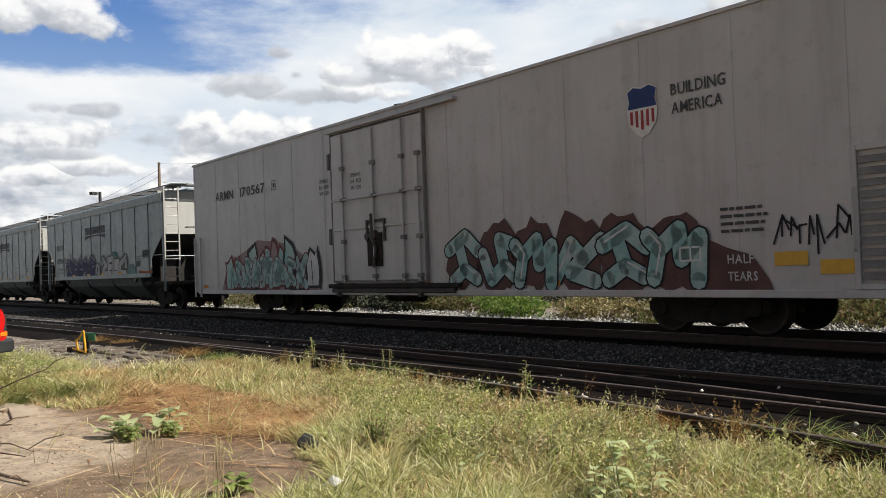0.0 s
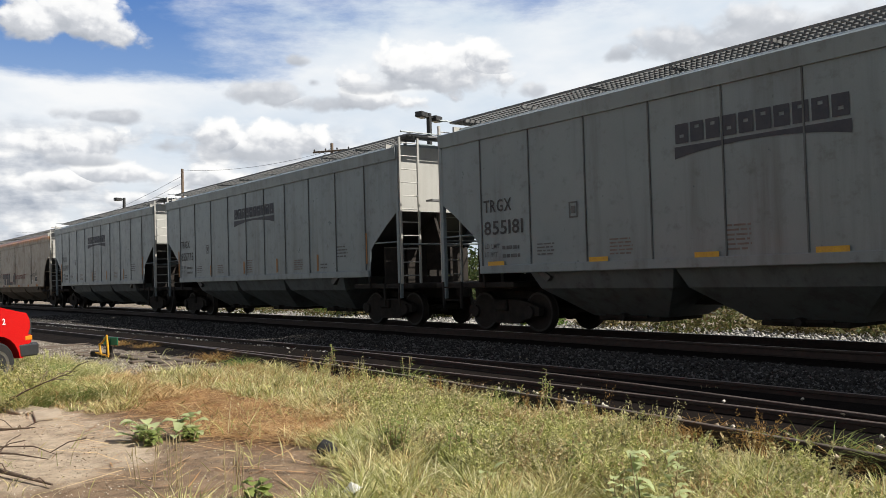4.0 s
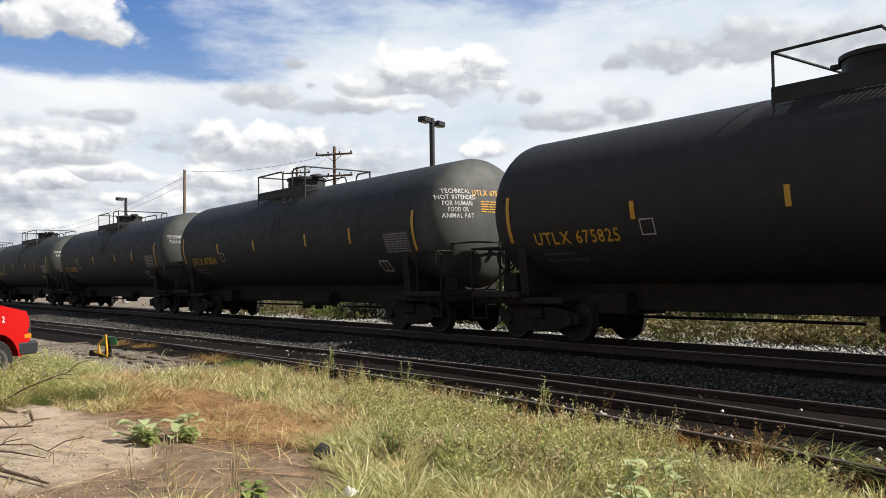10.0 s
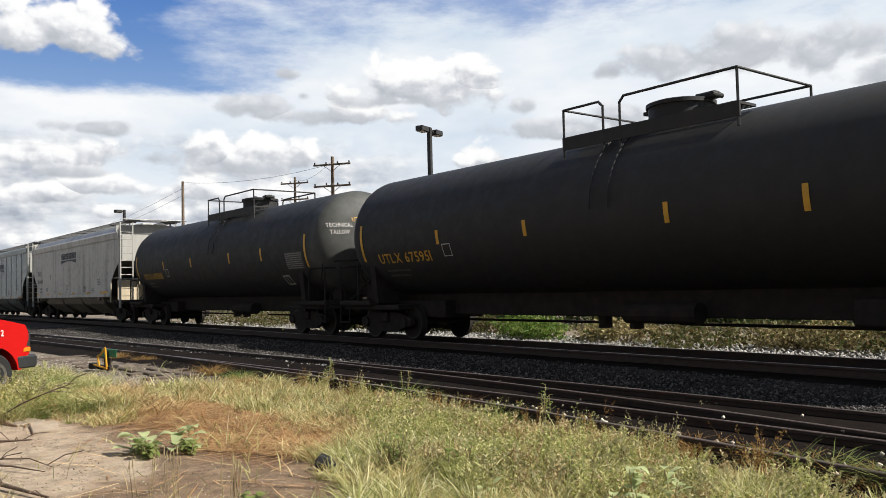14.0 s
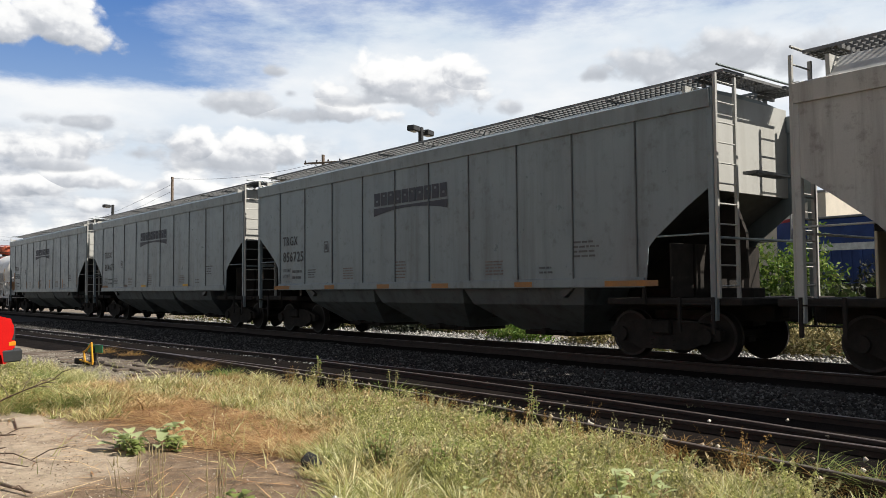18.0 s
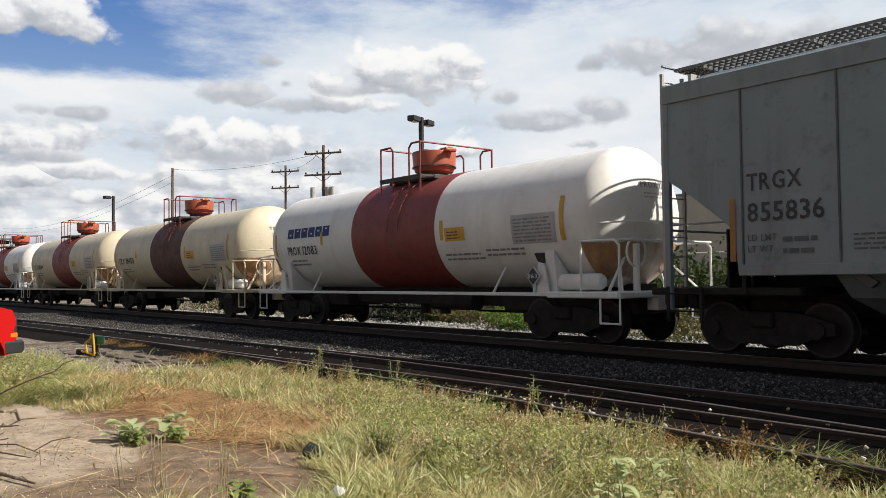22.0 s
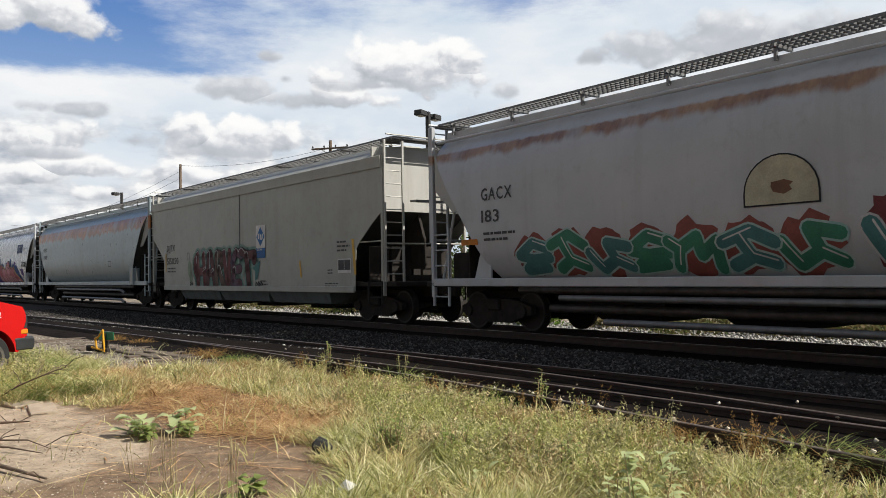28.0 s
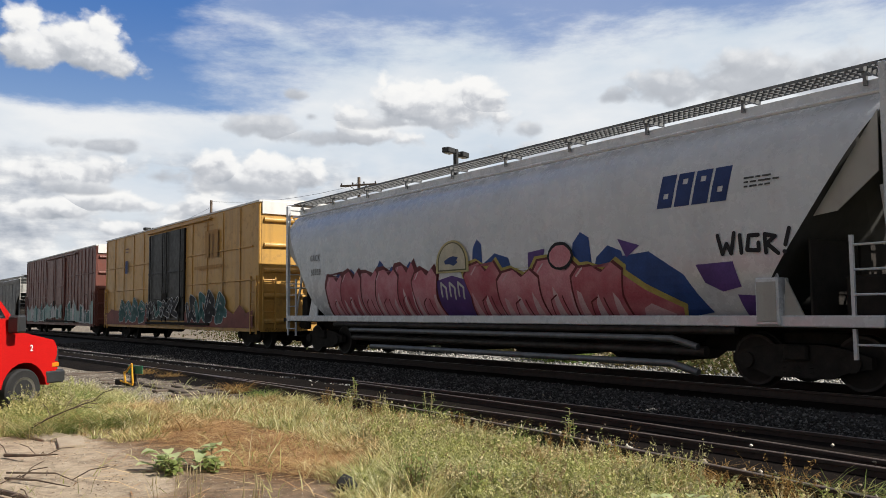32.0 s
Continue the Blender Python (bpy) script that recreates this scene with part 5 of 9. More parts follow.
def blades(rng, px, py, pz, height, width, lean, bend):
    """Many blades at once: arrays of places, heights and so on. Each is a bent, tapering strip of three joints."""
    n = len(px)
    turn = rng.uniform(0, 2 * np.pi, n)
    wx, wy = np.cos(turn) * width / 2, np.sin(turn) * width / 2
    way = rng.uniform(0, 2 * np.pi, n)
    dx, dy = np.cos(way), np.sin(way)
    v = np.zeros((n, 7, 3))
    for k, (a, w) in enumerate(((0.0, 1.0), (0.45, 0.9), (0.8, 0.6), (1.0, 0.0))):
        out = height * (lean * a + bend * a * a)
        cx, cy = px + dx * out, py + dy * out
        cz = pz + height * a * (1 - 0.45 * bend * a) - 0.02
        if w > 0:
            v[:, 2 * k] = np.stack([cx - wx * w, cy - wy * w, cz], 1)
            v[:, 2 * k + 1] = np.stack([cx + wx * w, cy + wy * w, cz], 1)
        else:
            v[:, 6] = np.stack([cx, cy, cz], 1)
    base = (np.arange(n) * 7)[:, None]
    quads = np.concatenate([base + np.array([[0, 1, 3, 2]]), base + np.array([[2, 3, 5, 4]])])
    tris = base + np.array([[4, 5, 6]])
    return v.reshape(-1, 3), quads, tris


def raw_mesh(name, verts, quads, tris, material):
    me = bpy.data.meshes.new(name)
    nq, nt = len(quads), len(tris)
    me.vertices.add(len(verts))
    me.vertices.foreach_set("co", np.ascontiguousarray(verts, dtype=np.float32).ravel())
    loops = np.concatenate([np.asarray(quads).ravel(), np.asarray(tris).ravel()]).astype(np.int32)
    me.loops.add(len(loops))
    me.loops.foreach_set("vertex_index", loops)
    me.polygons.add(nq + nt)
    starts = np.concatenate([np.arange(nq) * 4, nq * 4 + np.arange(nt) * 3]).astype(np.int32)
    me.polygons.foreach_set("loop_start", starts)
    me.update(calc_edges=True)
    me.materials.append(material)
    return me


def zval(x, y):
    return np.array([ground_z(a, b) for a, b in zip(x, y)])


def clump(x, y, s, seed):
    return np.array([noise.noise((a * s, b * s, seed)) for a, b in zip(x, y)])


def meadow_edge(x):
    """Far edge of the grass, along the near track."""
    return np.array([branch_y(a) - 1.20 for a in x])


def cover(x, y):
    """How thickly grass grows: none on the sandy clearing and the damp soil, thin on the straw and the gravel."""
    d = np.ones(len(x))
    sand = (y < 2.55 + 0.02 * (x + 11) + 0.35 * clump(x, y, 0.8, 2.0)) & (x > -12.3 + 0.4 * clump(x, y, 0.6, 9.0)) & (x < -5.6)
    soil = ((x + 6.7) / 1.75) ** 2 + ((y - 2.85 + 0.25 * (x + 6.7)) / 0.85) ** 2 + 0.5 * clump(x, y, 1.2, 5.0) < 1
    straw = ((x + 9.4) / 2.3) ** 2 + ((y - 3.95) / 0.8) ** 2 + 0.7 * clump(x, y, 1.1, 6.0) < 1
    low = (y < 3.35 + 0.3 * clump(x, y, 1.4, 12.0)) & (x > -10.6) & (x < -5.5)
    gravel = (x < -14.2) & (y > 4.25 + 0.2 * clump(x, y, 0.7, 3.0))
    d[sand] = 0.003
    d[soil] = 0.008
    d[low] = np.minimum(d[low], 0.005)
    d[straw] = 0.03
    d[gravel] = 0.05
    return d, straw


def scatter(rng, n, x0, x1, y0, keep=None):
    x = rng.uniform(x0, x1, n)
    top = meadow_edge(x)
    y = y0 + (top + 0.15 * clump(x, x * 0, 1.5, 8.0) - y0) * rng.uniform(0, 1, n)
    return x, y


def build_grass():
    rng = np.random.default_rng(5)
    for name, label, mat_, n, x0, x1, y0, h, w, seed, dry in (
        ("grass", "tall sunlit meadow grass", GRASS, 330000, -9.5, -1.0, 1.2, (0.07, 0.24), 0.0085, 1.0, 0.0),
        ("grass", "thin green grass beside the gravel", GRASS, 80000, -19.0, -9.5, 1.6, (0.06, 0.22), 0.011, 3.0, 0.0),
        ("dry_grass", "pale dry grass among the green", STRAW, 100000, -14.0, -1.0, 1.4, (0.06, 0.22), 0.0058, 4.0, 0.3)):
        x, y = scatter(rng, n, x0, x1, y0)
        d, straw = cover(x, y)
        patch = 0.42 + 0.7 * clump(x, y, 1.1, seed) + 0.9 * clump(x, y, 4.2, seed + 1) + 1.5 * clump(x, y, 8.5, seed + 3)
        keep = rng.uniform(0, 1, n) < d * np.clip(patch, 0.07, 1)
        # drop what the camera's own spot would touch
        keep &= (x * x + y * y) > 4.5
        x, y = x[keep], y[keep]
        tall = rng.uniform(h[0], h[1], len(x)) * (0.75 + 0.9 * np.clip(clump(x, y, 1.3, seed + 2), -0.5, 0.7) + 0.6 * np.clip(clump(x, y, 4.0, seed + 6), -0.5, 0.6) + 0.9 * np.clip(clump(x, y, 8.5, seed + 3), -0.4, 0.6))
        v, q, t = blades(rng, x, y, zval(x, y), tall, w * rng.uniform(0.6, 1.5, len(x)), rng.uniform(0.0, 0.75, len(x)), rng.uniform(0.05, 1.15, len(x)))
        tagged(new(name, raw_mesh(name, v, q, t, mat_)), label, "grass", kind="stuff")
    # straw that lies flat
    n = 21000
    x, y = rng.uniform(-12.2, -5.6, n), rng.uniform(2.0, 5.2, n)
    d, straw = cover(x, y)
    keep = (straw & (rng.uniform(0, 1, n) < 0.95)) | (rng.uniform(0, 1, n) < 0.03)
    x, y = x[keep], y[keep]
    v, q, t = blades(rng, x, y, zval(x, y) + 0.02, rng.uniform(0.15, 0.50, len(x)), rng.uniform(0.006, 0.014, len(x)), rng.uniform(0.8, 1.6, len(x)), rng.uniform(0.1, 0.5, len(x)))
    v[:, 2] = np.maximum(np.repeat(zval(x, y), 7) + 0.012, np.repeat(zval(x, y), 7) + (v[:, 2] - np.repeat(zval(x, y), 7)) * 0.16)
    tagged(new("straw", raw_mesh("straw", v, q, t, MATTED)), "flattened orange-brown straw on bare soil", "straw", kind="stuff")


build_grass()


def tussock(x0, y0, r, n, h, label, material, seed, bend=1.7):
    """A clump of long grass that hangs over."""
    rng = np.random.default_rng(seed)
    a, q = rng.uniform(0, 2 * np.pi, n), r * rng.uniform(0, 1, n) ** 0.6
    x, y = x0 + q * np.cos(a) * 1.5, y0 + q * np.sin(a)
    v, q4, t = blades(rng, x, y, zval(x, y), rng.uniform(0.4, 0.9, n) * h, rng.uniform(0.006, 0.013, n), rng.uniform(0.1, 0.6, n), rng.uniform(0.3 * bend, bend, n))
    tagged(new("tussock", raw_mesh("tussock", v, q4, t, material)), label, "grass", kind="stuff")


rt_ = random.Random(3)
for k in range(60):
    x, y = rt_.uniform(-15.6, -12.0), rt_.uniform(2.0, 3.4)
    tussock(x, y, rt_.uniform(0.15, 0.3), rt_.randint(160, 320), rt_.uniform(0.28, 0.52), "feathery green weeds at the edge of the clearing", HERB if k % 2 else GRASS, 420 + k)
for k, (x, y, r, n, h) in enumerate(((-12.6, 3.45, 0.55, 1300, 0.42), (-11.6, 3.75, 0.45, 800, 0.34), (-13.4, 3.7, 0.4, 700, 0.36), (-8.3, 4.75, 0.35, 700, 0.36), (-7.2, 3.9, 0.3, 500, 0.30))):
    tussock(x, y, r, n, h, "dry golden tussock beside the straw", STRAW, 300 + k)
for k in range(190):
    x = rt_.uniform(-9.5, -1.6)
    top = branch_y(x) - 1.5
    y = top - rt_.uniform(0.0, 2.3) ** 1.2
    if y > (3.9 if x > -7.0 else 5.1) and x * x + y * y > 9:
        tussock(x, y, rt_.uniform(0.06, 0.2), rt_.randint(90, 260), rt_.uniform(0.22, 0.40), "pale green grass tussock" if k % 8 else "dry golden grass tussock", GRASS if k % 8 else STRAW, 1330 + k, 0.75)


def feather_weed(x0, y0, r, h, stems, label, material, seed, leaf=(0.006, 0.017), per=34):
    """An upright tangle of thin stems set with tiny leaves."""
    rng = np.random.default_rng(seed)
    a, q = rng.uniform(0, 2 * np.pi, stems), r * rng.uniform(0, 1, stems) ** 0.6
    bx, by = x0 + q * np.cos(a), y0 + q * np.sin(a)
    base = np.stack([bx, by, zval(bx, by)], 1)
    tall = h * rng.uniform(0.5, 1.0, stems)
    tip = base + np.stack([tall * rng.normal(0, 0.25, stems) + 0.4 * q * np.cos(a), tall * rng.normal(0, 0.25, stems) + 0.4 * q * np.sin(a), tall], 1)
    t = rng.uniform(0.12, 1.0, (stems, per, 1))
    spread = 0.16 * tall[:, None, None] * (1.15 - 0.9 * t)
    p = (base[:, None] + (tip - base)[:, None] * t + rng.normal(0, 1, (stems, per, 3)) * spread * 0.5).reshape(-1, 3)
    n = len(p)
    p[:, 2] = np.maximum(p[:, 2], -0.33)
    d = rng.normal(size=(n, 3)) + np.array([0, 0, 0.6])
    d /= np.linalg.norm(d, axis=1)[:, None]
    b = np.cross(d, rng.normal(size=(n, 3)))
    b /= np.linalg.norm(b, axis=1)[:, None]
    s = rng.uniform(leaf[0], leaf[1], n)[:, None]
    v = np.stack([p - d * s, p + b * s * 0.4, p + d * s, p - b * s * 0.4], 1).reshape(-1, 3)
    quads = (np.arange(n) * 4)[:, None] + np.array([[0, 1, 2, 3]])
    w = 0.0022
    sv = np.stack([base - [w, 0, 0.02], base + [w, 0, -0.02], tip + [w * 0.4, 0, 0], tip - [w * 0.4, 0, 0]], 1).reshape(-1, 3)
    sq = (np.arange(stems) * 4)[:, None] + np.array([[0, 1, 2, 3]]) + len(v)
    me = raw_mesh("weed", np.concatenate([v, sv]), np.concatenate([quads, sq]), np.zeros((0, 3), int), material)
    tagged(new("weed", me), label, "weed", kind="stuff")


rw_ = random.Random(14)
for k in range(330):
    x = rw_.uniform(-9.2, -1.8)
    y = branch_y(x) - 1.35 - rw_.uniform(0.0, 2.6)
    if y > (4.0 if x > -7.0 else 5.0) and x * x + y * y > 9:
        feather_weed(x, y, rw_.uniform(0.06, 0.22), rw_.uniform(0.16, 0.40), rw_.randint(8, 24), "feathery weed in the grass", (FEATHER, FEATHER_GREEN, FEATHER_GREEN, DRY_FEATHER)[k % 4], 1500 + k, (0.007, 0.022))
for k in range(46):
    x = rw_.uniform(-18.0, -12.4)
    y = rw_.uniform(1.9, 0.205 * -x)
    feather_weed(x, y, rw_.uniform(0.15, 0.35), rw_.uniform(0.24, 0.50), rw_.randint(18, 34), "tall feathery green weed at the edge of the clearing", FEATHER_GREEN if k % 4 else FEATHER, 600 + k, (0.010, 0.026))
for k in range(26):
    x = rw_.uniform(-13.5, -2.2)
    feather_weed(x, branch_y(x) - 1.12 + rw_.uniform(-0.2, 0.12), rw_.uniform(0.05, 0.12), rw_.uniform(0.25, 0.5), rw_.randint(5, 12), "thin weed beside the near rail", (FEATHER, RUSTY_HERB, FEATHER_GREEN)[k % 3], 700 + k)


def stones(name, label, n, place, size, material, seed, category="gravel"):
    """Loose angular stones in one object."""
    rng = np.random.default_rng(seed)
    x, y, z = place(rng, n)
    n = len(x)
    base = np.array([(1, 0, 0), (-1, 0, 0), (0, 1, 0), (0, -1, 0), (0, 0, 0.8), (0, 0, -0.8)])
    s = rng.uniform(size[0], size[1], n)[:, None, None]
    v = base[None] * s * rng.uniform(0.6, 1.3, (n, 6, 1)) + rng.normal(0, 0.16, (n, 6, 3)) * s
    a = rng.uniform(0, 2 * np.pi, n)
    c, q = np.cos(a)[:, None], np.sin(a)[:, None]
    v = np.stack([v[..., 0] * c - v[..., 1] * q, v[..., 0] * q + v[..., 1] * c, v[..., 2]], -1) + np.stack([x, y, z], 1)[:, None]
    tri = np.array([(0, 2, 4), (2, 1, 4), (1, 3, 4), (3, 0, 4), (2, 0, 5), (1, 2, 5), (3, 1, 5), (0, 3, 5)])
    t = (np.arange(n) * 6)[:, None, None] + tri[None]
    me = raw_mesh(name, v.reshape(-1, 3), np.zeros((0, 4), int), t.reshape(-1, 3), material)
    return tagged(new(name, me), label, category, kind="stuff")


def stone_material(name, a, b, c):
    n = Nodes(name)
    geo = n.t.nodes.new("ShaderNodeNewGeometry")
    col = n.ramp(geo.outputs["Random Per Island"], [(0.0, a), (0.6, b), (1.0, c)])
    g = n.noise(60.0, 3.0)
    col = n.mix(0.4, col, n.ramp(g, [(0.3, 0.6), (0.7, 1.0)]), "MULTIPLY")
    n.bump(g, 0.4)
    return n.done(col, 0.95, 0, 0.1)


# one ballast in two tones: dark for the train's shade, pale for sunlight
SHADED_STONE = stone_material("shaded_ballast_stone", (0.024, 0.023, 0.022), (0.052, 0.049, 0.046), (0.20, 0.19, 0.18))
SUNLIT_STONE = stone_material("sunlit_ballast_stone", (0.22, 0.215, 0.20), (0.36, 0.35, 0.33), (0.55, 0.53, 0.50))
CRUMB = stone_material("soil_crumb", (0.10, 0.07, 0.045), (0.19, 0.14, 0.095), (0.34, 0.28, 0.20))
SWITCH_STONE = stone_material("switch_gravel", (0.11, 0.095, 0.075), (0.23, 0.20, 0.165), (0.44, 0.41, 0.36))
PEBBLE = stone_material("pebble", (0.30, 0.245, 0.18), (0.44, 0.37, 0.28), (0.66, 0.62, 0.54))


def near_ballast(rng, n):
    x = -2.0 - 42.0 * rng.uniform(0, 1, n) ** 1.6
    side = np.array([siding_y(a) + 1.15 for a in x])
    far = np.array([track_y(a) - 1.55 for a in x])
    y = side + (far - side) * rng.uniform(0, 1, n)
    z = -0.235 + 0.075 * np.clip((y - side) / 2.2, 0, 1) + rng.uniform(-0.01, 0.02, n)
    return x, y, z


def far_ballast(rng, n):
    x = -2.0 - 40.0 * rng.uniform(0, 1, n) ** 1.4
    y = np.array([track_y(a) for a in x]) + rng.uniform(0.9, 4.3, n)
    return x, y, np.full(n, -0.17) + rng.uniform(-0.03, 0.03, n)


def pebble_place(rng, n):
    x, y = rng.uniform(-20.0, -5.0, n), rng.uniform(1.0, 6.4, n)
    d, straw = cover(x, y)
    keep = (d < 0.1) & ~straw
    x, y = x[keep], y[keep]
    return x, y, zval(x, y) + 0.004


def crumb_place(rng, n):
    x, y, z = pebble_place(rng, n * 4)
    keep = rng.uniform(0, 1, len(x)) < np.clip(1.6 * clump(x, y, 1.7, 44.0) + 0.9 * clump(x, y, 5.0, 45.0), 0, 1)
    return x[keep], y[keep], z[keep]


def rail_litter(rng, n):
    x = rng.uniform(-16.0, -2.0, n)
    y = np.array([branch_y(a) for a in x]) + np.where(rng.uniform(0, 1, n) < 0.85, -0.60, rng.uniform(-0.6, 2.2, n)) + rng.normal(0, 0.10, n)
    return x, y, np.full(n, -0.20) + rng.uniform(0, 0.03, n)


stones("ballast_stones", "crushed ballast stones beside the main track, darkened for the train's shade", 42000, near_ballast, (0.010, 0.030), SHADED_STONE, 21)
stones("ballast_stones", "ballast stones behind the train, paled to paint the sunlight on them", 14000, far_ballast, (0.02, 0.05), SUNLIT_STONE, 22)
stones("pebbles", "small pebbles on the sandy clearing", 14000, pebble_place, (0.002, 0.009), PEBBLE, 23)
stones("soil_crumbs", "dark crumbs of soil and bark on the clearing", 2600, crumb_place, (0.003, 0.010), CRUMB, 27)
stones("rail_litter", "white stones lying along the near rail", 260, rail_litter, (0.008, 0.034), PEBBLE, 24)


# a strip of sunlight at the shadow's edge, painted as pale stones
def sunlit_edge(rng, n):
    x = rng.uniform(-36.0, -11.0, n)
    y = np.array([siding_y(a) for a in x]) + 1.02 + rng.normal(0, 0.16, n)
    return x, y, -0.235 + rng.uniform(-0.005, 0.02, n)


stones("ballast_stones", "pale stones painting a sunlit strip along the near track's far rail", 5200, sunlit_edge, (0.012, 0.034), SUNLIT_STONE, 25)


def switch_gravel(rng, n):
    x, y = rng.uniform(-25.0, -13.6, n), rng.uniform(4.2, 6.2, n)
    return x, y, zval(x, y) + 0.006


stones("gravel_stones", "grey-brown gravel about the switch", 16000, switch_gravel, (0.006, 0.022), SWITCH_STONE, 26)


def thin_grass(rng, n, x0, x1, y0, y1):
    x, y = rng.uniform(x0, x1, n), rng.uniform(y0, y1, n)
    keep = (x * x + y * y > 3.0) & (rng.uniform(0, 1, n) < np.clip(0.3 + 0.8 * clump(x, y, 0.9, 31.0), 0.02, 1))
    return x[keep], y[keep]


rng_ = np.random.default_rng(77)
gx, gy = thin_grass(rng_, 30000, -1.0, 8.0, -5.0, 5.5)
gx2, gy2 = thin_grass(rng_, 14000, -9.0, -1.0, -5.0, 1.3)
gx, gy = np.concatenate([gx, gx2]), np.concatenate([gy, gy2])
gv, gq, gt = blades(rng_, gx, gy, zval(gx, gy), rng_.uniform(0.06, 0.24, len(gx)), np.full(len(gx), 0.008), rng_.uniform(0, 0.5, len(gx)), rng_.uniform(0.3, 1.5, len(gx)))
tagged(new("grass", raw_mesh("grass", gv, gq, gt, GRASS)), "thin grass on the dry ground", "grass", kind="stuff")


# ---- writing and spray paint on the cars ----
def flat_side(y):
    return lambda x, z: y


def tank_side(r, zc):
    return lambda x, z: -math.sqrt(max(0.01, r * r - (z - zc) ** 2))


def clipped(poly, lo, hi):
    """The part of a polygon of (x, z) between two heights."""
    for sign, lim in ((1, lo), (-1, -hi)):
        out = []
        for p, q in zip(poly, poly[1:] + poly[:1]):
            a, b = sign * p[1] - lim, sign * q[1] - lim
            if a >= 0:
                out.append(p)
            if (a >= 0) != (b >= 0):
                t = a / (a - b)
                out.append((p[0] + t * (q[0] - p[0]), p[1] + t * (q[1] - p[1])))
        poly = out
        if len(poly) < 3:
            return []
    return poly


def skin(polys, side, lift, step=0.0):
    """Lays flat outlines of (x, z) on the near side of a car, lift metres proud."""
    m = M()
    for poly in polys:
        bits = [poly]
        if step:
            z0, z1 = min(p[1] for p in poly), max(p[1] for p in poly)
            k = max(1, int(math.ceil((z1 - z0) / step)))
            bits = [clipped(list(poly), z0 + (z1 - z0) * i / k, z0 + (z1 - z0) * (i + 1) / k) for i in range(k)]
        for b in bits:
            if len(b) >= 3:
                m.put([(x, side(x, z) - lift, z) for x, z in b], [tuple(range(len(b)))])
    return m


def sticker(name, car, polys, side, material, lift=0.006, step=0.0, label=""):
    me = bpy.data.meshes.new(name)
    m = skin(polys, side, lift, step)
    me.from_pydata(m.v, [], m.f)
    if step:
        bm = bmesh.new()
        bm.from_mesh(me)
        bmesh.ops.remove_doubles(bm, verts=bm.verts, dist=0.0002)
        bm.to_mesh(me)
        bm.free()
    me.materials.append(material)
    ob = new(name, me)
    ob.parent = car
    fine = name in ("letter_shine", "letter_slit", "company_mark", "small_print", "data_plate", "sprayed_tag", "orange_mark", "crack_mark", "emblem_stripe")
    return tagged(ob, label, kind="stuff" if fine else "") if label or fine else ob


def letters(text, x, z, height, spacing=1.0, width=None):
    """Triangles of a line of text, its left lower corner at (x, z)."""
    polys, at = [], 0.0
    for ch in text:
        if ch == " ":
            at += 0.35 * spacing
            continue
        pts, faces, w = ALPHABET[ch]
        polys += [[(at + pts[i][0], pts[i][1]) for i in f] for f in faces]
        at += w + 0.09 * spacing
    sz = height / 0.72
    sx = width / (at - 0.09 * spacing) if width else sz
    return [[(x + px * sx, z + pz * sz) for px, pz in f] for f in polys]


def bars(x, z, width, height, rows, rng, ragged=0.3):
    """Small print that cannot be read: broken bars."""
    out = []
    for r in range(rows):
        zz = z + height * (rows - 1 - r) / rows
        h = height / rows * 0.42
        a, end = x, x + width * (1 - ragged * rng.random())
        while a < end - 0.02:
            b = min(end, a + rng.uniform(0.06, 0.22) * max(1.0, width))
            out.append([(a, zz), (b, zz), (b, zz + h), (a, zz + h)])
            a = b + 0.03
    return out


def rect(x0, x1, z0, z1):
    return [(x0, z0), (x1, z0), (x1, z1), (x0, z1)]


def blob(x, z, w, h, rng, n=22, rough=0.2):
    return [(x + w * math.cos(a) * (1 + rough * rng.uniform(-1, 1)), z + h * math.sin(a) * (1 + rough * rng.uniform(-1, 1))) for a in [2 * math.pi * i / n for i in range(n)]]


def stroke(pts, w):
    """Thick line: a quad for each length and a disc at each joint."""
    out = []
    for (ax, az), (bx, bz) in zip(pts, pts[1:]):
        d = math.hypot(bx - ax, bz - az) or 1e-6
        nx, nz = -(bz - az) / d * w / 2, (bx - ax) / d * w / 2
        out.append([(ax + nx, az + nz), (ax - nx, az - nz), (bx - nx, bz - nz), (bx + nx, bz + nz)])
    for px, pz in pts:
        out.append([(px + w / 2 * math.cos(a), pz + w / 2 * math.sin(a)) for a in [2 * math.pi * i / 8 for i in range(8)]])
    return out


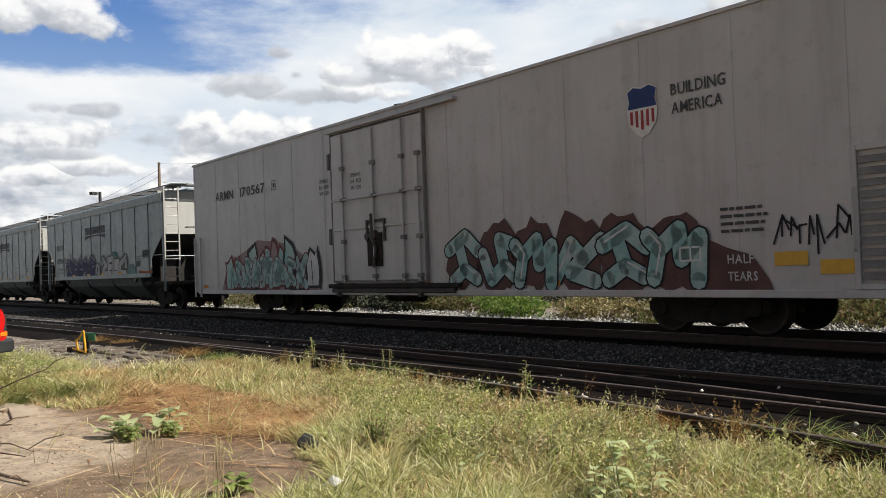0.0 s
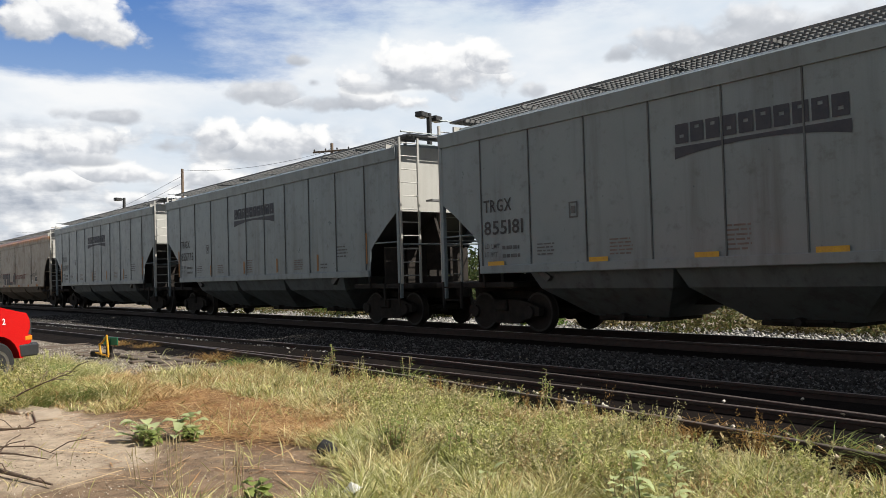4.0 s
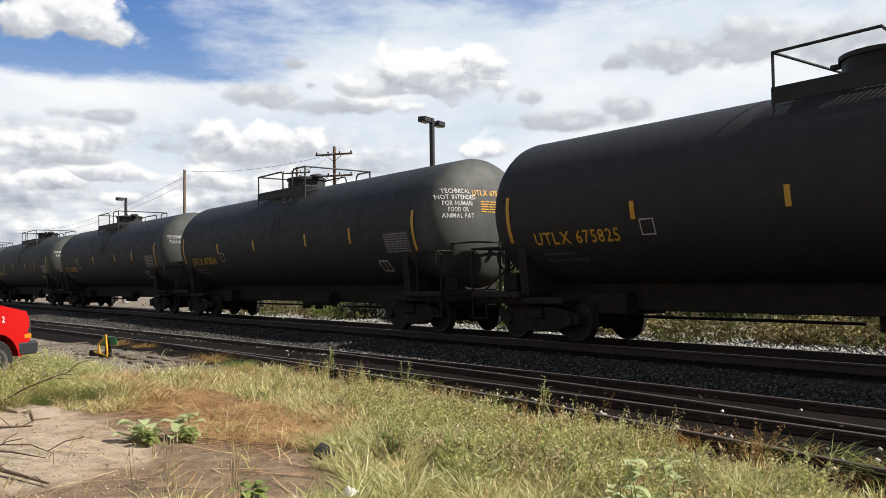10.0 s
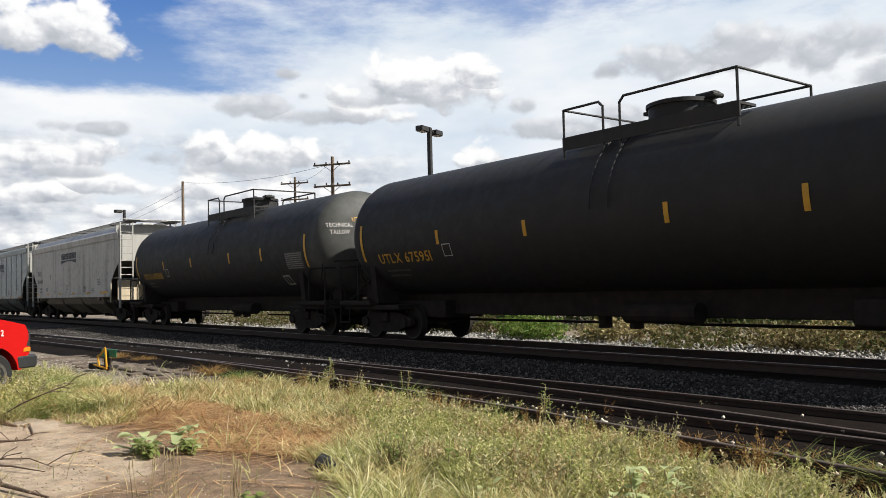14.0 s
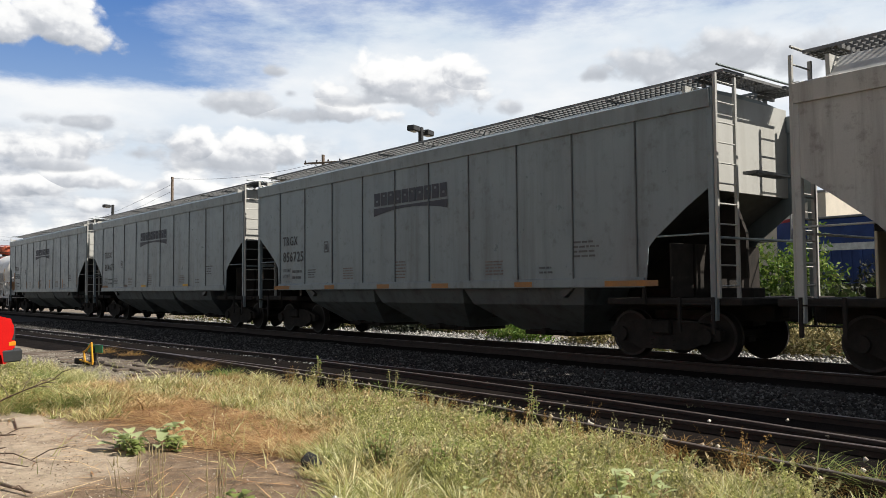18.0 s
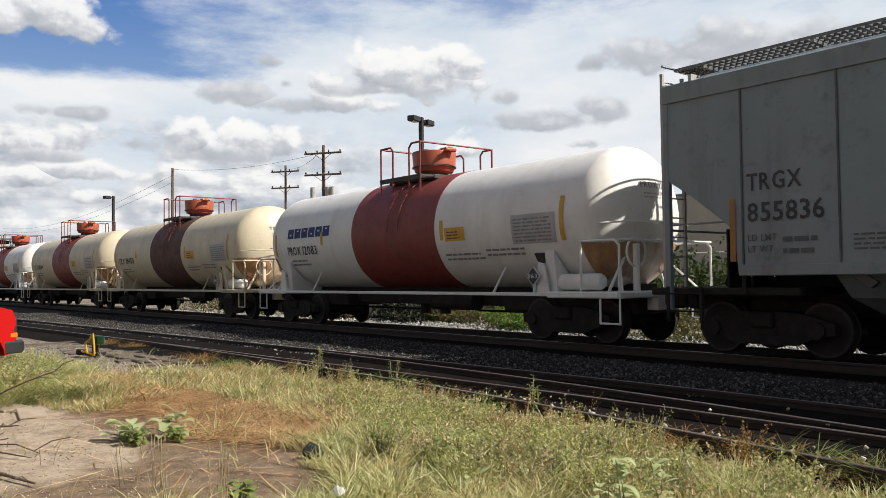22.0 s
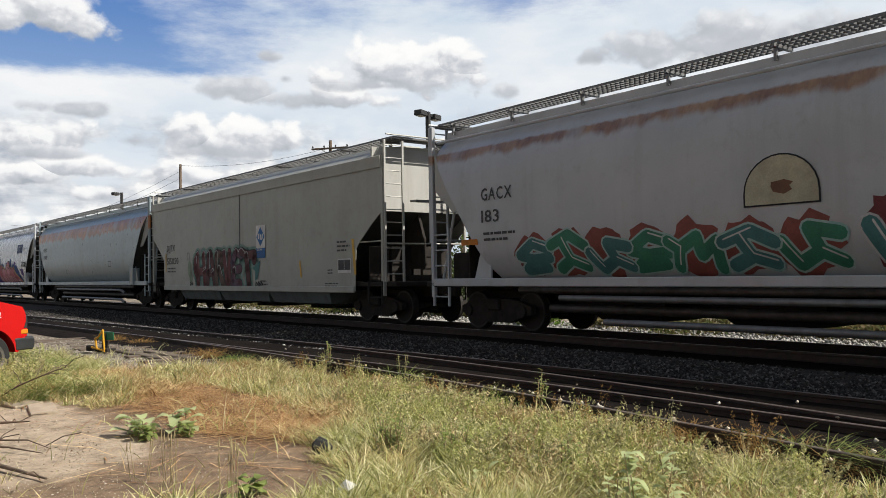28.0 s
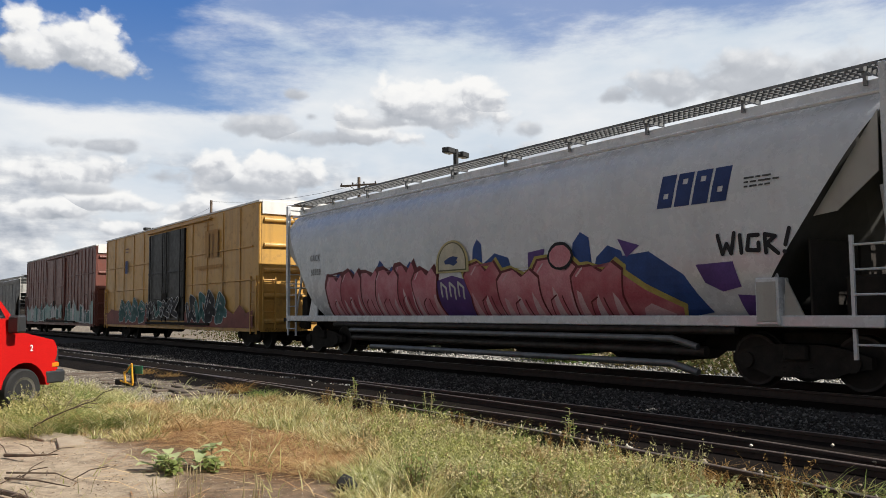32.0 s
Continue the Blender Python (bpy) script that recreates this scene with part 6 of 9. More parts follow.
# bent, hooked and barbed forms, in a unit square; they spell nothing
GLYPHS = [
    [[(0.0, 0.15), (0.3, 0.9), (0.62, 0.55), (0.35, 0.25), (0.95, 0.05)], [(0.62, 0.55), (1.0, 0.95)]],
    [[(0.1, 0.85), (0.45, 0.95), (0.25, 0.45), (0.75, 0.6), (0.55, 0.05), (1.0, 0.2)]],
    [[(0.95, 0.75), (0.45, 1.0), (0.05, 0.55), (0.5, 0.4), (0.2, 0.0), (0.85, 0.1)], [(0.5, 0.4), (0.95, 0.45)]],
    [[(0.0, 0.7), (0.5, 0.98), (0.95, 0.65)], [(0.3, 0.85), (0.55, 0.3), (0.2, 0.05)], [(0.55, 0.3), (0.95, 0.1)]],
    [[(0.1, 0.05), (0.15, 0.6), (0.5, 0.95), (0.6, 0.4), (0.9, 0.8), (0.95, 0.0)], [(0.15, 0.6), (-0.1, 0.85)]],
    [[(0.1, 0.35), (0.4, 0.95), (0.85, 0.7), (0.65, 0.1), (0.15, 0.05), (0.45, 0.5), (1.05, 0.3)]],
    [[(0.0, 0.95), (0.3, 0.5), (0.1, 0.0)], [(0.3, 0.5), (0.7, 0.75), (0.55, 0.2), (1.0, 0.0)], [(0.7, 0.75), (0.95, 1.0)]],
    [[(0.05, 0.6), (0.35, 0.05), (0.7, 0.35), (0.5, 0.9), (1.0, 0.75)], [(0.7, 0.35), (1.05, 0.1)]],
]


def spray_paint(name, r, g, b, r2=None):
    return plain(name, (r, g, b), r2 or (0.7 * r, 0.7 * g, 0.7 * b), 0.6, 0, 2.2, 30, 0.0, 0.3)


TEAL = spray_paint("teal_spray", 0.24, 0.42, 0.40, (0.40, 0.50, 0.48))
DEEP_TEAL = spray_paint("deep_teal_spray", 0.04, 0.16, 0.15)
MAROON = spray_paint("maroon_spray", 0.16, 0.035, 0.04)
TEAL_DARK = spray_paint("dark_teal_spray", 0.07, 0.20, 0.20)
INK = spray_paint("black_spray", 0.015, 0.015, 0.02)
PINK = spray_paint("pink_spray", 0.52, 0.16, 0.20, (0.62, 0.30, 0.34))
ROSE_RED = spray_paint("rose_red_spray", 0.42, 0.10, 0.13, (0.50, 0.20, 0.23))
PALE_PINK = spray_paint("pale_pink_spray", 0.68, 0.52, 0.55, (0.60, 0.36, 0.40))
LEMON = spray_paint("lemon_spray", 0.50, 0.42, 0.12)
RED = spray_paint("red_spray", 0.38, 0.05, 0.06)
BLUE = spray_paint("blue_spray", 0.03, 0.08, 0.28)
VIOLET = spray_paint("violet_spray", 0.12, 0.06, 0.25)
CHALK = spray_paint("white_spray", 0.62, 0.62, 0.62)
ORANGE = spray_paint("orange_stencil", 0.55, 0.20, 0.03)
BROWN_MARK = spray_paint("brown_mark", 0.20, 0.10, 0.06)
RUST_WASH = plain("rust_wash", (0.34, 0.13, 0.045), (0.20, 0.075, 0.03), 0.85, 0, 1.6, 30, 0.1, 0.2)
RED_HAZE = spray_paint("dull_red_haze", 0.26, 0.08, 0.065)
ROSY = spray_paint("rosy_haze", 0.30, 0.21, 0.205)
DEEP_MAROON = spray_paint("deep_maroon_spray", 0.10, 0.028, 0.030)
BROWN_MAROON = spray_paint("brown_maroon_spray", 0.13, 0.075, 0.055)
SLATE_MAROON = spray_paint("slate_maroon_spray", 0.10, 0.075, 0.12, (0.13, 0.035, 0.04))
TEAL_HAZE = spray_paint("pale_teal_haze", 0.15, 0.29, 0.25, (0.25, 0.33, 0.28))
GREEN_HAZE = spray_paint("pale_green_haze", 0.30, 0.38, 0.26)
SIGN_BLUE = spray_paint("sign_blue", 0.035, 0.16, 0.42)
DARK_HAZE = spray_paint("dark_maroon_haze", 0.12, 0.06, 0.055)
NAVY = spray_paint("navy_mark", 0.03, 0.06, 0.20)


def piece(car, side, x0, x1, z0, z1, n, fills, outline, cloud, seed, step=0.0, slant=0.08, cloud_grow=1.12):
    """A sprayed piece: a cloud of colour, then outlined bent letters with shine and drips."""
    rng = random.Random(seed)
    hw, hh = (x1 - x0) / 2, (z1 - z0) / 2
    if cloud:
        shapes = []
        k = max(3, n)
        for i in range(k):
            t = (i + 0.5) / k
            lift = math.sin(math.pi * t) * 0.12 * hh
            shapes.append([(x, max(z, z0 - 0.03)) for x, z in blob(x0 + 2 * hw * t, z0 + hh * 0.92 + lift, 1.15 * hw / k * cloud_grow, hh * cloud_grow * rng.uniform(0.8, 1.12), rng)])
        sticker("sprayed_cloud", car, shapes, side, cloud, 0.008, step)
    w = (x1 - x0) / n
    for i in range(n):
        g = rng.choice(GLYPHS)
        sx, sz = w * 1.28, (z1 - z0) * rng.uniform(0.82, 1.0)
        bx, bz = x0 + w * (i - 0.12), z0 + rng.uniform(0, 0.08) * hh
        thick = min(w * 0.36, hh * 0.42)
        inner = thick / 2 + 0.03
        dark, light, shine = [], [], []
        for line in g:
            pts = [(bx + inner + (px + slant * (pz - 0.5)) * (sx - 2 * inner), bz + inner + pz * (sz - 2 * inner)) for px, pz in line]
            dark += stroke(pts, thick + 0.07)
            light += stroke(pts, thick)
            if rng.random() < 0.8:
                shine += stroke([(px + thick * 0.15, pz + thick * 0.22) for px, pz in pts[:2]], thick * 0.13)
        lift = 0.012 + 0.0045 * (i % 3)
        form = sticker("sprayed_letter", car, dark, side, outline, lift, step)
        sticker("letter_fill", form, light, side, fills[rng.randrange(len(fills))], lift + 0.0016, step)
        if shine:
            sticker("letter_shine", form, shine, side, CHALK, lift + 0.0030, step)


def shards(car, side, x0, x1, z0, low, high, seed, fills=None, edges=None):
    """Sprayed jagged upright letters with pale edges; they spell nothing."""
    rng = random.Random(seed)
    x = x0
    k = 0
    while x < x1:
        w = rng.uniform(0.42, 0.95)
        h = rng.uniform(low, high)
        foot = z0 + rng.uniform(0.0, 0.12)
        form_ = [(x + rng.uniform(0, 0.1), foot)]
        for q in (0.3, 0.6, 0.85):
            form_.append((x + rng.uniform(-0.06, 0.14), foot + q * h))
        for q in sorted(rng.uniform(0.1, 0.9) for i in range(3)):
            form_.append((x + w * q, foot + h * rng.uniform(0.78, 1.12)))
        for q in (0.8, 0.55, 0.25):
            form_.append((x + w + rng.uniform(-0.14, 0.08), foot + q * h * rng.uniform(0.85, 1.0)))
        form_.append((x + w, foot))
        cx, cz = x + w / 2, foot + h * 0.45
        inner = [(cx + (px - cx) * 0.70, cz + (pz - cz) * 0.84) for px, pz in form_]
        lift = 0.010 + 0.0008 * (k % 8)
        form = sticker("sprayed_letter", car, [form_], side, (edges or (CHALK, CHALK, INK, CHALK))[rng.randrange(len(edges or "abcd"))], lift)
        sticker("letter_fill", form, [inner], side, (fills or (DEEP_TEAL, INK, TEAL_DARK, INK, CHALK))[rng.randrange(len(fills or "abcde"))], lift + 0.0004)
        slit = cx + rng.uniform(-0.1, 0.1) * w
        sticker("letter_shine", form, stroke([(slit, foot + 0.1 * h), (slit + rng.uniform(-0.06, 0.06), foot + rng.uniform(0.45, 0.8) * h)], 0.035), side, CHALK if k % 2 else INK, lift + 0.0007)
        x += w * rng.uniform(0.62, 0.92)
        k += 1


# upright hand-drawn letters in a unit square
TALL = {
    "H": [[(0.16, 1.0), (0.18, 0.0)], [(0.70, 1.0), (0.84, 0.0)], [(0.18, 0.42), (0.78, 0.48)], [(-0.06, 0.86), (-0.10, 0.52), (0.12, 0.34)]],
    "A": [[(0.08, 0.0), (0.22, 0.98), (0.52, 1.0), (1.0, 0.04)], [(0.16, 0.40), (0.72, 0.42)]],
    "R": [[(0.05, 0.02), (0.08, 0.98), (0.70, 0.94), (0.74, 0.62), (0.16, 0.52)], [(0.40, 0.52), (1.0, 0.04)]],
    "V": [[(0.0, 1.0), (0.42, 0.06), (0.62, 0.10), (0.72, 1.0)]],
    "E": [[(1.0, 0.90), (0.45, 1.0), (0.10, 0.66), (0.30, 0.46), (0.86, 0.50)], [(0.30, 0.46), (0.12, 0.08), (0.86, 0.06)]],
    "2": [[(0.05, 0.72), (0.22, 1.0), (0.80, 0.62), (0.25, 0.34), (0.10, 0.04), (1.0, 0.06)]],
    "F": [[(0.08, 0.0), (0.06, 0.95), (0.95, 1.0), (0.92, 0.68)], [(0.12, 0.52), (0.86, 0.46)], [(0.86, 0.46), (0.88, 0.04), (0.3, 0.04)]],
    "S": [[(0.95, 0.80), (0.10, 0.78), (0.12, 0.46), (0.88, 0.44), (0.90, 0.06), (0.02, 0.05)]],
    "C": [[(1.0, 0.52), (0.95, 1.0), (0.55, 0.82), (0.10, 0.62), (0.08, 0.08), (0.92, 0.05)]],
    "T": [[(0.02, 1.0), (0.44, 0.88), (1.0, 0.90), (0.96, 0.72)], [(0.40, 0.88), (0.48, 0.50), (0.58, 0.0)]],
}


def tall_word(car, side, word, spans, z0, z1, thick, fills, outline, cloud):
    """A sprayed word of tall letters on a ragged cloud, each with a white top edge."""
    haze = []
    for (a, b), c in zip(spans, word):
        for line in TALL[c]:
            for p in stroke([(a + (b - a) * x, z0 + 0.06 + (z1 - z0 - 0.22) * z) for x, z in line], thick + 0.30):
                haze.append([(x, max(z, z0 - 0.04)) for x, z in p])
    sticker("sprayed_cloud", car, haze, side, cloud, 0.008)
    for i, ((a, b), c) in enumerate(zip(spans, word)):
        dark, light, shine = [], [], []
        for line in TALL[c]:
            pts = [(a + (b - a) * x, z0 + thick / 2 + (z1 - z0 - thick) * z) for x, z in line]
            dark += stroke(pts, thick + 0.06)
            light += stroke(pts, thick)
            (x, z), (u, w) = pts[:2] if pts[0][1] > pts[1][1] else pts[1::-1]
            shine += stroke([(x - thick * 0.42, z + thick * 0.25), (x, z + thick * 0.48), (x + thick * 0.40, z + thick * 0.30), (x + thick * 0.42 + 0.5 * (u - x), z + 0.45 * (w - z))], 0.024)
        lift = 0.010 + 0.0014 * i
        form = sticker("sprayed_letter", car, dark, side, outline, lift)
        sticker("letter_fill", form, light, side, fills[i % len(fills)], lift + 0.0005)
        sticker("letter_shine", form, shine, side, CHALK, lift + 0.0009)


def fat_letters(car, side, x0, x1, z0, z1, n, fills, outline, rim, seed, step=0.08):
    """Crowded fat sprayed letters with slits, pale feet and one common rim; they spell nothing."""
    rng = random.Random(seed)
    w = (x1 - x0) / n
    forms = []
    for i in range(n):
        a, b = x0 + w * (i - 0.10), x0 + w * (i + 1.12)
        h = (z1 - z0) * rng.uniform(0.84, 1.0)
        lean = rng.uniform(-0.12, 0.16) * w
        top = [(a + lean + (b - a) * q, z0 + h * (v + rng.uniform(-0.05, 0.03))) for q, v in ((0.02, 0.78), (0.16, 0.98), (0.42, 1.0), (0.60, 0.88), (0.80, 1.0), (0.98, 0.84))]
        forms.append([(a, z0)] + [(a + rng.uniform(-0.05, 0.1) * w, z0 + h * 0.4)] + top + [(b - rng.uniform(0, 0.16) * w, z0 + h * 0.42), (b, z0)])
    def grown(q, g):
        cx = sum(p[0] for p in q) / len(q)
        return [(x + math.copysign(g, x - cx), z + (g if z > z0 + 0.1 else 0.0)) for x, z in q]
    sticker("sprayed_cloud", car, [grown(q, 0.10) for q in forms], side, rim, 0.0090, step)
    for i, q in enumerate(forms):
        lift = 0.0130 + 0.0110 * (i % 2)
        form = sticker("sprayed_letter", car, [grown(q, 0.045)], side, outline, lift, step)
        sticker("letter_fill", form, [q], side, fills[i % len(fills)], lift + 0.0026, step)
        cx, dx = (q[0][0] + q[-1][0]) / 2, q[-1][0] - q[0][0]
        h = max(z for x, z in q) - z0
        slits = stroke([(cx - 0.22 * dx, z0 + 0.05), (cx - 0.16 * dx, z0 + 0.34 * h), (cx - 0.02 * dx, z0 + 0.42 * h)], 0.03) + stroke([(cx + 0.14 * dx, z0 + 0.02), (cx + 0.10 * dx, z0 + 0.40 * h)], 0.035) 
        sticker("letter_slit", form, slits, side, outline, lift + 0.0078, step)
        pale = [[(cx + dx * u, z0), (cx + dx * (u + 0.17), z0), (cx + dx * (u + 0.13), z0 + h * rng.uniform(0.34, 0.55)), (cx + dx * (u + 0.05), z0 + h * rng.uniform(0.30, 0.58))] for u in (-0.44, -0.12, 0.24) if rng.random() < 0.85]
        pale += stroke([(cx - 0.36 * dx, z0 + 0.80 * h), (cx - 0.24 * dx, z0 + 0.93 * h)], 0.04)
        sticker("letter_shine", form, pale, side, PALE_PINK, lift + 0.0052, step)


def name_mark(car, side, x0, x1, z0, z1, material, shear=0.0, n=10, swoosh=True):
    """A company mark as plain shapes: a row of notched blocks over a bar that thins in its middle."""
    w = (x1 - x0) / n
    polys = []
    rng = random.Random(3)
    tall = z1 - z0
    base = z0 + tall * (0.44 if swoosh else 0.0)
    for i in range(n):
        a, b = x0 + w * (i + 0.07), x0 + w * (i + 0.93)
        slit, at = (z1 - base) * 0.16, base + (z1 - base) * (0.28, 0.5, 0.66)[rng.randrange(3)]
        in_ = (b - a) * 0.34
        lines = [(a, b, base, at), (a, a + in_, at, at + slit), (b - in_, b, at, at + slit), (a, b, at + slit, z1)]
        for p, q, lo, hi in lines:
            polys.append([(p + shear * (lo - base), lo), (q + shear * (lo - base), lo), (q + shear * (hi - base), hi), (p + shear * (hi - base), hi)])
    if swoosh:
        for i in range(12):
            t, u = i / 12, (i + 1) / 12
            low = [z0 + 0.24 * tall * math.sin(math.pi * k) ** 0.8 for k in (t, u)]
            polys.append([(x0 + (x1 - x0) * t, low[0]), (x0 + (x1 - x0) * u, low[1]), (x0 + (x1 - x0) * u, z0 + 0.35 * tall), (x0 + (x1 - x0) * t, z0 + 0.35 * tall)])
    sticker("company_mark", car, polys, side, material, 0.006)


FADED = plain("faded_print_on_grey", (0.09, 0.095, 0.10), (0.14, 0.145, 0.15), 0.7, 0, 5, 60, 0)
BROWN_FADE = plain("faded_brown_print", (0.16, 0.125, 0.11), (0.21, 0.18, 0.165), 0.7, 0, 5, 60, 0)
ORANGE_FADE = plain("faded_orange_stripe", (0.42, 0.19, 0.05), (0.30, 0.17, 0.08), 0.7, 0, 4, 50, 0)
MARK_NAVY = plain("dark_blue_mark", (0.035, 0.042, 0.06), (0.055, 0.06, 0.075), 0.6, 0, 5, 60, 0)
rng0 = random.Random(11)
HS = flat_side(-1.593)


def hopper_marks(car, mark, number, yellow, side=HS, num_x=-6.42, name=True, z_mark=2.56, wide=1.0, z_num=2.09):
    if name:
        name_mark(car, side, -1.57, 1.32, 3.06, 3.63, MARK_NAVY)
    sticker("lettering", car, letters(mark, num_x, z_mark, 0.26, 1.25, 0.86 * wide), side, DECAL_BLACK)
    sticker("lettering", car, letters(number, num_x, z_num, 0.29, 1.1, 1.18 * wide), side, DECAL_BLACK)
    sticker("lettering", car, letters("LD LMT", num_x, 1.80, 0.10, 1.1, 0.46) + letters("LT WT", num_x, 1.63, 0.10, 1.1, 0.40), side, FADED)
    sticker("small_print", car, bars(num_x + 0.55, 1.60, 0.55, 0.34, 2, rng0, 0.1), side, FADED)
    sticker("small_print", car, bars(-4.85, 1.62, 0.5, 0.26, 4, rng0), side, FADED)
    sticker("small_print", car, bars(4.98, 1.84, 0.62, 0.34, 4, rng0), side, FADED)
    sticker("small_print", car, bars(2.55, 1.56, 0.56, 0.32, 5, rng0, 0.1), side, BROWN_FADE)
    sticker("small_print", car, bars(-3.02, 1.56, 0.52, 0.32, 5, rng0, 0.1), side, BROWN_FADE)
    sticker("small_print", car, bars(-0.66, 1.54, 0.42, 0.44, 6, rng0, 0.1), side, BROWN_FADE)
    sticker("small_print", car, bars(4.1, 1.56, 0.38, 0.18, 2, rng0, 0.2), side, FADED)
    frame_ = [rect(-3.98, -3.76, 2.28, 2.31), rect(-3.98, -3.76, 2.55, 2.58), rect(-3.98, -3.95, 2.31, 2.55), rect(-3.79, -3.76, 2.31, 2.55), rect(-3.92, -3.82, 2.36, 2.50)]
    sticker("notice", car, frame_, side, FADED)
    for x, w in yellow:
        sticker("reflector", car, [rect(x, x + w, 1.43, 1.53)], side, DECAL_YELLOW, 0.03, label="yellow reflective strip")


Y6 = [(-6.3, 0.5), (-3.5, 0.45), (-1.25, 0.45), (0.75, 0.48), (3.0, 0.5), (5.0, 0.95)]
hopper_marks(HOPPERS["H1"], "TRGX", "855042", [(-3.55, 0.47), (-1.31, 0.48), (0.67, 0.47), (2.93, 0.47)], num_x=-6.2, z_mark=2.74, wide=1.28)
hopper_marks(HOPPERS["H2"], "TRGX", "855181", Y6)
hopper_marks(HOPPERS["H3"], "TRGX", "855775", [])
hopper_marks(HOPPERS["H4"], "TRGX", "855787", [])
hopper_marks(HOPPERS["HA"], "TRGX", "856725", [], num_x=-6.3)
hopper_marks(HOPPERS["HB"], "TRGX", "854678", [(-1.35, 0.5), (3.0, 0.5)], num_x=-6.2, z_mark=2.76, wide=1.12, z_num=2.2)
hopper_marks(HOPPERS["HC"], "TRGX", "855836", [])
for key in ("H3", "H4", "HC"):
    for x, z0, z1 in ((-6.72, 1.5, 2.46), (-3.66, 1.5, 1.85), (-0.92, 1.5, 1.90), (1.42, 1.5, 1.92), (3.9, 1.5, 1.95), (6.4, 1.62, 2.40)):
        sticker("orange_mark", HOPPERS[key], [rect(x, x + 0.10, z0, z1)], HS, ORANGE_FADE, 0.007)
sticker("orange_mark", HOPPERS["HB"], [rect(-6.5, -5.75, 1.42, 1.54)], HS, ORANGE_FADE, 0.007)
sticker("orange_mark", HOPPERS["HB"], [rect(-3.6, -3.1, 1.45, 1.56)], HS, BROWN_FADE, 0.007)
for x, w in ((-6.78, 0.92), (-3.9, 0.5), (-1.41, 0.52), (0.77, 0.59), (3.44, 0.49), (5.73, 1.14)):
    sticker("orange_mark", HOPPERS["HA"], [rect(x, x + w, 1.30, 1.40)], HS, ORANGE_FADE, 0.04)
GREY_CHALK = spray_paint("greyish_white_spray", 0.44, 0.45, 0.47, (0.54, 0.54, 0.54))
NIGHT = spray_paint("night_blue_spray", 0.040, 0.045, 0.14, (0.07, 0.055, 0.15))
piece(HOPPERS["H1"], HS, -4.55, -0.15, 1.32, 2.36, 5, [NIGHT], INK, spray_paint("grey_violet_haze", 0.13, 0.135, 0.19, (0.17, 0.20, 0.17)), 4)
piece(HOPPERS["H1"], HS, -0.1, 0.55, 1.40, 2.05, 2, [GREY_CHALK], INK, None, 19)
tall_word(HOPPERS["H1"], HS, "2FSC", [(0.80, 1.50), (1.62, 2.30), (2.36, 2.98), (3.10, 3.86)], 1.34, 2.24, 0.24, [GREY_CHALK], INK, spray_paint("faint_green_haze", 0.20, 0.235, 0.20))
sticker("sprayed_cloud", HOPPERS["H1"], [blob(2.45, 2.28, 0.42, 0.16, random.Random(3), 16, 0.15)], HS, DEEP_TEAL, 0.0075)
sticker("sprayed_cloud", HOPPERS["H1"], [blob(4.35, 1.62, 0.62, 0.24, random.Random(4), 18, 0.2)], HS, spray_paint("thin_teal_haze", 0.12, 0.22, 0.22), 0.0072)
sticker("sprayed_tag", HOPPERS["H1"], [q for i in range(5) for q in stroke([(5.72 + 0.14 * i, 2.08), (5.78 + 0.14 * i, 2.34), (5.90 + 0.14 * i, 2.28), (5.78 + 0.14 * i, 2.16), (5.94 + 0.14 * i, 2.12 + 0.03 * i)], 0.05)], HS, spray_paint("faded_black_spray", 0.07, 0.085, 0.09), 0.009, label="faded black scribbled tag")
sticker("notice", HOPPERS["H1"], [rect(5.0, 5.38, 1.73, 1.94)], HS, DECAL_BLACK, 0.008, label="black notice plate")
sticker("stain", HOPPERS["H1"], [[(5.25, 1.47), (6.80, 1.45), (6.72, 1.56), (6.1, 1.53), (5.35, 1.57)]], HS, RUST_WASH, 0.007)
hopper_marks(pale_car, "TRGX", "854469", [(-7.0, 0.5), (-4.6, 0.4), (-2.0, 0.45), (0.6, 0.5), (3.3, 0.5), (5.5, 1.2)], num_x=-6.9)
FS = HS
sticker("lettering", tan_car, letters("FURX", -6.0, 2.42, 0.24, 1.2, 0.75), FS, BROWN_MARK)
sticker("lettering", tan_car, letters("854157", -6.0, 1.98, 0.24, 1.1, 1.1), FS, BROWN_MARK)

# black tank cars
PRINT_GREY = plain("faded_dark_print", (0.20, 0.20, 0.205), (0.28, 0.28, 0.28), 0.7, 0, 5, 60, 0)
PLATE_GREY = plain("pale_data_panel", (0.40, 0.41, 0.42), (0.48, 0.48, 0.48), 0.6, 0, 4, 60, 0)
PLATE_DARK = plain("dark_data_panel", (0.055, 0.055, 0.055), (0.04, 0.04, 0.04), 0.6, 0, 4, 60, 0)
TS = tank_side(1.55, 2.68)
FADED_WHITE = plain("faded_white_print", (0.34, 0.34, 0.34), (0.24, 0.24, 0.24), 0.7, 0, 5, 60, 0)
NUMS = {"T1": "675825", "T2": "675824", "T3": "675794", "T4": "675951", "T5": "675838"}
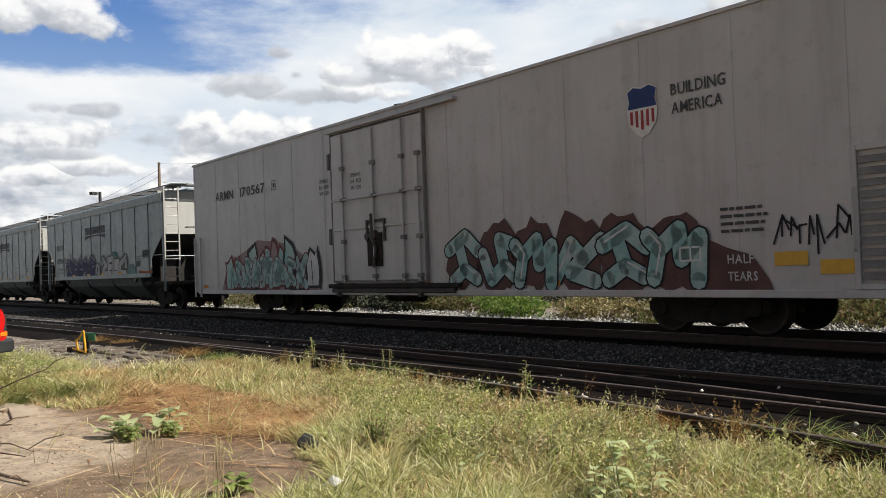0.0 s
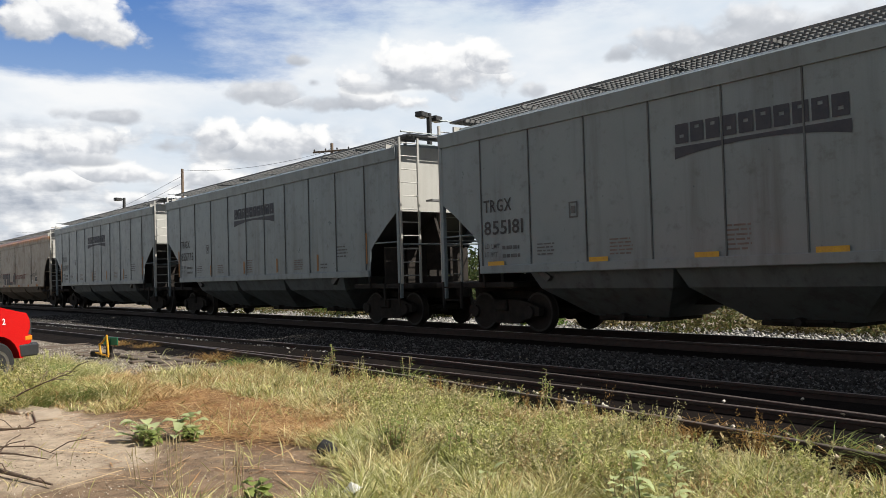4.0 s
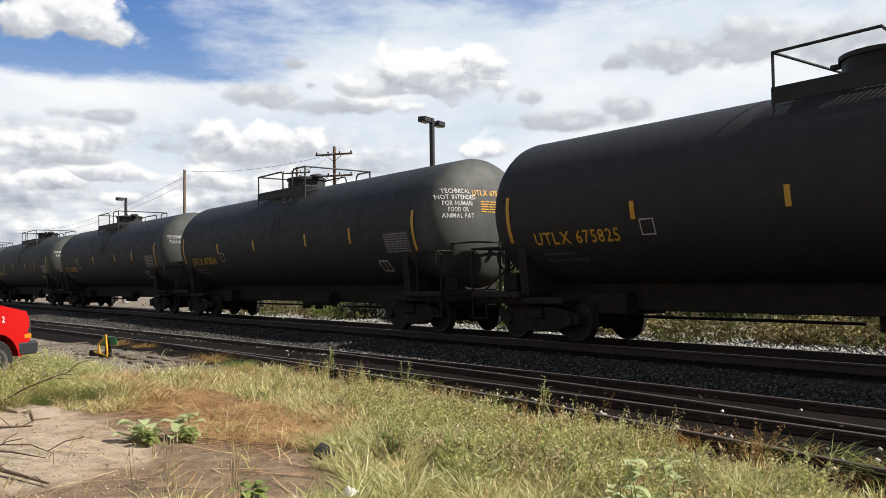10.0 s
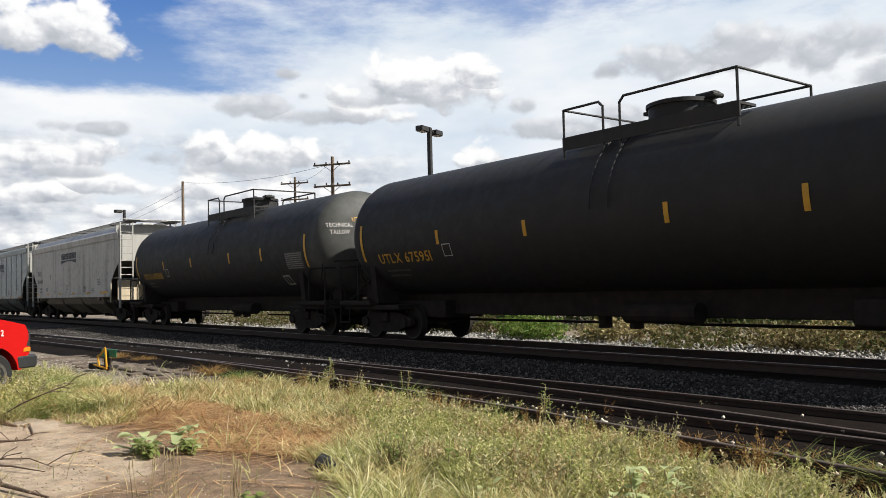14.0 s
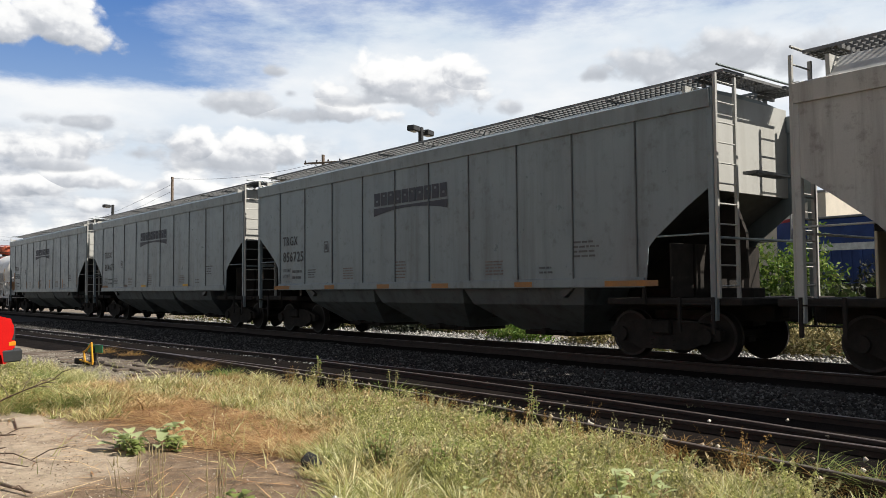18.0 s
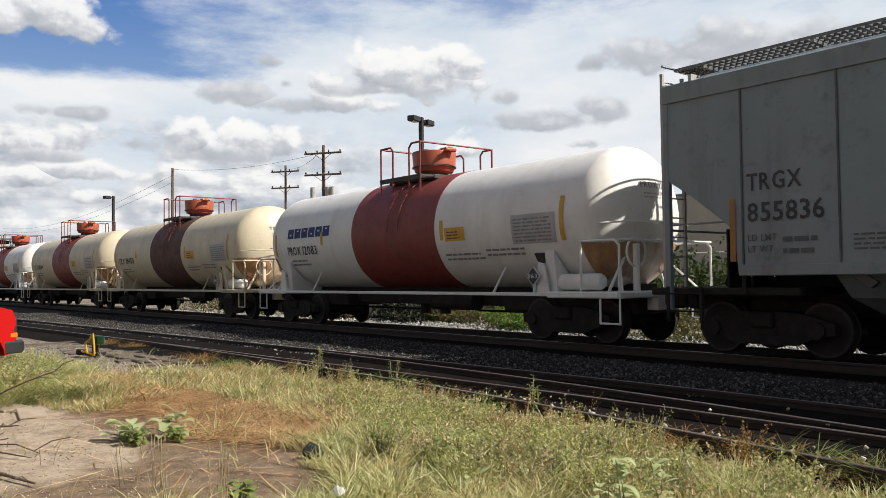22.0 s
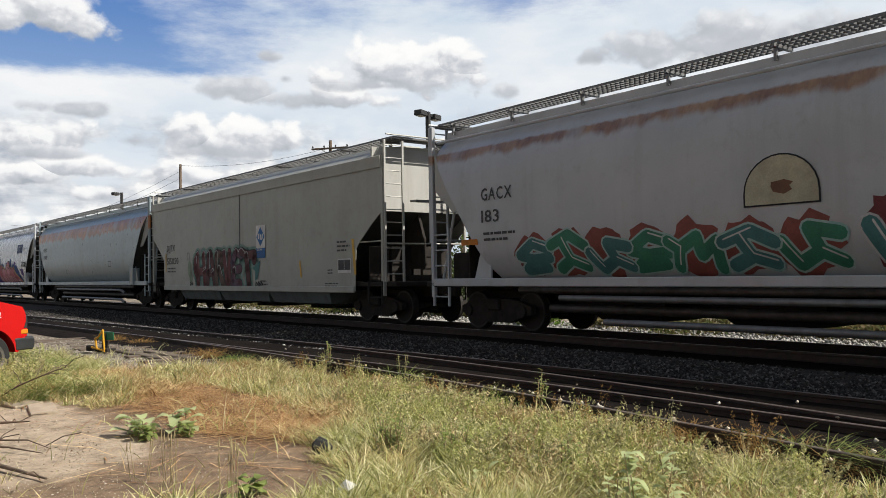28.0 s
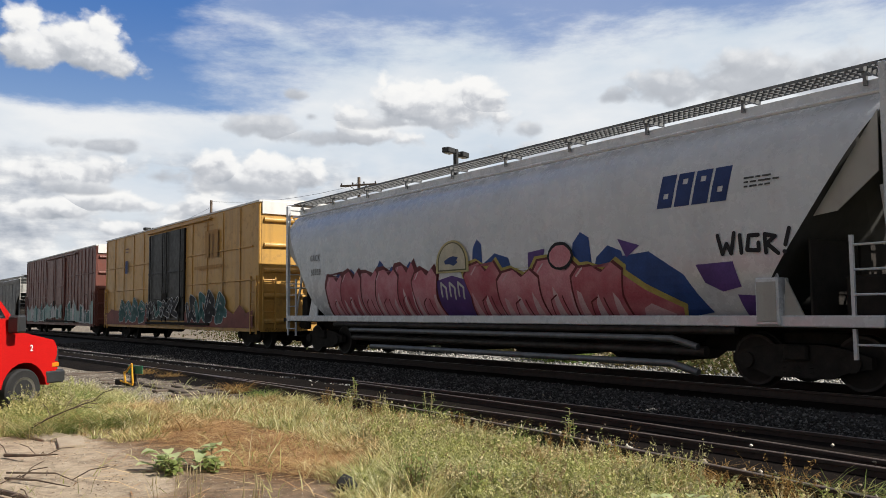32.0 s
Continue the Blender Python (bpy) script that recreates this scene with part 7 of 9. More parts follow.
for key, number in NUMS.items():
    car = TANKS[key]
    sticker("lettering", car, letters("UTLX", -6.5, 1.95, 0.24, 1.2, 0.95), TS, DECAL_YELLOW, 0.012, 0.12)
    sticker("lettering", car, letters(number, -5.4, 1.95, 0.24, 1.1, 1.05), TS, DECAL_YELLOW, 0.012, 0.12)
    sticker("small_print", car, bars(-6.4, 1.62, 1.1, 0.24, 2, rng0), TS, DARKCAR, 0.012, 0.1)
    for x, z0, z1 in ((-7.22, 2.02, 2.95), (-4.02, 2.30, 2.62), (-1.15, 2.30, 2.62), (2.28, 2.30, 2.65), (4.71, 2.28, 2.68), (7.56, 2.0, 2.95)):
        sticker("reflector", car, [rect(x, x + 0.10, z0, z1)], TS, DECAL_YELLOW, 0.010, 0.12, "yellow reflective strip")
    sticker("plate", car, [rect(6.33, 7.42, 1.97, 2.47)], TS, PLATE_DARK, 0.008, 0.08, "faded grey data panel")
    sticker("data_plate", car, bars(6.36, 1.99, 1.02, 0.48, 8, rng0, 0.05), TS, FADED_WHITE, 0.012, 0.12)
    z, x = 1.52, 5.75
    sticker("placard", car, [rect(x, x + 0.42, z, z + 0.03), rect(x, x + 0.42, z + 0.25, z + 0.28), rect(x, x + 0.03, z, z + 0.28), rect(x + 0.2, x + 0.22, z, z + 0.28), rect(x + 0.39, x + 0.42, z, z + 0.28)], TS, DECAL_WHITE, 0.014, 0.1)
    sq = -3.85
    sticker("placard", car, [rect(sq, sq + 0.3, 2.02, 2.04), rect(sq, sq + 0.3, 2.28, 2.30), rect(sq, sq + 0.02, 2.04, 2.28), rect(sq + 0.28, sq + 0.3, 2.04, 2.28)], TS, DECAL_WHITE, 0.012, 0.1)


def on_head(polys, half, r, zc):
    """Outlines of (y, z) laid on the front head of a tank."""
    m, d = M(), r * 0.48
    for poly in polys:
        pts = []
        for y, z in poly:
            q = min(0.98, math.hypot(y, z - zc) / r)
            a = math.acos(q)
            pts.append((half - d + d * math.sin(a) + 0.012, y, z))
        m.put(pts, [tuple(range(len(pts)))])
    return m


def head_print(car, polys, half, r, zc, material):
    me = bpy.data.meshes.new("head_print")
    m = on_head(polys, half, r, zc)
    me.from_pydata(m.v, [], m.f)
    me.materials.append(material)
    ob = new("head_print", me)
    ob.parent = car
    tagged(ob, kind="stuff")


for key, number in NUMS.items():
    head_print(TANKS[key], letters("UTLX " + number, -0.62, 3.26, 0.13, 1.1, 0.98) + bars(-0.42, 2.86, 0.7, 0.30, 5, rng0, 0.5), 8.85, 1.55, 2.68, DECAL_YELLOW)
    if key == "T2":
        lines = [("TECHNICAL", 0.62), ("NOT INTENDED", 0.86), ("FOR HUMAN", 0.66), ("FOOD OR", 0.46), ("ANIMAL FAT", 0.72)]
        polys = [p for i, (text, w) in enumerate(lines) for p in letters(text, -0.98 - w / 2, 3.30 - 0.145 * i, 0.11, 1.1, w)]
    else:
        polys = letters("TECHNICAL", -1.32, 3.10, 0.12, 1.1, 0.70) + letters("TALLOW", -1.24, 2.90, 0.12, 1.1, 0.52)
    head_print(TANKS[key], polys, 8.85, 1.55, 2.68, DECAL_WHITE)

# white and ivory tank cars
WS = tank_side(1.40, 2.45)
for key, mark, number in (("P", "PROX", "12083"), ("Q", "TILX", "111450"), ("R2", "TILX", "111504"), ("S2", "TILX", "111426")):
    car = TANKS[key]
    low = 2.02 if key == "P" else 2.08
    sticker("lettering", car, letters(mark, -5.5 if key != "P" else -5.28, low, 0.25, 1.1, 0.75), WS, DECAL_BLACK, 0.010, 0.12)
    sticker("lettering", car, letters(number, -4.6 if key != "P" else -4.4, low, 0.25, 1.1, 1.0 if key != "P" else 0.80), WS, DECAL_BLACK, 0.010, 0.12)
    sticker("small_print", car, bars(-5.2, 1.72, 1.3, 0.22, 2, rng0), WS, PRINT_GREY, 0.010, 0.1)
    sticker("small_print", car, bars(2.0, 1.70, 1.4, 0.2, 2, rng0), WS, PRINT_GREY, 0.010, 0.1)
    sticker("small_print", car, bars(3.4, 1.76, 1.2, 0.2, 2, rng0), WS, PRINT_GREY, 0.010, 0.1)
    for x, z0, z1 in ((-6.05, 2.0, 2.65), (-3.35, 2.25, 2.6), (1.95, 2.15, 2.6), (5.62, 2.0, 2.85)):
        sticker("reflector", car, [rect(x, x + 0.11, z0, z1)], WS, DECAL_YELLOW, 0.010, 0.12, "yellow reflective strip")
    sticker("notice", car, [rect(2.12, 2.80, 2.12, 2.42)], WS, DECAL_YELLOW, 0.010, 0.12, "yellow warning notice")
    sticker("small_print", car, bars(2.2, 2.17, 0.5, 0.2, 3, rng0), WS, BROWN_MARK, 0.014, 0.1)
    sticker("plate", car, [rect(4.28, 5.50, 1.97, 2.56)], WS, PLATE_GREY, 0.007, 0.08, "pale grey stencilled data panel")
    sticker("data_plate", car, bars(4.35, 2.02, 1.1, 0.5, 7, rng0, 0.1), WS, PRINT_GREY, 0.010, 0.12)
    sticker("placard", car, [rect(4.78, 5.22, 1.58, 1.78)], WS, DECAL_BLACK, 0.012, 0.12)
    head_print(car, letters(mark + " " + number, -0.35, 2.98, 0.12, 1.1, 0.95), 6.8, 1.40, 2.45, PRINT_GREY)
    head_print(car, bars(-0.3, 2.78, 0.7, 0.14, 2, rng0), 6.8, 1.40, 2.45, PLATE_GREY)
    stand = part("placard_holder", M().box(4.95, 5.0, -1.46, -1.42, 1.0, 1.45).prism([(4.77, 1.32), (4.97, 1.12), (5.17, 1.32), (4.97, 1.52)], -1.47, -1.45), DECAL_WHITE, car, "white diamond placard holder")
    sticker("placard", car, [[(4.80, 1.32), (4.97, 1.15), (5.14, 1.32), (4.97, 1.49)]], flat_side(-1.475), DECAL_BLACK, 0.003)
    sticker("placard_print", car, letters("1163", 4.84, 1.28, 0.085, 1.0, 0.26), flat_side(-1.48), DECAL_WHITE, 0.003)
    part("air_reservoir", M().lathe([(5.35, 0.02), (5.38, 0.12), (5.45, 0.16), (6.35, 0.16), (6.42, 0.12), (6.45, 0.02)], 18, "x", (0, -1.1, 1.20)), WHITE, car, "white air reservoir on the deck", smooth=40)
    for x in (-5.55, 5.1):
        part("bracket_plate", M().prism([(x - 0.12, 1.0), (x + 0.22, 1.0), (x + 0.10, 1.55), (x - 0.06, 1.60)], -1.40, -1.36), WHITE if key in ("P", "S2") else IVORY, car)
name_mark(TANKS["P"], WS, -5.27, -2.87, 2.50, 2.78, NAVY, n=6, swoosh=False)
# round-sided hoppers
rb = random.Random(77)
RS = round_side
G1, G3, G4 = ROUND["G1"], ROUND["G3"], ROUND["G4"]
sticker("lettering", G1, letters("GACX", -7.4, 2.80, 0.26, 1.2, 0.95), RS, DECAL_BLACK, 0.012, 0.15)
sticker("lettering", G1, letters("183", -7.4, 2.34, 0.26, 1.2, 0.55), RS, DECAL_BLACK, 0.012, 0.15)
sticker("small_print", G1, bars(-7.35, 1.95, 1.0, 0.25, 2, rng0), RS, DECAL_BLACK, 0.012, 0.12)
sticker("orange_mark", G1, [rect(-8.1, -7.55, 1.88, 2.0)], RS, ORANGE, 0.012, 0.12)
piece(G1, RS, -6.4, 0.1, 1.16, 2.12, 7, [spray_paint("bottle_green_spray", 0.05, 0.22, 0.14), TEAL_DARK, DEEP_TEAL], TEAL, RED_HAZE, 41, 0.1, 0.08, 0.92)
piece(G1, RS, 0.45, 5.6, 1.16, 2.40, 5, [TEAL_DARK, SLATE_MAROON, DEEP_TEAL, NIGHT], GREY_CHALK, MAROON, 42, 0.1, 0.12, 0.9)
name_mark(G1, RS, 7.2, 8.5, 3.58, 3.90, INK, 0.3, n=4, swoosh=False)
sticker("rust_patch", G1, [blob(7.35, 2.05, 0.36, 0.12, random.Random(6), 18, 0.2)], RS, RUST_WASH, 0.012, 0.12)
sticker("lettering", G3, letters("NAHX", -7.65, 2.86, 0.22, 1.2, 0.72), RS, DECAL_BLACK, 0.012, 0.15)
sticker("lettering", G3, letters("60831", -7.6, 2.45, 0.22, 1.2, 0.75), RS, DECAL_BLACK, 0.012, 0.15)
sticker("placard", G3, [rect(4.3, 4.7, 1.85, 1.88), rect(4.3, 4.7, 2.08, 2.11), rect(4.3, 4.33, 1.88, 2.08), rect(4.67, 4.7, 1.88, 2.08)], RS, DECAL_BLACK, 0.012, 0.12)
fat_letters(G4, RS, -6.4, -1.05, 1.06, 2.44, 6, [PINK, ROSE_RED, PINK], MAROON, MAROON, 51)
fat_letters(G4, RS, 0.25, 4.55, 1.06, 2.30, 4, [ROSE_RED, PINK, PINK, ROSE_RED], MAROON, LEMON, 52)
sticker("sprayed_letter", G4, [[(4.3, 1.06), (5.80, 1.06), (5.95, 1.36), (5.2, 1.72), (4.75, 2.0), (4.35, 2.14)]], RS, LEMON, 0.0120, 0.08)
sticker("letter_fill", G4, [[(4.3, 1.06), (5.72, 1.06), (5.84, 1.30), (5.15, 1.62), (4.7, 1.90), (4.35, 2.04)]], RS, ROSE_RED, 0.0146, 0.08)
sticker("letter_shine", G4, [[(4.9, 1.06), (5.6, 1.06), (5.62, 1.20), (5.2, 1.38), (5.0, 1.30)]], RS, PALE_PINK, 0.0172, 0.08)
sticker("sprayed_letter", G4, [[(-1.0, 1.06), (0.3, 1.06), (0.25, 1.95), (-0.4, 2.08), (-1.0, 1.98)]], RS, VIOLET, 0.0105, 0.08)
sticker("sprayed_tag", G4, [q for x in (-0.85, -0.52, -0.2) for q in stroke([(x, 1.62), (x + 0.02, 1.92), (x + 0.2, 1.80), (x + 0.16, 1.56)], 0.06)], RS, CHALK, 0.0140, 0.08)
for x, z_, w_ in ((-6.3, 2.2, 0.2), (-5.7, 2.38, 0.3), (-5.0, 2.45, 0.25), (-4.3, 2.35, 0.35), (-3.5, 2.6, 0.22), (-2.9, 2.42, 0.35), (-2.1, 2.5, 0.3), (1.2, 2.5, 0.55), (0.55, 2.85, 0.2), (3.7, 2.75, 0.28), (4.4, 2.45, 0.4)):
    sticker("sprayed_cloud", G4, [[(x + dx, z0) for dx, z0 in ((-w_, 2.0), (-0.8 * w_, z_ - 0.2), (-0.1 * w_, z_), (0.7 * w_, z_ - 0.12), (w_, 2.0))]], RS, BLUE, 0.006, 0.15)
sticker("sprayed_cloud", G4, [[(4.2, 2.2), (5.3, 2.28), (6.0, 1.85), (6.4, 1.22), (5.7, 1.12), (5.2, 1.5)]], RS, BLUE, 0.0065, 0.15)
for form_ in [[(6.25, 2.0), (6.95, 2.02), (7.05, 1.62), (6.7, 1.55), (6.4, 1.7)], [(6.95, 1.5), (7.5, 1.46), (7.35, 1.12), (7.0, 1.14)], [(2.2, 2.45), (2.7, 2.5), (2.6, 2.1), (2.2, 2.1)], [(4.6, 2.55), (5.1, 2.4), (4.8, 2.2)]]:
    sticker("sprayed_cloud", G4, [form_], RS, VIOLET, 0.0075, 0.15)
sticker("sprayed_letter", G4, [blob(3.15, 2.32, 0.36, 0.28, rb, 16, 0.05)], RS, INK, 0.0350, 0.08)
sticker("letter_fill", G4, [blob(3.15, 2.32, 0.29, 0.22, rb, 16, 0.05)], RS, PINK, 0.0380, 0.08)
for car_, coat in ((G1, SILVER), (G3, SLATE), (G4, LILAC)):
    box_ = part("control_box", M().box(7.32, 7.70, -1.62, -1.30, 1.02, 1.74, 0.02), coat, car_, "pale control box on the end sill")
    part("box_lid", M().box(7.35, 7.67, -1.632, -1.622, 1.08, 1.68, 0.004), END_PALE, box_)
    part("gusset", M().prism([(7.72, 1.12), (8.05, 1.12), (7.76, 1.72)], -1.50, -1.46), END_PALE, car_, "white bent gusset plate")
    for x0, z0 in ((-5.3, 0.78), (-4.2, 0.36)):
        part("unloading_pipe", M().pipe([(x0, -1.45, z0), (5.6, -1.45, z0), (6.1, -1.45, z0 - 0.12)], 0.06, 10), GALV, car_, "grey unloading pipe under the sill", smooth=40)
name_mark(G4, RS, 5.48, 6.90, 2.99, 3.54, NAVY, 0.22, n=4, swoosh=False)
sticker("small_print", G4, bars(7.2, 3.15, 0.6, 0.2, 3, rng0), RS, DECAL_BLACK, 0.012, 0.12)
sticker("lettering", G4, letters("GACX", -7.43, 2.78, 0.18, 1.2, 0.6), RS, DECAL_BLACK, 0.012, 0.15)
sticker("lettering", G4, letters("55959", -7.38, 2.36, 0.18, 1.2, 0.6), RS, DECAL_BLACK, 0.012, 0.15)
for c_, lines_ in (("W", [[(6.70, 2.44), (6.78, 2.14), (6.86, 2.30), (6.94, 2.14), (7.00, 2.46)]]), ("I", [[(7.10, 2.42), (7.12, 2.14)]]), ("G", [[(7.42, 2.40), (7.26, 2.40), (7.22, 2.18), (7.42, 2.16), (7.42, 2.28)]]), ("R", [[(7.54, 2.12), (7.53, 2.40), (7.70, 2.36), (7.56, 2.26), (7.74, 2.10)]]), ("!", [[(7.93, 2.46), (7.86, 2.22)], [(7.84, 2.12), (7.845, 2.11)]])):
    sticker("sprayed_tag", G4, [q for line in lines_ for q in stroke(line, 0.065)], RS, INK, 0.014, 0.12, "black sprayed letter " + c_ if c_ != "!" else "black sprayed stroke")
def badge(x, z, w, h):
    """A half-round top on a straight foot."""
    return [(x - w, z), (x + w, z)] + [(x + w * math.cos(a), z + 0.25 * h + 0.75 * h * math.sin(a)) for a in [math.pi * i / 14 for i in range(15)]]


sticker("emblem", G4, [badge(-0.35, 2.15, 0.62, 0.74)], RS, plain("emblem_gold", (0.55, 0.47, 0.22)), 0.0350, 0.08, "round-topped golden badge")
sticker("emblem_face", G4, [badge(-0.35, 2.19, 0.545, 0.66)], RS, plain("emblem_olive", (0.13, 0.12, 0.05)), 0.0376, 0.08)
sticker("emblem_face", G4, [badge(-0.35, 2.22, 0.50, 0.60)], RS, plain("emblem_ivory", (0.62, 0.58, 0.44)), 0.0402, 0.08)
sticker("emblem_print", G4, [blob(-0.35, 2.42, 0.24, 0.11, rb, 10, 0.3)], RS, NAVY, 0.0430, 0.08)

sticker("emblem", G1, [badge(-0.7, 2.2, 0.60, 0.76)], RS, INK, 0.012, 0.08, "round-topped golden badge")
sticker("emblem_face", G1, [badge(-0.7, 2.225, 0.57, 0.71)], RS, plain("emblem_faded_gold", (0.46, 0.43, 0.31)), 0.0150, 0.08)
sticker("emblem_print", G1, [blob(-0.7, 2.48, 0.20, 0.10, rb, 10, 0.3)], RS, BROWN_MARK, 0.018, 0.08)

# cream hopper
tall_word(cream_car, HS, "HARVET", [(-3.70, -2.72), (-2.72, -2.02), (-1.92, -1.30), (-1.24, -0.62), (-0.66, 0.16), (0.10, 1.12)], 0.86, 2.24, 0.27, [MAROON, DEEP_MAROON, BROWN_MAROON, MAROON, SLATE_MAROON, DEEP_MAROON], INK, TEAL_HAZE)
sticker("sprayed_cloud", cream_car, [blob(-4.35, 1.62, 0.17, 0.30, rb, 14, 0.12), blob(-4.22, 1.30, 0.13, 0.22, rb, 14, 0.12)], HS, GREEN_HAZE, 0.006)
sticker("sprayed_arrow", cream_car, [[(0.98, 1.56), (1.52, 1.80), (1.30, 1.22), (1.12, 1.16), (1.14, 1.44)]], HS, TEAL_DARK, 0.009, label="dark teal sprayed arrow")
sticker("sprayed_tag", cream_car, [q for x in (1.16, 1.34, 1.52) for q in stroke([(x, 0.94), (x + 0.02, 1.12), (x + 0.13, 1.05), (x + 0.04, 0.94)], 0.045)], HS, INK, 0.010)
sticker("sprayed_tag", cream_car, [q for x in (-4.27, -4.13) for q in stroke([(x, 1.0), (x, 1.13), (x + 0.09, 1.06), (x, 1.0)], 0.04)], HS, INK, 0.010)
sticker("placard", cream_car, [rect(-4.56, -4.32, 1.96, 1.98), rect(-4.56, -4.32, 2.18, 2.20), rect(-4.56, -4.54, 1.98, 2.18), rect(-4.34, -4.32, 1.98, 2.18)], HS, DECAL_BLACK)
sticker("sign", cream_car, [rect(1.21, 1.85, 1.86, 2.88)], HS, DECAL_WHITE, 0.008, label="blue and white sign")
sticker("sign_face", cream_car, [rect(1.21, 1.85, 1.86, 2.17)], HS, SIGN_BLUE, 0.012)
sticker("sign_mark", cream_car, [[(1.53, 2.22), (1.81, 2.52), (1.53, 2.83), (1.25, 2.52)]], HS, SIGN_BLUE, 0.012)
sticker("sign_mark", cream_car, [[(1.35, 2.45), (1.46, 2.46), (1.47, 2.62), (1.36, 2.61)], [(1.49, 2.42), (1.57, 2.43), (1.60, 2.60), (1.53, 2.59)], [(1.60, 2.42), (1.69, 2.44), (1.73, 2.62), (1.64, 2.60)]], HS, DECAL_WHITE, 0.015)
sticker("sign_print", cream_car, bars(1.28, 2.10, 0.5, 0.18, 3, rng0), HS, DECAL_WHITE, 0.015)
sticker("lettering", cream_car, letters("DJTX", -6.65, 2.31, 0.24, 1.2, 0.83), HS, DECAL_BLACK)
sticker("lettering", cream_car, letters("515050", -6.64, 1.81, 0.25, 1.1, 1.18), HS, DECAL_BLACK)
sticker("small_print", cream_car, bars(-6.6, 1.50, 0.95, 0.24, 2, rng0), HS, DECAL_BLACK)
sticker("orange_mark", cream_car, [rect(-6.82, -6.72, 1.52, 2.22)], HS, DECAL_YELLOW, 0.008)
sticker("orange_mark", cream_car, [[(4.00, 1.72), (4.09, 1.72), (4.16, 1.24), (4.07, 1.24)], [(6.84, 2.22), (6.95, 2.22), (7.06, 1.29), (6.95, 1.29)]], HS, DECAL_YELLOW, 0.008)
sticker("notice", cream_car, [rect(6.14, 6.80, 1.34, 1.72)], HS, DECAL_WHITE, 0.008, label="white-edged black notice")
sticker("notice_face", cream_car, [rect(6.17, 6.46, 1.42, 1.69), rect(6.48, 6.77, 1.42, 1.69)], HS, DECAL_BLACK, 0.012)
sticker("small_print", cream_car, bars(5.6, 1.33, 0.3, 0.16, 2, rng0) + bars(3.55, 0.93, 1.6, 0.05, 1, rng0) + bars(5.45, 0.98, 0.7, 0.14, 2, rng0) + bars(1.45, 1.02, 0.55, 0.2, 2, rng0), HS, DECAL_BLACK)
sticker("small_print", cream_car, bars(6.1, 1.92, 0.66, 0.34, 3, rng0), HS, DECAL_BLACK)

# boxcars
BS = flat_side(-1.655)


DOOR_FACE = flat_side(-1.738)
YELLOW_PRINT = plain("faded_brown_on_yellow", (0.40, 0.21, 0.06), (0.47, 0.26, 0.07), 0.7, 0, 4, 50, 0)
for a_, b_ in ((-9.3, -2.35), (2.55, 9.2)):
    sticker("sprayed_cloud", yellow_car, [[(a_, 0.74), (b_, 0.74), (b_, 1.35)] + [(b_ + (a_ - b_) * i / 12, 1.38 + rb.uniform(-0.18, 0.18)) for i in range(1, 12)] + [(a_, 1.3)]], BS, RED_HAZE, 0.007)
piece(yellow_car, BS, -6.8, -2.7, 0.76, 2.10, 4, [DEEP_TEAL, INK, TEAL_DARK], CHALK, None, 71)
piece(yellow_car, DOOR_FACE, -2.1, 1.9, 1.0, 2.0, 4, [INK, DEEP_TEAL], CHALK, None, 73)
piece(yellow_car, BS, 2.7, 6.8, 0.76, 2.20, 4, [DEEP_TEAL, TEAL_DARK, INK], CHALK, None, 75)
sticker("emblem", yellow_car, [rect(4.7, 5.1, 3.35, 4.25), rect(5.25, 5.45, 3.35, 4.25), rect(5.6, 6.0, 3.35, 4.25), rect(4.7, 6.0, 4.25, 4.4)], BS, YELLOW_PRINT, label="faded brown block emblem")
sticker("small_print", yellow_car, bars(3.6, 2.95, 3.6, 0.3, 1, rng0) + bars(4.6, 4.55, 1.0, 0.15, 1, rng0), BS, YELLOW_PRINT)
sticker("notice", yellow_car, [rect(-5.9, -5.5, 3.2, 3.8)], BS, NAVY)
sticker("small_print", yellow_car, bars(-5.9, 4.2, 0.7, 0.3, 2, rng0), BS, BROWN_MARK)
shards(brown_car, BS, -8.6, -2.8, 0.72, 0.7, 1.3, 72, (TEAL, DEEP_TEAL, CHALK, TEAL), (CHALK, TEAL))
shards(brown_car, DOOR_FACE, -2.2, 2.0, 0.96, 0.6, 1.0, 76, (TEAL, DEEP_TEAL, CHALK, TEAL), (CHALK, TEAL))
shards(brown_car, BS, 2.7, 8.4, 0.72, 0.7, 1.3, 74, (TEAL, DEEP_TEAL, CHALK, TEAL), (CHALK, TEAL))

# refrigerator car
ES = flat_side(-1.592)
sticker("sprayed_cloud", reefer, [[(-9.2, 0.72), (-2.9, 0.72), (-3.3, 1.1), (-3.9, 1.75), (-4.8, 2.1), (-5.6, 2.2), (-6.6, 2.28), (-7.4, 2.0), (-8.3, 1.75), (-8.9, 1.3)]], ES, ROSY, 0.006)
shards(reefer, ES, -8.9, -7.3, 0.74, 0.8, 1.15, 83, (TEAL, CHALK, TEAL, ROSY), (MAROON, INK, MAROON))
shards(reefer, ES, -7.3, -4.8, 0.74, 1.15, 1.5, 84, (TEAL, CHALK, TEAL, ROSY), (MAROON, INK, MAROON))
shards(reefer, ES, -4.8, -3.6, 0.74, 0.8, 1.1, 85, (TEAL, CHALK, TEAL, ROSY), (MAROON, INK, MAROON))
piece(reefer, ES, -8.4, -3.7, 0.76, 1.95, 7, [TEAL, CHALK, TEAL], MAROON, None, 81, 0.0, 0.1)
piece(reefer, ES, 2.3, 8.6, 0.72, 2.10, 6, [TEAL], INK, DARK_HAZE, 82, 0.0, 0.12, 0.98)
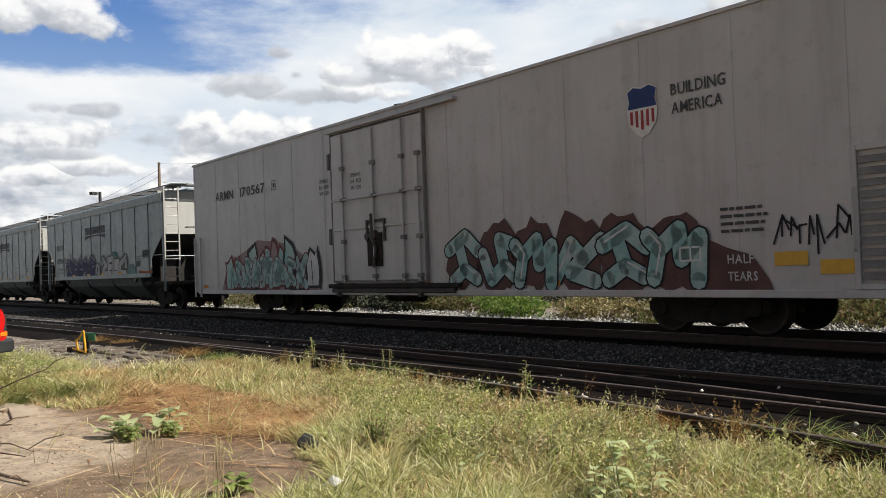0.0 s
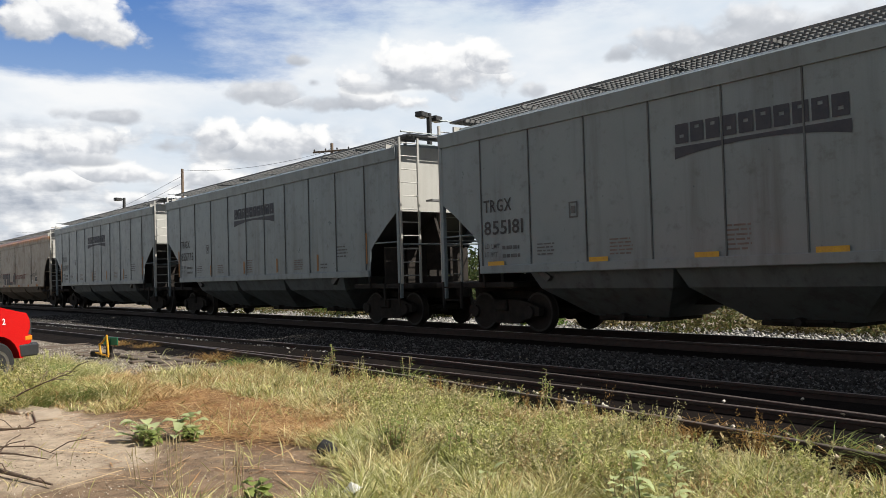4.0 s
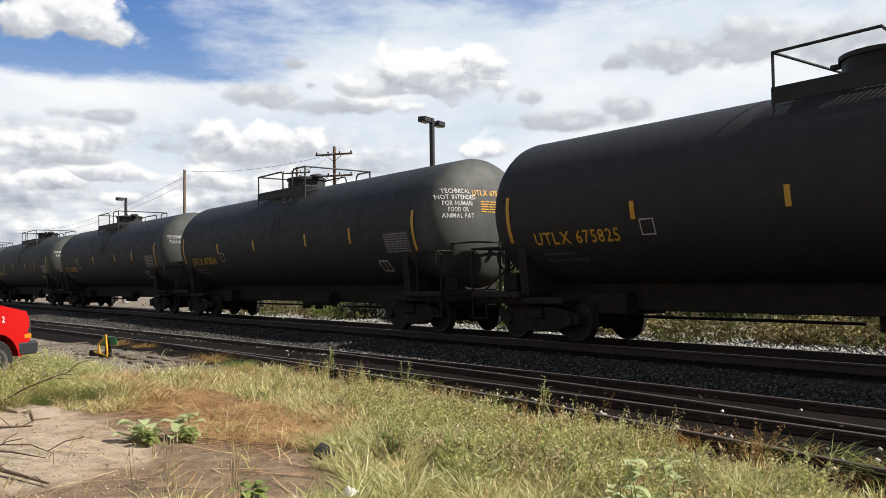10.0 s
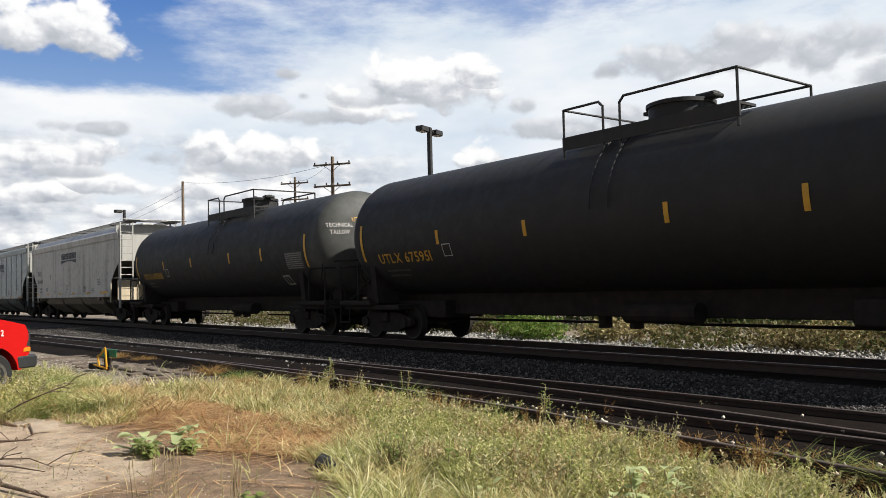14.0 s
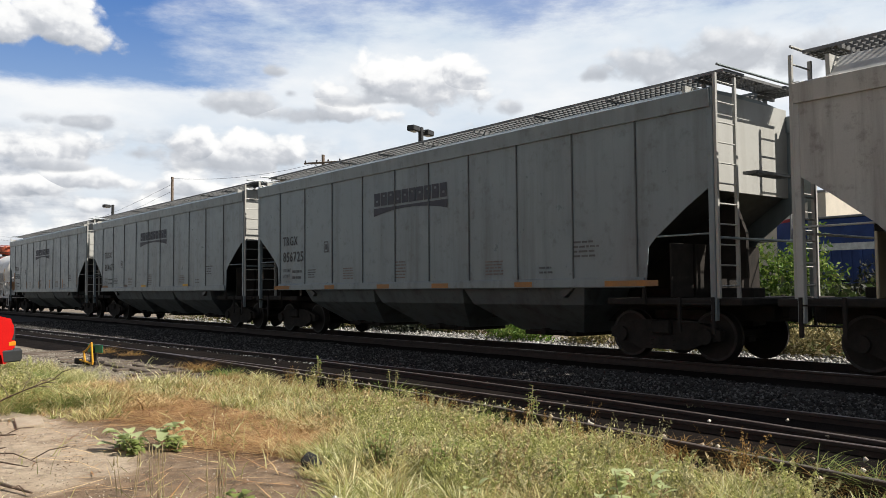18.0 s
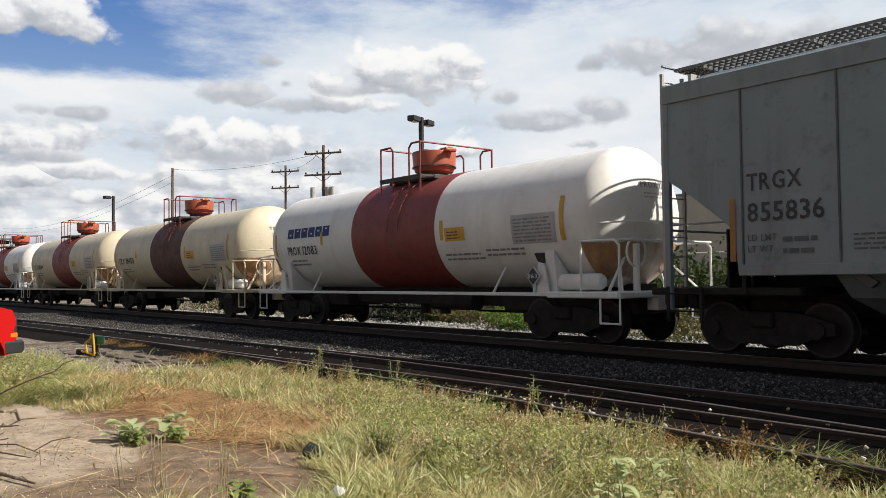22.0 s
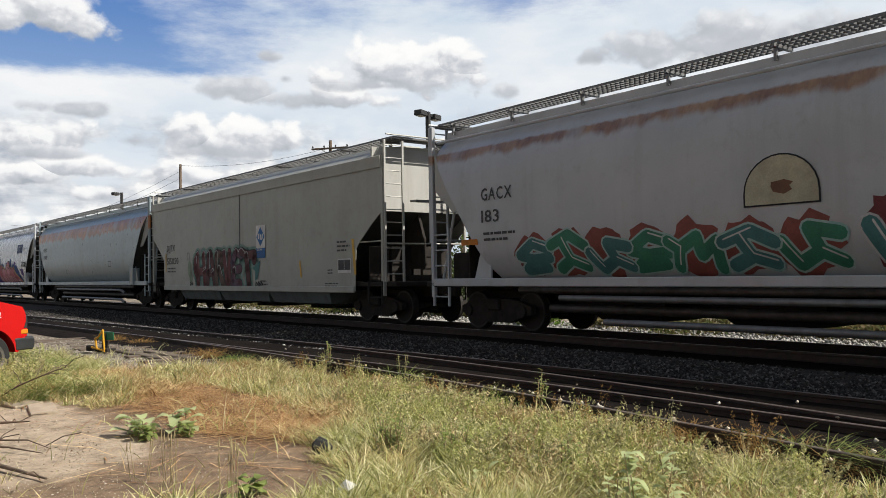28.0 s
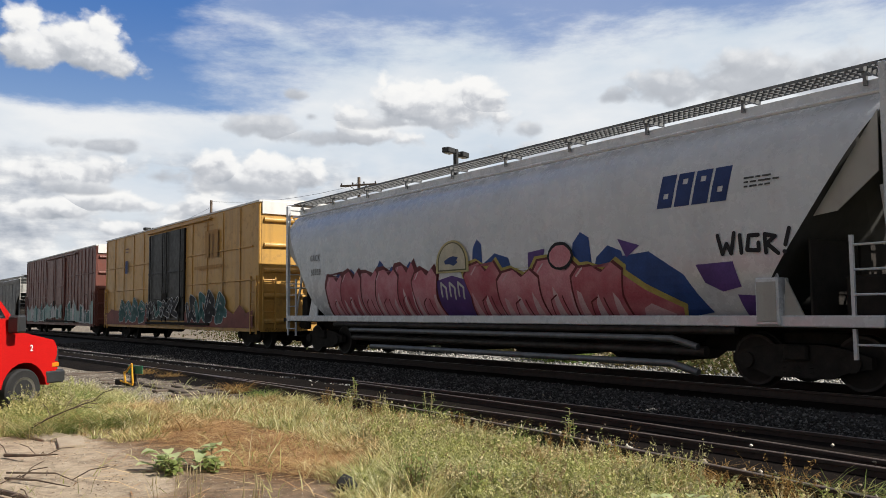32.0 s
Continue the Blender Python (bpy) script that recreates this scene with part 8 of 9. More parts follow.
for text_, x, z, w_ in (("HALF", 9.0, 1.18, 0.55), ("TEARS", 9.0, 0.92, 0.62)):
    sticker("lettering", reefer, letters(text_, x, z, 0.14, 1.1, 0.78 * w_), ES, CHALK, 0.02)
sticker("sprayed_cloud", reefer, [[(8.3, 0.72), (9.75, 0.72), (9.65, 0.95), (9.4, 1.3), (9.0, 1.42), (8.6, 1.6)]], ES, DARK_HAZE, 0.007)
rt = random.Random(5)
tag = []
for i in range(9):
    x, z = 9.75 + 0.13 * i, 1.42 + 0.06 * math.sin(i)
    tag += stroke([(x, z + rt.uniform(-0.1, 0.1)), (x + rt.uniform(0, 0.2), z + rt.uniform(0.2, 0.5)), (x + rt.uniform(0.05, 0.25), z + rt.uniform(0.0, 0.3))], 0.03)
sticker("sprayed_tag", reefer, tag, ES, INK, 0.009, label="black scribbled tag")
for text_, x, z, h, w_ in (("ARMN", -9.52, 3.68, 0.29, 1.32), ("170567", -7.70, 3.68, 0.29, 1.64), ("BUILDING", 8.1, 3.92, 0.19, 0.98), ("AMERICA", 8.1, 3.62, 0.19, 0.92)):
    sticker("lettering", reefer, letters(text_, x, z, h, 1.1, w_), ES, DECAL_BLACK)
shield = [(7.22, 4.12), (7.36, 4.20), (7.52, 4.16), (7.68, 4.20), (7.84, 4.12), (7.80, 3.95), (7.84, 3.78), (7.80, 3.55), (7.66, 3.38), (7.53, 3.33), (7.40, 3.38), (7.26, 3.55), (7.22, 3.78), (7.26, 3.95)]
sticker("emblem", reefer, [shield], ES, DECAL_WHITE, 0.006, label="shield with a blue head and red stripes")
sticker("emblem_head", reefer, [[(7.24, 3.82)] + [(7.27, 3.95), (7.24, 4.11), (7.36, 4.18), (7.52, 4.14), (7.68, 4.18), (7.82, 4.11), (7.79, 3.95), (7.82, 3.82)]], ES, NAVY, 0.009)
for i in range(5):
    x = 7.285 + 0.108 * i
    sticker("emblem_stripe", reefer, [[(x, 3.78), (x, 3.56 - 0.05 * (2 - abs(i - 2))), (x + 0.055, 3.55 - 0.05 * (2 - abs(i - 2))), (x + 0.055, 3.78)]], ES, RED, 0.009)
for x, z in ((9.75, 1.13), (10.42, 1.0)):
    sticker("notice", reefer, [rect(x, x + 0.5, z, z + 0.2)], ES, DECAL_YELLOW, 0.010, label="yellow notice plate")
for x in (-10.6, -1.6, 1.35, 5.2):
    sticker("reflector", reefer, [rect(x, x + 0.35, 0.86, 0.96)], ES, ORANGE, 0.02)
sticker("placard", reefer, [rect(8.15, 8.55, 1.23, 1.26), rect(8.15, 8.55, 1.44, 1.47), rect(8.15, 8.18, 1.23, 1.47), rect(8.34, 8.37, 1.23, 1.47), rect(8.52, 8.55, 1.23, 1.47)], ES, DECAL_WHITE, 0.024)
sticker("small_print", reefer, bars(8.9, 1.65, 0.8, 0.45, 4, rng0), ES, DECAL_BLACK)


for x in (-2.95, -1.3):
    for text_, dx, z in (("OPENING", 0.0, 3.60), ("H 113", 0.02, 3.44), ("W 120", 0.02, 3.28)):
        sticker("lettering", reefer, letters(text_, x + dx, z, 0.10, 1.1, 0.46), ES if x < -2 else flat_side(-1.675), FADED)
sticker("placard", reefer, [rect(-5.62, -5.36, 3.68, 3.70), rect(-5.62, -5.36, 3.95, 3.97), rect(-5.62, -5.60, 3.70, 3.95), rect(-5.38, -5.36, 3.70, 3.95), rect(-5.53, -5.45, 3.76, 3.90)], ES, DECAL_BLACK)

# tags on the tan hopper
SLATE_SPRAY = spray_paint("slate_spray", 0.085, 0.085, 0.092, (0.125, 0.11, 0.105))
slabs = [rect(-3.70, -2.55, 1.86, 2.16), rect(-3.30, -2.85, 1.34, 1.86), rect(-2.45, -2.05, 1.34, 2.15), rect(-1.95, -1.55, 1.34, 2.15), rect(-1.55, -0.85, 1.34, 1.60),
         [(-0.80, 1.34), (-0.42, 2.16), (-0.14, 2.16), (0.08, 1.34), (-0.22, 1.34), (-0.30, 1.62), (-0.50, 1.62), (-0.56, 1.34)]]
grown = [[(sum(p[0] for p in q) / len(q) + (x - sum(p[0] for p in q) / len(q)) * 1.12, sum(p[1] for p in q) / len(q) + (z - sum(p[1] for p in q) / len(q)) * 1.14) for x, z in q] for q in slabs]
sticker("sprayed_outline", tan_car, grown, FS, MAROON, 0.007, label="dark red outline of sprayed slab letters")
sticker("sprayed_letters", tan_car, slabs, FS, SLATE_SPRAY, 0.010, label="slate-coloured sprayed slab letters")
sticker("sprayed_shine", tan_car, [q for a, b in (((-3.64, 1.86), (-3.30, 1.86)), ((-3.30, 1.86), (-3.26, 1.36)), ((-2.42, 1.70), (-2.40, 2.0)), ((-1.94, 1.6), (-1.93, 2.1)), ((-0.30, 1.36), (-0.34, 1.5))) for q in stroke([a, b], 0.022)], FS, CHALK, 0.013)
RED_TAG = spray_paint("red_tag_paint", 0.24, 0.05, 0.045)
sticker("sprayed_tag", tan_car, letters("CANT SLEEP", 0.05, 1.80, 0.27, 0.9, 1.50) + letters("DONT EAT", 1.68, 1.80, 0.28, 0.9, 1.15) + stroke([(2.55, 2.08), (3.12, 2.07)], 0.03), FS, RED_TAG, 0.008, label="red handwritten line of spray paint")
sticker("sprayed_tag", tan_car, [q for pts in ([(4.02, 2.02), (4.12, 1.84), (4.30, 2.10)], [(4.35, 1.92), (4.5, 2.0), (4.42, 1.86), (4.62, 2.08)], [(4.66, 1.9), (4.78, 2.08), (4.86, 1.88), (4.98, 2.1)], [(5.0, 2.0), (5.1, 1.86), (5.22, 2.04), (5.06, 2.1)], [(5.26, 1.86), (5.4, 2.14), (5.5, 1.95), (5.62, 2.16), (5.7, 1.98)], [(5.58, 2.2), (5.78, 2.24), (5.82, 2.04)]) for q in stroke(pts, 0.035)], FS, INK, 0.009, label="black scribbled tag")
sticker("crack_mark", tan_car, stroke([(0.52, 2.75), (0.58, 2.1), (0.69, 1.44)], 0.035) + stroke([(4.06, 3.08), (4.1, 2.3), (4.17, 1.59)], 0.035) + stroke([(-4.7, 2.5), (-4.6, 1.6)], 0.03), FS, DECAL_BLACK, 0.006)
sticker("notice", tan_car, [rect(5.33, 5.85, 1.55, 1.89)], FS, DECAL_WHITE, 0.007)
sticker("notice_face", tan_car, [rect(5.36, 5.58, 1.60, 1.86), rect(5.60, 5.82, 1.60, 1.86)], FS, DECAL_BLACK, 0.011)
sticker("small_print", tan_car, bars(4.55, 1.56, 0.25, 0.16, 2, rng0), FS, DECAL_WHITE, 0.007)
sticker("sprayed_tag", tan_car, [q for pts in ([(-4.6, 2.18), (-4.55, 1.95), (-4.4, 1.95), (-4.38, 2.18)], [(-4.3, 1.95), (-4.25, 2.2), (-4.12, 2.1), (-4.2, 1.95)], [(-4.05, 1.95), (-3.98, 2.2), (-3.9, 1.96)]) for q in stroke(pts, 0.03)], FS, RED_TAG, 0.008)
for x, w, mat_ in ((-1.75, 0.42, DECAL_YELLOW), (0.95, 0.45, ORANGE), (3.6, 0.35, ORANGE), (5.7, 0.4, ORANGE), (-3.45, 0.35, RED_TAG), (-6.3, 0.4, ORANGE)):
    sticker("sill_mark", tan_car, [rect(x, x + w, 1.31, 1.42)], flat_side(-1.632), mat_, 0.004)

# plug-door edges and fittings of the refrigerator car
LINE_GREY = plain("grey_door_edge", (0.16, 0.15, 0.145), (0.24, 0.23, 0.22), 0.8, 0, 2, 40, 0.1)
for s in (-1, 1):
    y = s * 1.675
    for x0, x1, z0, z1 in ((-2.24, -2.20, 0.98, 4.80), (1.62, 1.66, 0.98, 4.80), (-2.24, 1.66, 4.78, 4.82), (-2.24, 1.66, 0.96, 1.0)):
        part("door_gasket", M().box(x0, x1, min(y, y - s * 0.09), max(y, y - s * 0.09), z0, z1), LINE_GREY, reefer, "grey rubber door gasket")
    for x in (-1.62, -0.27, 0.91, 1.50):
        part("door_pipe", M().cyl((x, s * 1.73, 1.0), (x, s * 1.73, 4.72 if x < 1.3 else 3.9), 0.03, 10), REEFER, reefer, "white upright locking bar", smooth=40)
        # thin grey strip drawn as the bar's shadow on the door
        part("bar_shade", M().box(x - 0.055, x - 0.035, min(y, y + s * 0.008), max(y, y + s * 0.008), 1.0, 4.7 if x < 1.3 else 3.9), LINE_GREY, reefer, "painted shadow line beside the locking bar")
        for z in (1.12, 2.0, 3.05, 3.85):
            part("bar_bracket", M().box(x - 0.07, x + 0.07, min(s * 1.67, s * 1.77), max(s * 1.67, s * 1.77), z - 0.05, z + 0.05, 0.01), LINE_GREY, reefer)
    part("cross_rod", M().cyl((-2.14, s * 1.745, 3.05), (1.62, s * 1.745, 3.05), 0.022, 8), REEFER, reefer, "white level rod across the door", smooth=40)
    part("latch_frame", M().box(-0.62, 0.16, min(y, y + s * 0.05), max(y, y + s * 0.05), 2.42, 2.48).box(-0.62, -0.56, min(y, y + s * 0.05), max(y, y + s * 0.05), 1.95, 2.42).box(0.10, 0.16, min(y, y + s * 0.05), max(y, y + s * 0.05), 1.95, 2.42), DARK_SHEET, reefer, "dark greasy latch frame")
    part("latch_crank", M().pipe([(-0.3, s * 1.78, 2.6), (-0.27, s * 1.79, 2.1), (-0.12, s * 1.79, 1.75), (-0.24, s * 1.78, 1.35)], 0.035, 8).cyl((-0.27, s * 1.68, 2.1), (-0.27, s * 1.80, 2.1), 0.13, 14), DARK_SHEET, reefer, "dark latch crank")
    part("latch_crank", M().cyl((-0.52, s * 1.68, 2.08), (-0.52, s * 1.78, 2.08), 0.09, 12), DARK_SHEET, reefer)
    for z in (1.95, 3.90):
        part("hinge_arm", M().box(-2.44, -2.32, min(s * 1.58, s * 1.66), max(s * 1.58, s * 1.66), z, z + 0.42, 0.02), DARKCAR, reefer)
    part("door_sill", M().box(-2.3, 2.6, min(s * 1.58, s * 1.70), max(s * 1.58, s * 1.70), 0.72, 0.84, 0.02), DARK_SHEET, reefer)
    for x in (-2.0, 1.4):
        part("sill_post", M().box(x - 0.06, x + 0.06, min(s * 1.58, s * 1.72), max(s * 1.58, s * 1.72), 0.62, 0.98, 0.02), DARK_SHEET, reefer)
    # the machinery compartment at the front end
    bay_y = s * 1.592
    frame_m = M()
    for x0, x1, z0, z1 in ((10.90, 10.98, 0.78, 2.72), (12.32, 12.40, 0.78, 2.72), (10.98, 12.32, 2.64, 2.72), (10.98, 12.32, 0.78, 0.86), (11.62, 11.68, 0.86, 2.64)):
        frame_m.box(x0, x1, min(bay_y, bay_y + s * 0.05), max(bay_y, bay_y + s * 0.05), z0, z1, 0.008)
    hatch = part("machinery_door", frame_m, REEFER, reefer, "framed machinery compartment door")
    for i in range(11):
        z = 0.92 + 0.155 * i
        part("louvre", M().prism([(bay_y, z), (bay_y + s * 0.045, z), (bay_y, z + 0.10)], 11.0, 11.6, "x").prism([(bay_y, z), (bay_y + s * 0.045, z), (bay_y, z + 0.10)], 11.7, 12.3, "x"), LINE_GREY, hatch)
    part("grab_rail", M().pipe([(10.93, s * 1.66, 1.3), (10.93, s * 1.70, 1.35), (10.93, s * 1.70, 2.1), (10.93, s * 1.66, 2.15)], 0.014), REEFER, hatch)


# ---- beyond the line ----
POLE_WOOD = plain("pole_wood", (0.20, 0.15, 0.11), (0.13, 0.10, 0.075), 0.9, 0, 3, 40, 0.3, stretch=(6, 6, 0.5))
LAMP_BROWN = plain("bronze_lamp", (0.035, 0.035, 0.036), (0.05, 0.05, 0.05), 0.5, 0.3, 3, 40, 0.1)
LENS_GLASS = plain("lamp_lens", (0.55, 0.55, 0.52), None, 0.3, 0, 3, 40, 0.0)
WIRE = plain("cable", (0.02, 0.02, 0.022), None, 0.7, 0, 5, 40, 0.0)


def lamp_post(x, y, h, turn, heads=2):
    post = thing("lamp_post", "dark car-park lamp post with box heads" if heads > 1 else "dark car-park lamp post with one box head", "lamp post", at=pose(x, y, -0.3, 0, 0, turn))
    part("pole", M().box(-0.09, 0.09, -0.09, 0.09, 0, h + 0.3, 0.015), LAMP_BROWN, post)
    part("base", M().cyl((0, 0, 0), (0, 0, 0.6), 0.28, 16), plain("lamp_base", (0.4, 0.39, 0.37)), post, "concrete foot", smooth=40)
    for s in (-1, 1)[:heads]:
        part("arm", M().box(min(0, s * 0.5), max(0, s * 0.5), -0.04, 0.04, h + 0.12, h + 0.20), LAMP_BROWN, post)
        head = part("lamp_head", M().box(s * 0.62 - 0.28, s * 0.62 + 0.28, -0.19, 0.19, h + 0.02, h + 0.26, 0.03), LAMP_BROWN, post)
        part("lens", M().box(s * 0.62 - 0.22, s * 0.62 + 0.22, -0.14, 0.14, h + 0.005, h + 0.018), LENS_GLASS, head)
    return post


def utility_pole(x, y, h, arms=2, cans=False, turn=35):
    pole = thing("utility_pole", "weathered wooden utility pole with crossarms" if arms else "plain wooden utility pole", "utility pole", at=pose(x, y, -0.3, 0, 0, turn))
    part("pole", M().cyl((0, 0, 0), (0, 0, h + 0.3), 0.17, 12, 0.11), POLE_WOOD, pole, smooth=40)
    for k in range(arms):
        z = h - 0.35 - 1.55 * k
        a = part("crossarm", M().box(-1.45, 1.45, -0.16, -0.06, z, z + 0.13, 0.01), POLE_WOOD, pole)
        for i in range(4):
            px = -1.35 + 0.9 * i
            part("insulator", M().lathe([(z + 0.13, 0.03), (z + 0.18, 0.06), (z + 0.24, 0.06), (z + 0.30, 0.025)], 10, "z", (px, -0.11, 0)), LAMP_BROWN, a, smooth=40)
        for s in (-1, 1):
            part("brace", M().pipe([(s * 0.65, -0.11, z), (0, -0.11, z - 0.45)], 0.022), POLE_WOOD, a)
    if cans:
        for px in (-0.75, 0.45, 0.8):
            part("transformer", M().cyl((px, -0.2, h - 3.6), (px, -0.2, h - 2.75), 0.20, 14), LENS_GLASS, pole, "grey transformer can", smooth=40)
    return pole


lamp_post(-28.9, 21.6, 8.45, 113)
lamp_post(-70.0, 20.4, 8.45, 113, 1)
utility_pole(-51.4, 29.6, 11.0, 2, True)
utility_pole(-69.0, 25.0, 11.0, 0)
utility_pole(-70.0, 36.2, 12.2, 2)


def cable(points, sag, label):
    m = M()
    for p, q in zip(points, points[1:]):
        p, q = Vector(p), Vector(q)
        run = [p.lerp(q, i / 10) - Vector((0, 0, sag * 4 * (i / 10) * (1 - i / 10))) for i in range(11)]
        m.tube(run, 0.012, 5)
    thing("cable", label, "cable", "cables along the line", m=m, material=WIRE)


for dz, dy in ((0.0, 0.0), (-0.55, 0.1)):
    cable([(-150.0, 26.0 + dy, 10.4 + dz), (-69.0, 25.0 + dy, 10.4 + dz)], 1.6, "thin dark overhead cable sagging between poles")
cable([(-69.0, 25.0, 10.9), (-51.4, 29.6, 10.5)], 0.5, "thin dark overhead cable sagging between poles")
cable([(-70.0, 36.2, 11.9), (-51.4, 29.6, 10.75)], 0.5, "thin dark overhead cable sagging between poles")


# ---- leaves in numbers ----
def leaf_cloud(rng, centre, radii, n, size, flat=0.0):
    """Diamond leaves about a lumpy volume."""
    d = rng.normal(size=(n, 3))
    d /= np.linalg.norm(d, axis=1)[:, None]
    rad = rng.uniform(0.35, 1.0, n) ** 0.5
    lump = 1 + 0.35 * np.sin(d[:, 0] * 5 + centre[0]) * np.sin(d[:, 1] * 4 + centre[1]) + 0.25 * np.sin(d[:, 2] * 7)
    p = np.asarray(centre) + d * (rad * lump)[:, None] * np.asarray(radii)
    a = rng.normal(size=(n, 3))
    a /= np.linalg.norm(a, axis=1)[:, None]
    b = np.cross(a, rng.normal(size=(n, 3)))
    b /= np.linalg.norm(b, axis=1)[:, None]
    s = rng.uniform(size[0], size[1], n)[:, None]
    v = np.stack([p - a * s, p + b * s * 0.42, p + a * s, p - b * s * 0.42], 1)
    q = (np.arange(n) * 4)[:, None] + np.array([[0, 1, 2, 3]])
    return v.reshape(-1, 3), q


# shrub and hedge leaves whose near-black tones have the shade put into them
SHADE_LEAF = leafy("shade_dark_shrub_leaves", (0.012, 0.018, 0.008), (0.02, 0.026, 0.012), (0.035, 0.035, 0.018), trans=0.05)
HEDGE_LEAF = leafy("shade_dark_hedge_leaves", (0.03, 0.05, 0.014), (0.05, 0.075, 0.02), (0.08, 0.09, 0.03))
STRAW_WEED = leafy("straw_weed", (0.13, 0.10, 0.04), (0.30, 0.25, 0.11), (0.46, 0.40, 0.20), trans=0.2)
BACK_WEED = leafy("weeds_behind", (0.06, 0.085, 0.022), (0.12, 0.115, 0.04), (0.14, 0.09, 0.04))


def bush(name, label, x, y, w, h, n, mat_, seed, size=(0.03, 0.09), stems=True, category="bush", z0=-0.3):
    rng = np.random.default_rng(seed)
    ob = thing(name, label, category)
    vs, qs, k = [], [], 0
    blobs_ = max(3, int(w * 2.2))
    for i in range(blobs_):
        cx = x + (i + 0.5 - blobs_ / 2) / blobs_ * w * 1.5 + rng.normal(0, 0.08 * w)
        hh = h * rng.uniform(0.65, 1.0)
        v, q = leaf_cloud(rng, (cx, y + rng.normal(0, 0.15 * w), z0 + hh * 0.5), (w / blobs_ * 1.5, 0.4 * w, hh * 0.55), n // blobs_, size)
        v[:, 2] = np.maximum(v[:, 2], z0 + 0.01)
        vs.append(v)
        qs.append(q + k)
        k += len(v)
    me = raw_mesh("foliage", np.concatenate(vs), np.concatenate(qs), np.zeros((0, 3), int), mat_)
    part("foliage", me, mat_, ob)
    for i in range(6):
        m = M().cyl((x + rng.normal(0, 0.1 * w), y, z0), (x + rng.normal(0, 0.4 * w), y + rng.normal(0, 0.2 * w), z0 + h * rng.uniform(0.5, 0.9)), 0.012 + 0.006 * h, 5, 0.004)
        part("stem", m, WOODY, ob)
    return ob


bush("bush", "low bright green bush on the ballast edge", -17.2, 16.5, 1.75, 0.92, 4200, BUSH, 1, (0.03, 0.08))
bush("tumbleweed", "round straw-brown tumbleweed behind the track", -13.9, 16.4, 1.55, 0.86, 5200, STRAW_WEED, 2, (0.015, 0.06), category="weed")
bush("bush", "low yellow-green bush behind the track", -14.8, 16.6, 0.6, 0.75, 1400, BUSH, 13, (0.02, 0.06))
bush("tumbleweed", "round straw-brown tumbleweed behind the track", -9.2, 16.4, 1.3, 0.85, 4200, STRAW_WEED, 3, (0.015, 0.06), category="weed")
bush("bush", "yellow-green bush behind the track", -29.0, 16.8, 2.0, 0.9, 2600, BUSH, 4)
# this shrub is added to fill a near-black patch of shade
bush("shrub", "shrub behind the track with deep shade painted into its leaves", -24.3, 17.2, 3.4, 1.1, 7000, SHADE_LEAF, 40, (0.05, 0.12))
bush("weed_patch", "brown and green weeds behind the track", -9.6, 17.0, 3.6, 0.75, 5200, BACK_WEED, 5, category="weed")
bush("weed_patch", "tangled dry weeds behind the track", -30.0, 17.2, 5.0, 0.7, 4200, BACK_WEED, 6, category="weed")
bush("weed_patch", "dark green weeds behind the track", -21.4, 17.6, 2.2, 0.7, 3200, BACK_WEED, 7, category="weed")
bush("weed_patch", "dark green weeds behind the track", -38.5, 17.0, 6.0, 0.9, 3600, BACK_WEED, 8, category="weed")
bush("weed_patch", "tall dry weeds behind the track", -6.0, 17.6, 3.4, 0.9, 3600, BACK_WEED, 12, category="weed")
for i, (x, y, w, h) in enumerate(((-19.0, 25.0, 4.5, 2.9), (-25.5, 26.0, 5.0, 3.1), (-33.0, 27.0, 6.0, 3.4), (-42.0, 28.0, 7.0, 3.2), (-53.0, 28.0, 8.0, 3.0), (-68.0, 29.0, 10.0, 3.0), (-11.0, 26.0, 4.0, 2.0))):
    bush("hedge", "hedge behind the railway with shade painted into its leaves", x, y, w, h, 5200, HEDGE_LEAF, 30 + i, (0.06, 0.18), category="hedge")


def tree(x, y, h, crown, seed):
    rng = np.random.default_rng(seed)
    ob = thing("tree", "leafy green tree behind the railway", "tree")
    m = M().cyl((x, y, -0.4), (x + 0.2, y, h * 0.55), 0.16 + 0.012 * h, 10, 0.08)
    ends = []
    for i in range(9):
        a, z = rng.uniform(0, 6.28), h * rng.uniform(0.3, 0.6)
        e = (x + 0.1 + math.cos(a) * crown * rng.uniform(0.4, 0.8), y + math.sin(a) * crown * rng.uniform(0.4, 0.8), z + h * rng.uniform(0.15, 0.4))
        m.cyl((x + 0.1, y, z), e, 0.06, 6, 0.015)
        ends.append(e)
    part("trunk", m, WOODY, ob, smooth=40)
    vs, qs, k = [], [], 0
    for e in ends + [(x, y, h * 0.85)]:
        v, q = leaf_cloud(rng, e, (crown * 0.42, crown * 0.42, crown * 0.36), 420, (0.07, 0.18))
        vs.append(v)
        qs.append(q + k)
        k += len(v)
    part("crown", raw_mesh("crown", np.concatenate(vs), np.concatenate(qs), np.zeros((0, 3), int), BUSH), BUSH, ob)


tree(-38.5, 40.0, 7.2, 2.6, 61)
tree(-50.0, 40.5, 9.6, 2.4, 62)
tree(-15.5, 52.0, 6.5, 2.6, 63)

# ---- low buildings far behind ----
STUCCO = plain("pale_stucco", (0.55, 0.50, 0.42), (0.48, 0.44, 0.37), 0.9, 0, 1.2, 30, 0.2)
PEACH = plain("peach_stucco", (0.62, 0.50, 0.36), (0.55, 0.44, 0.32), 0.9, 0, 1.2, 30, 0.2)
TRIMGREY = plain("grey_flashing", (0.25, 0.25, 0.25), None, 0.6, 0.2, 3, 40, 0.1)
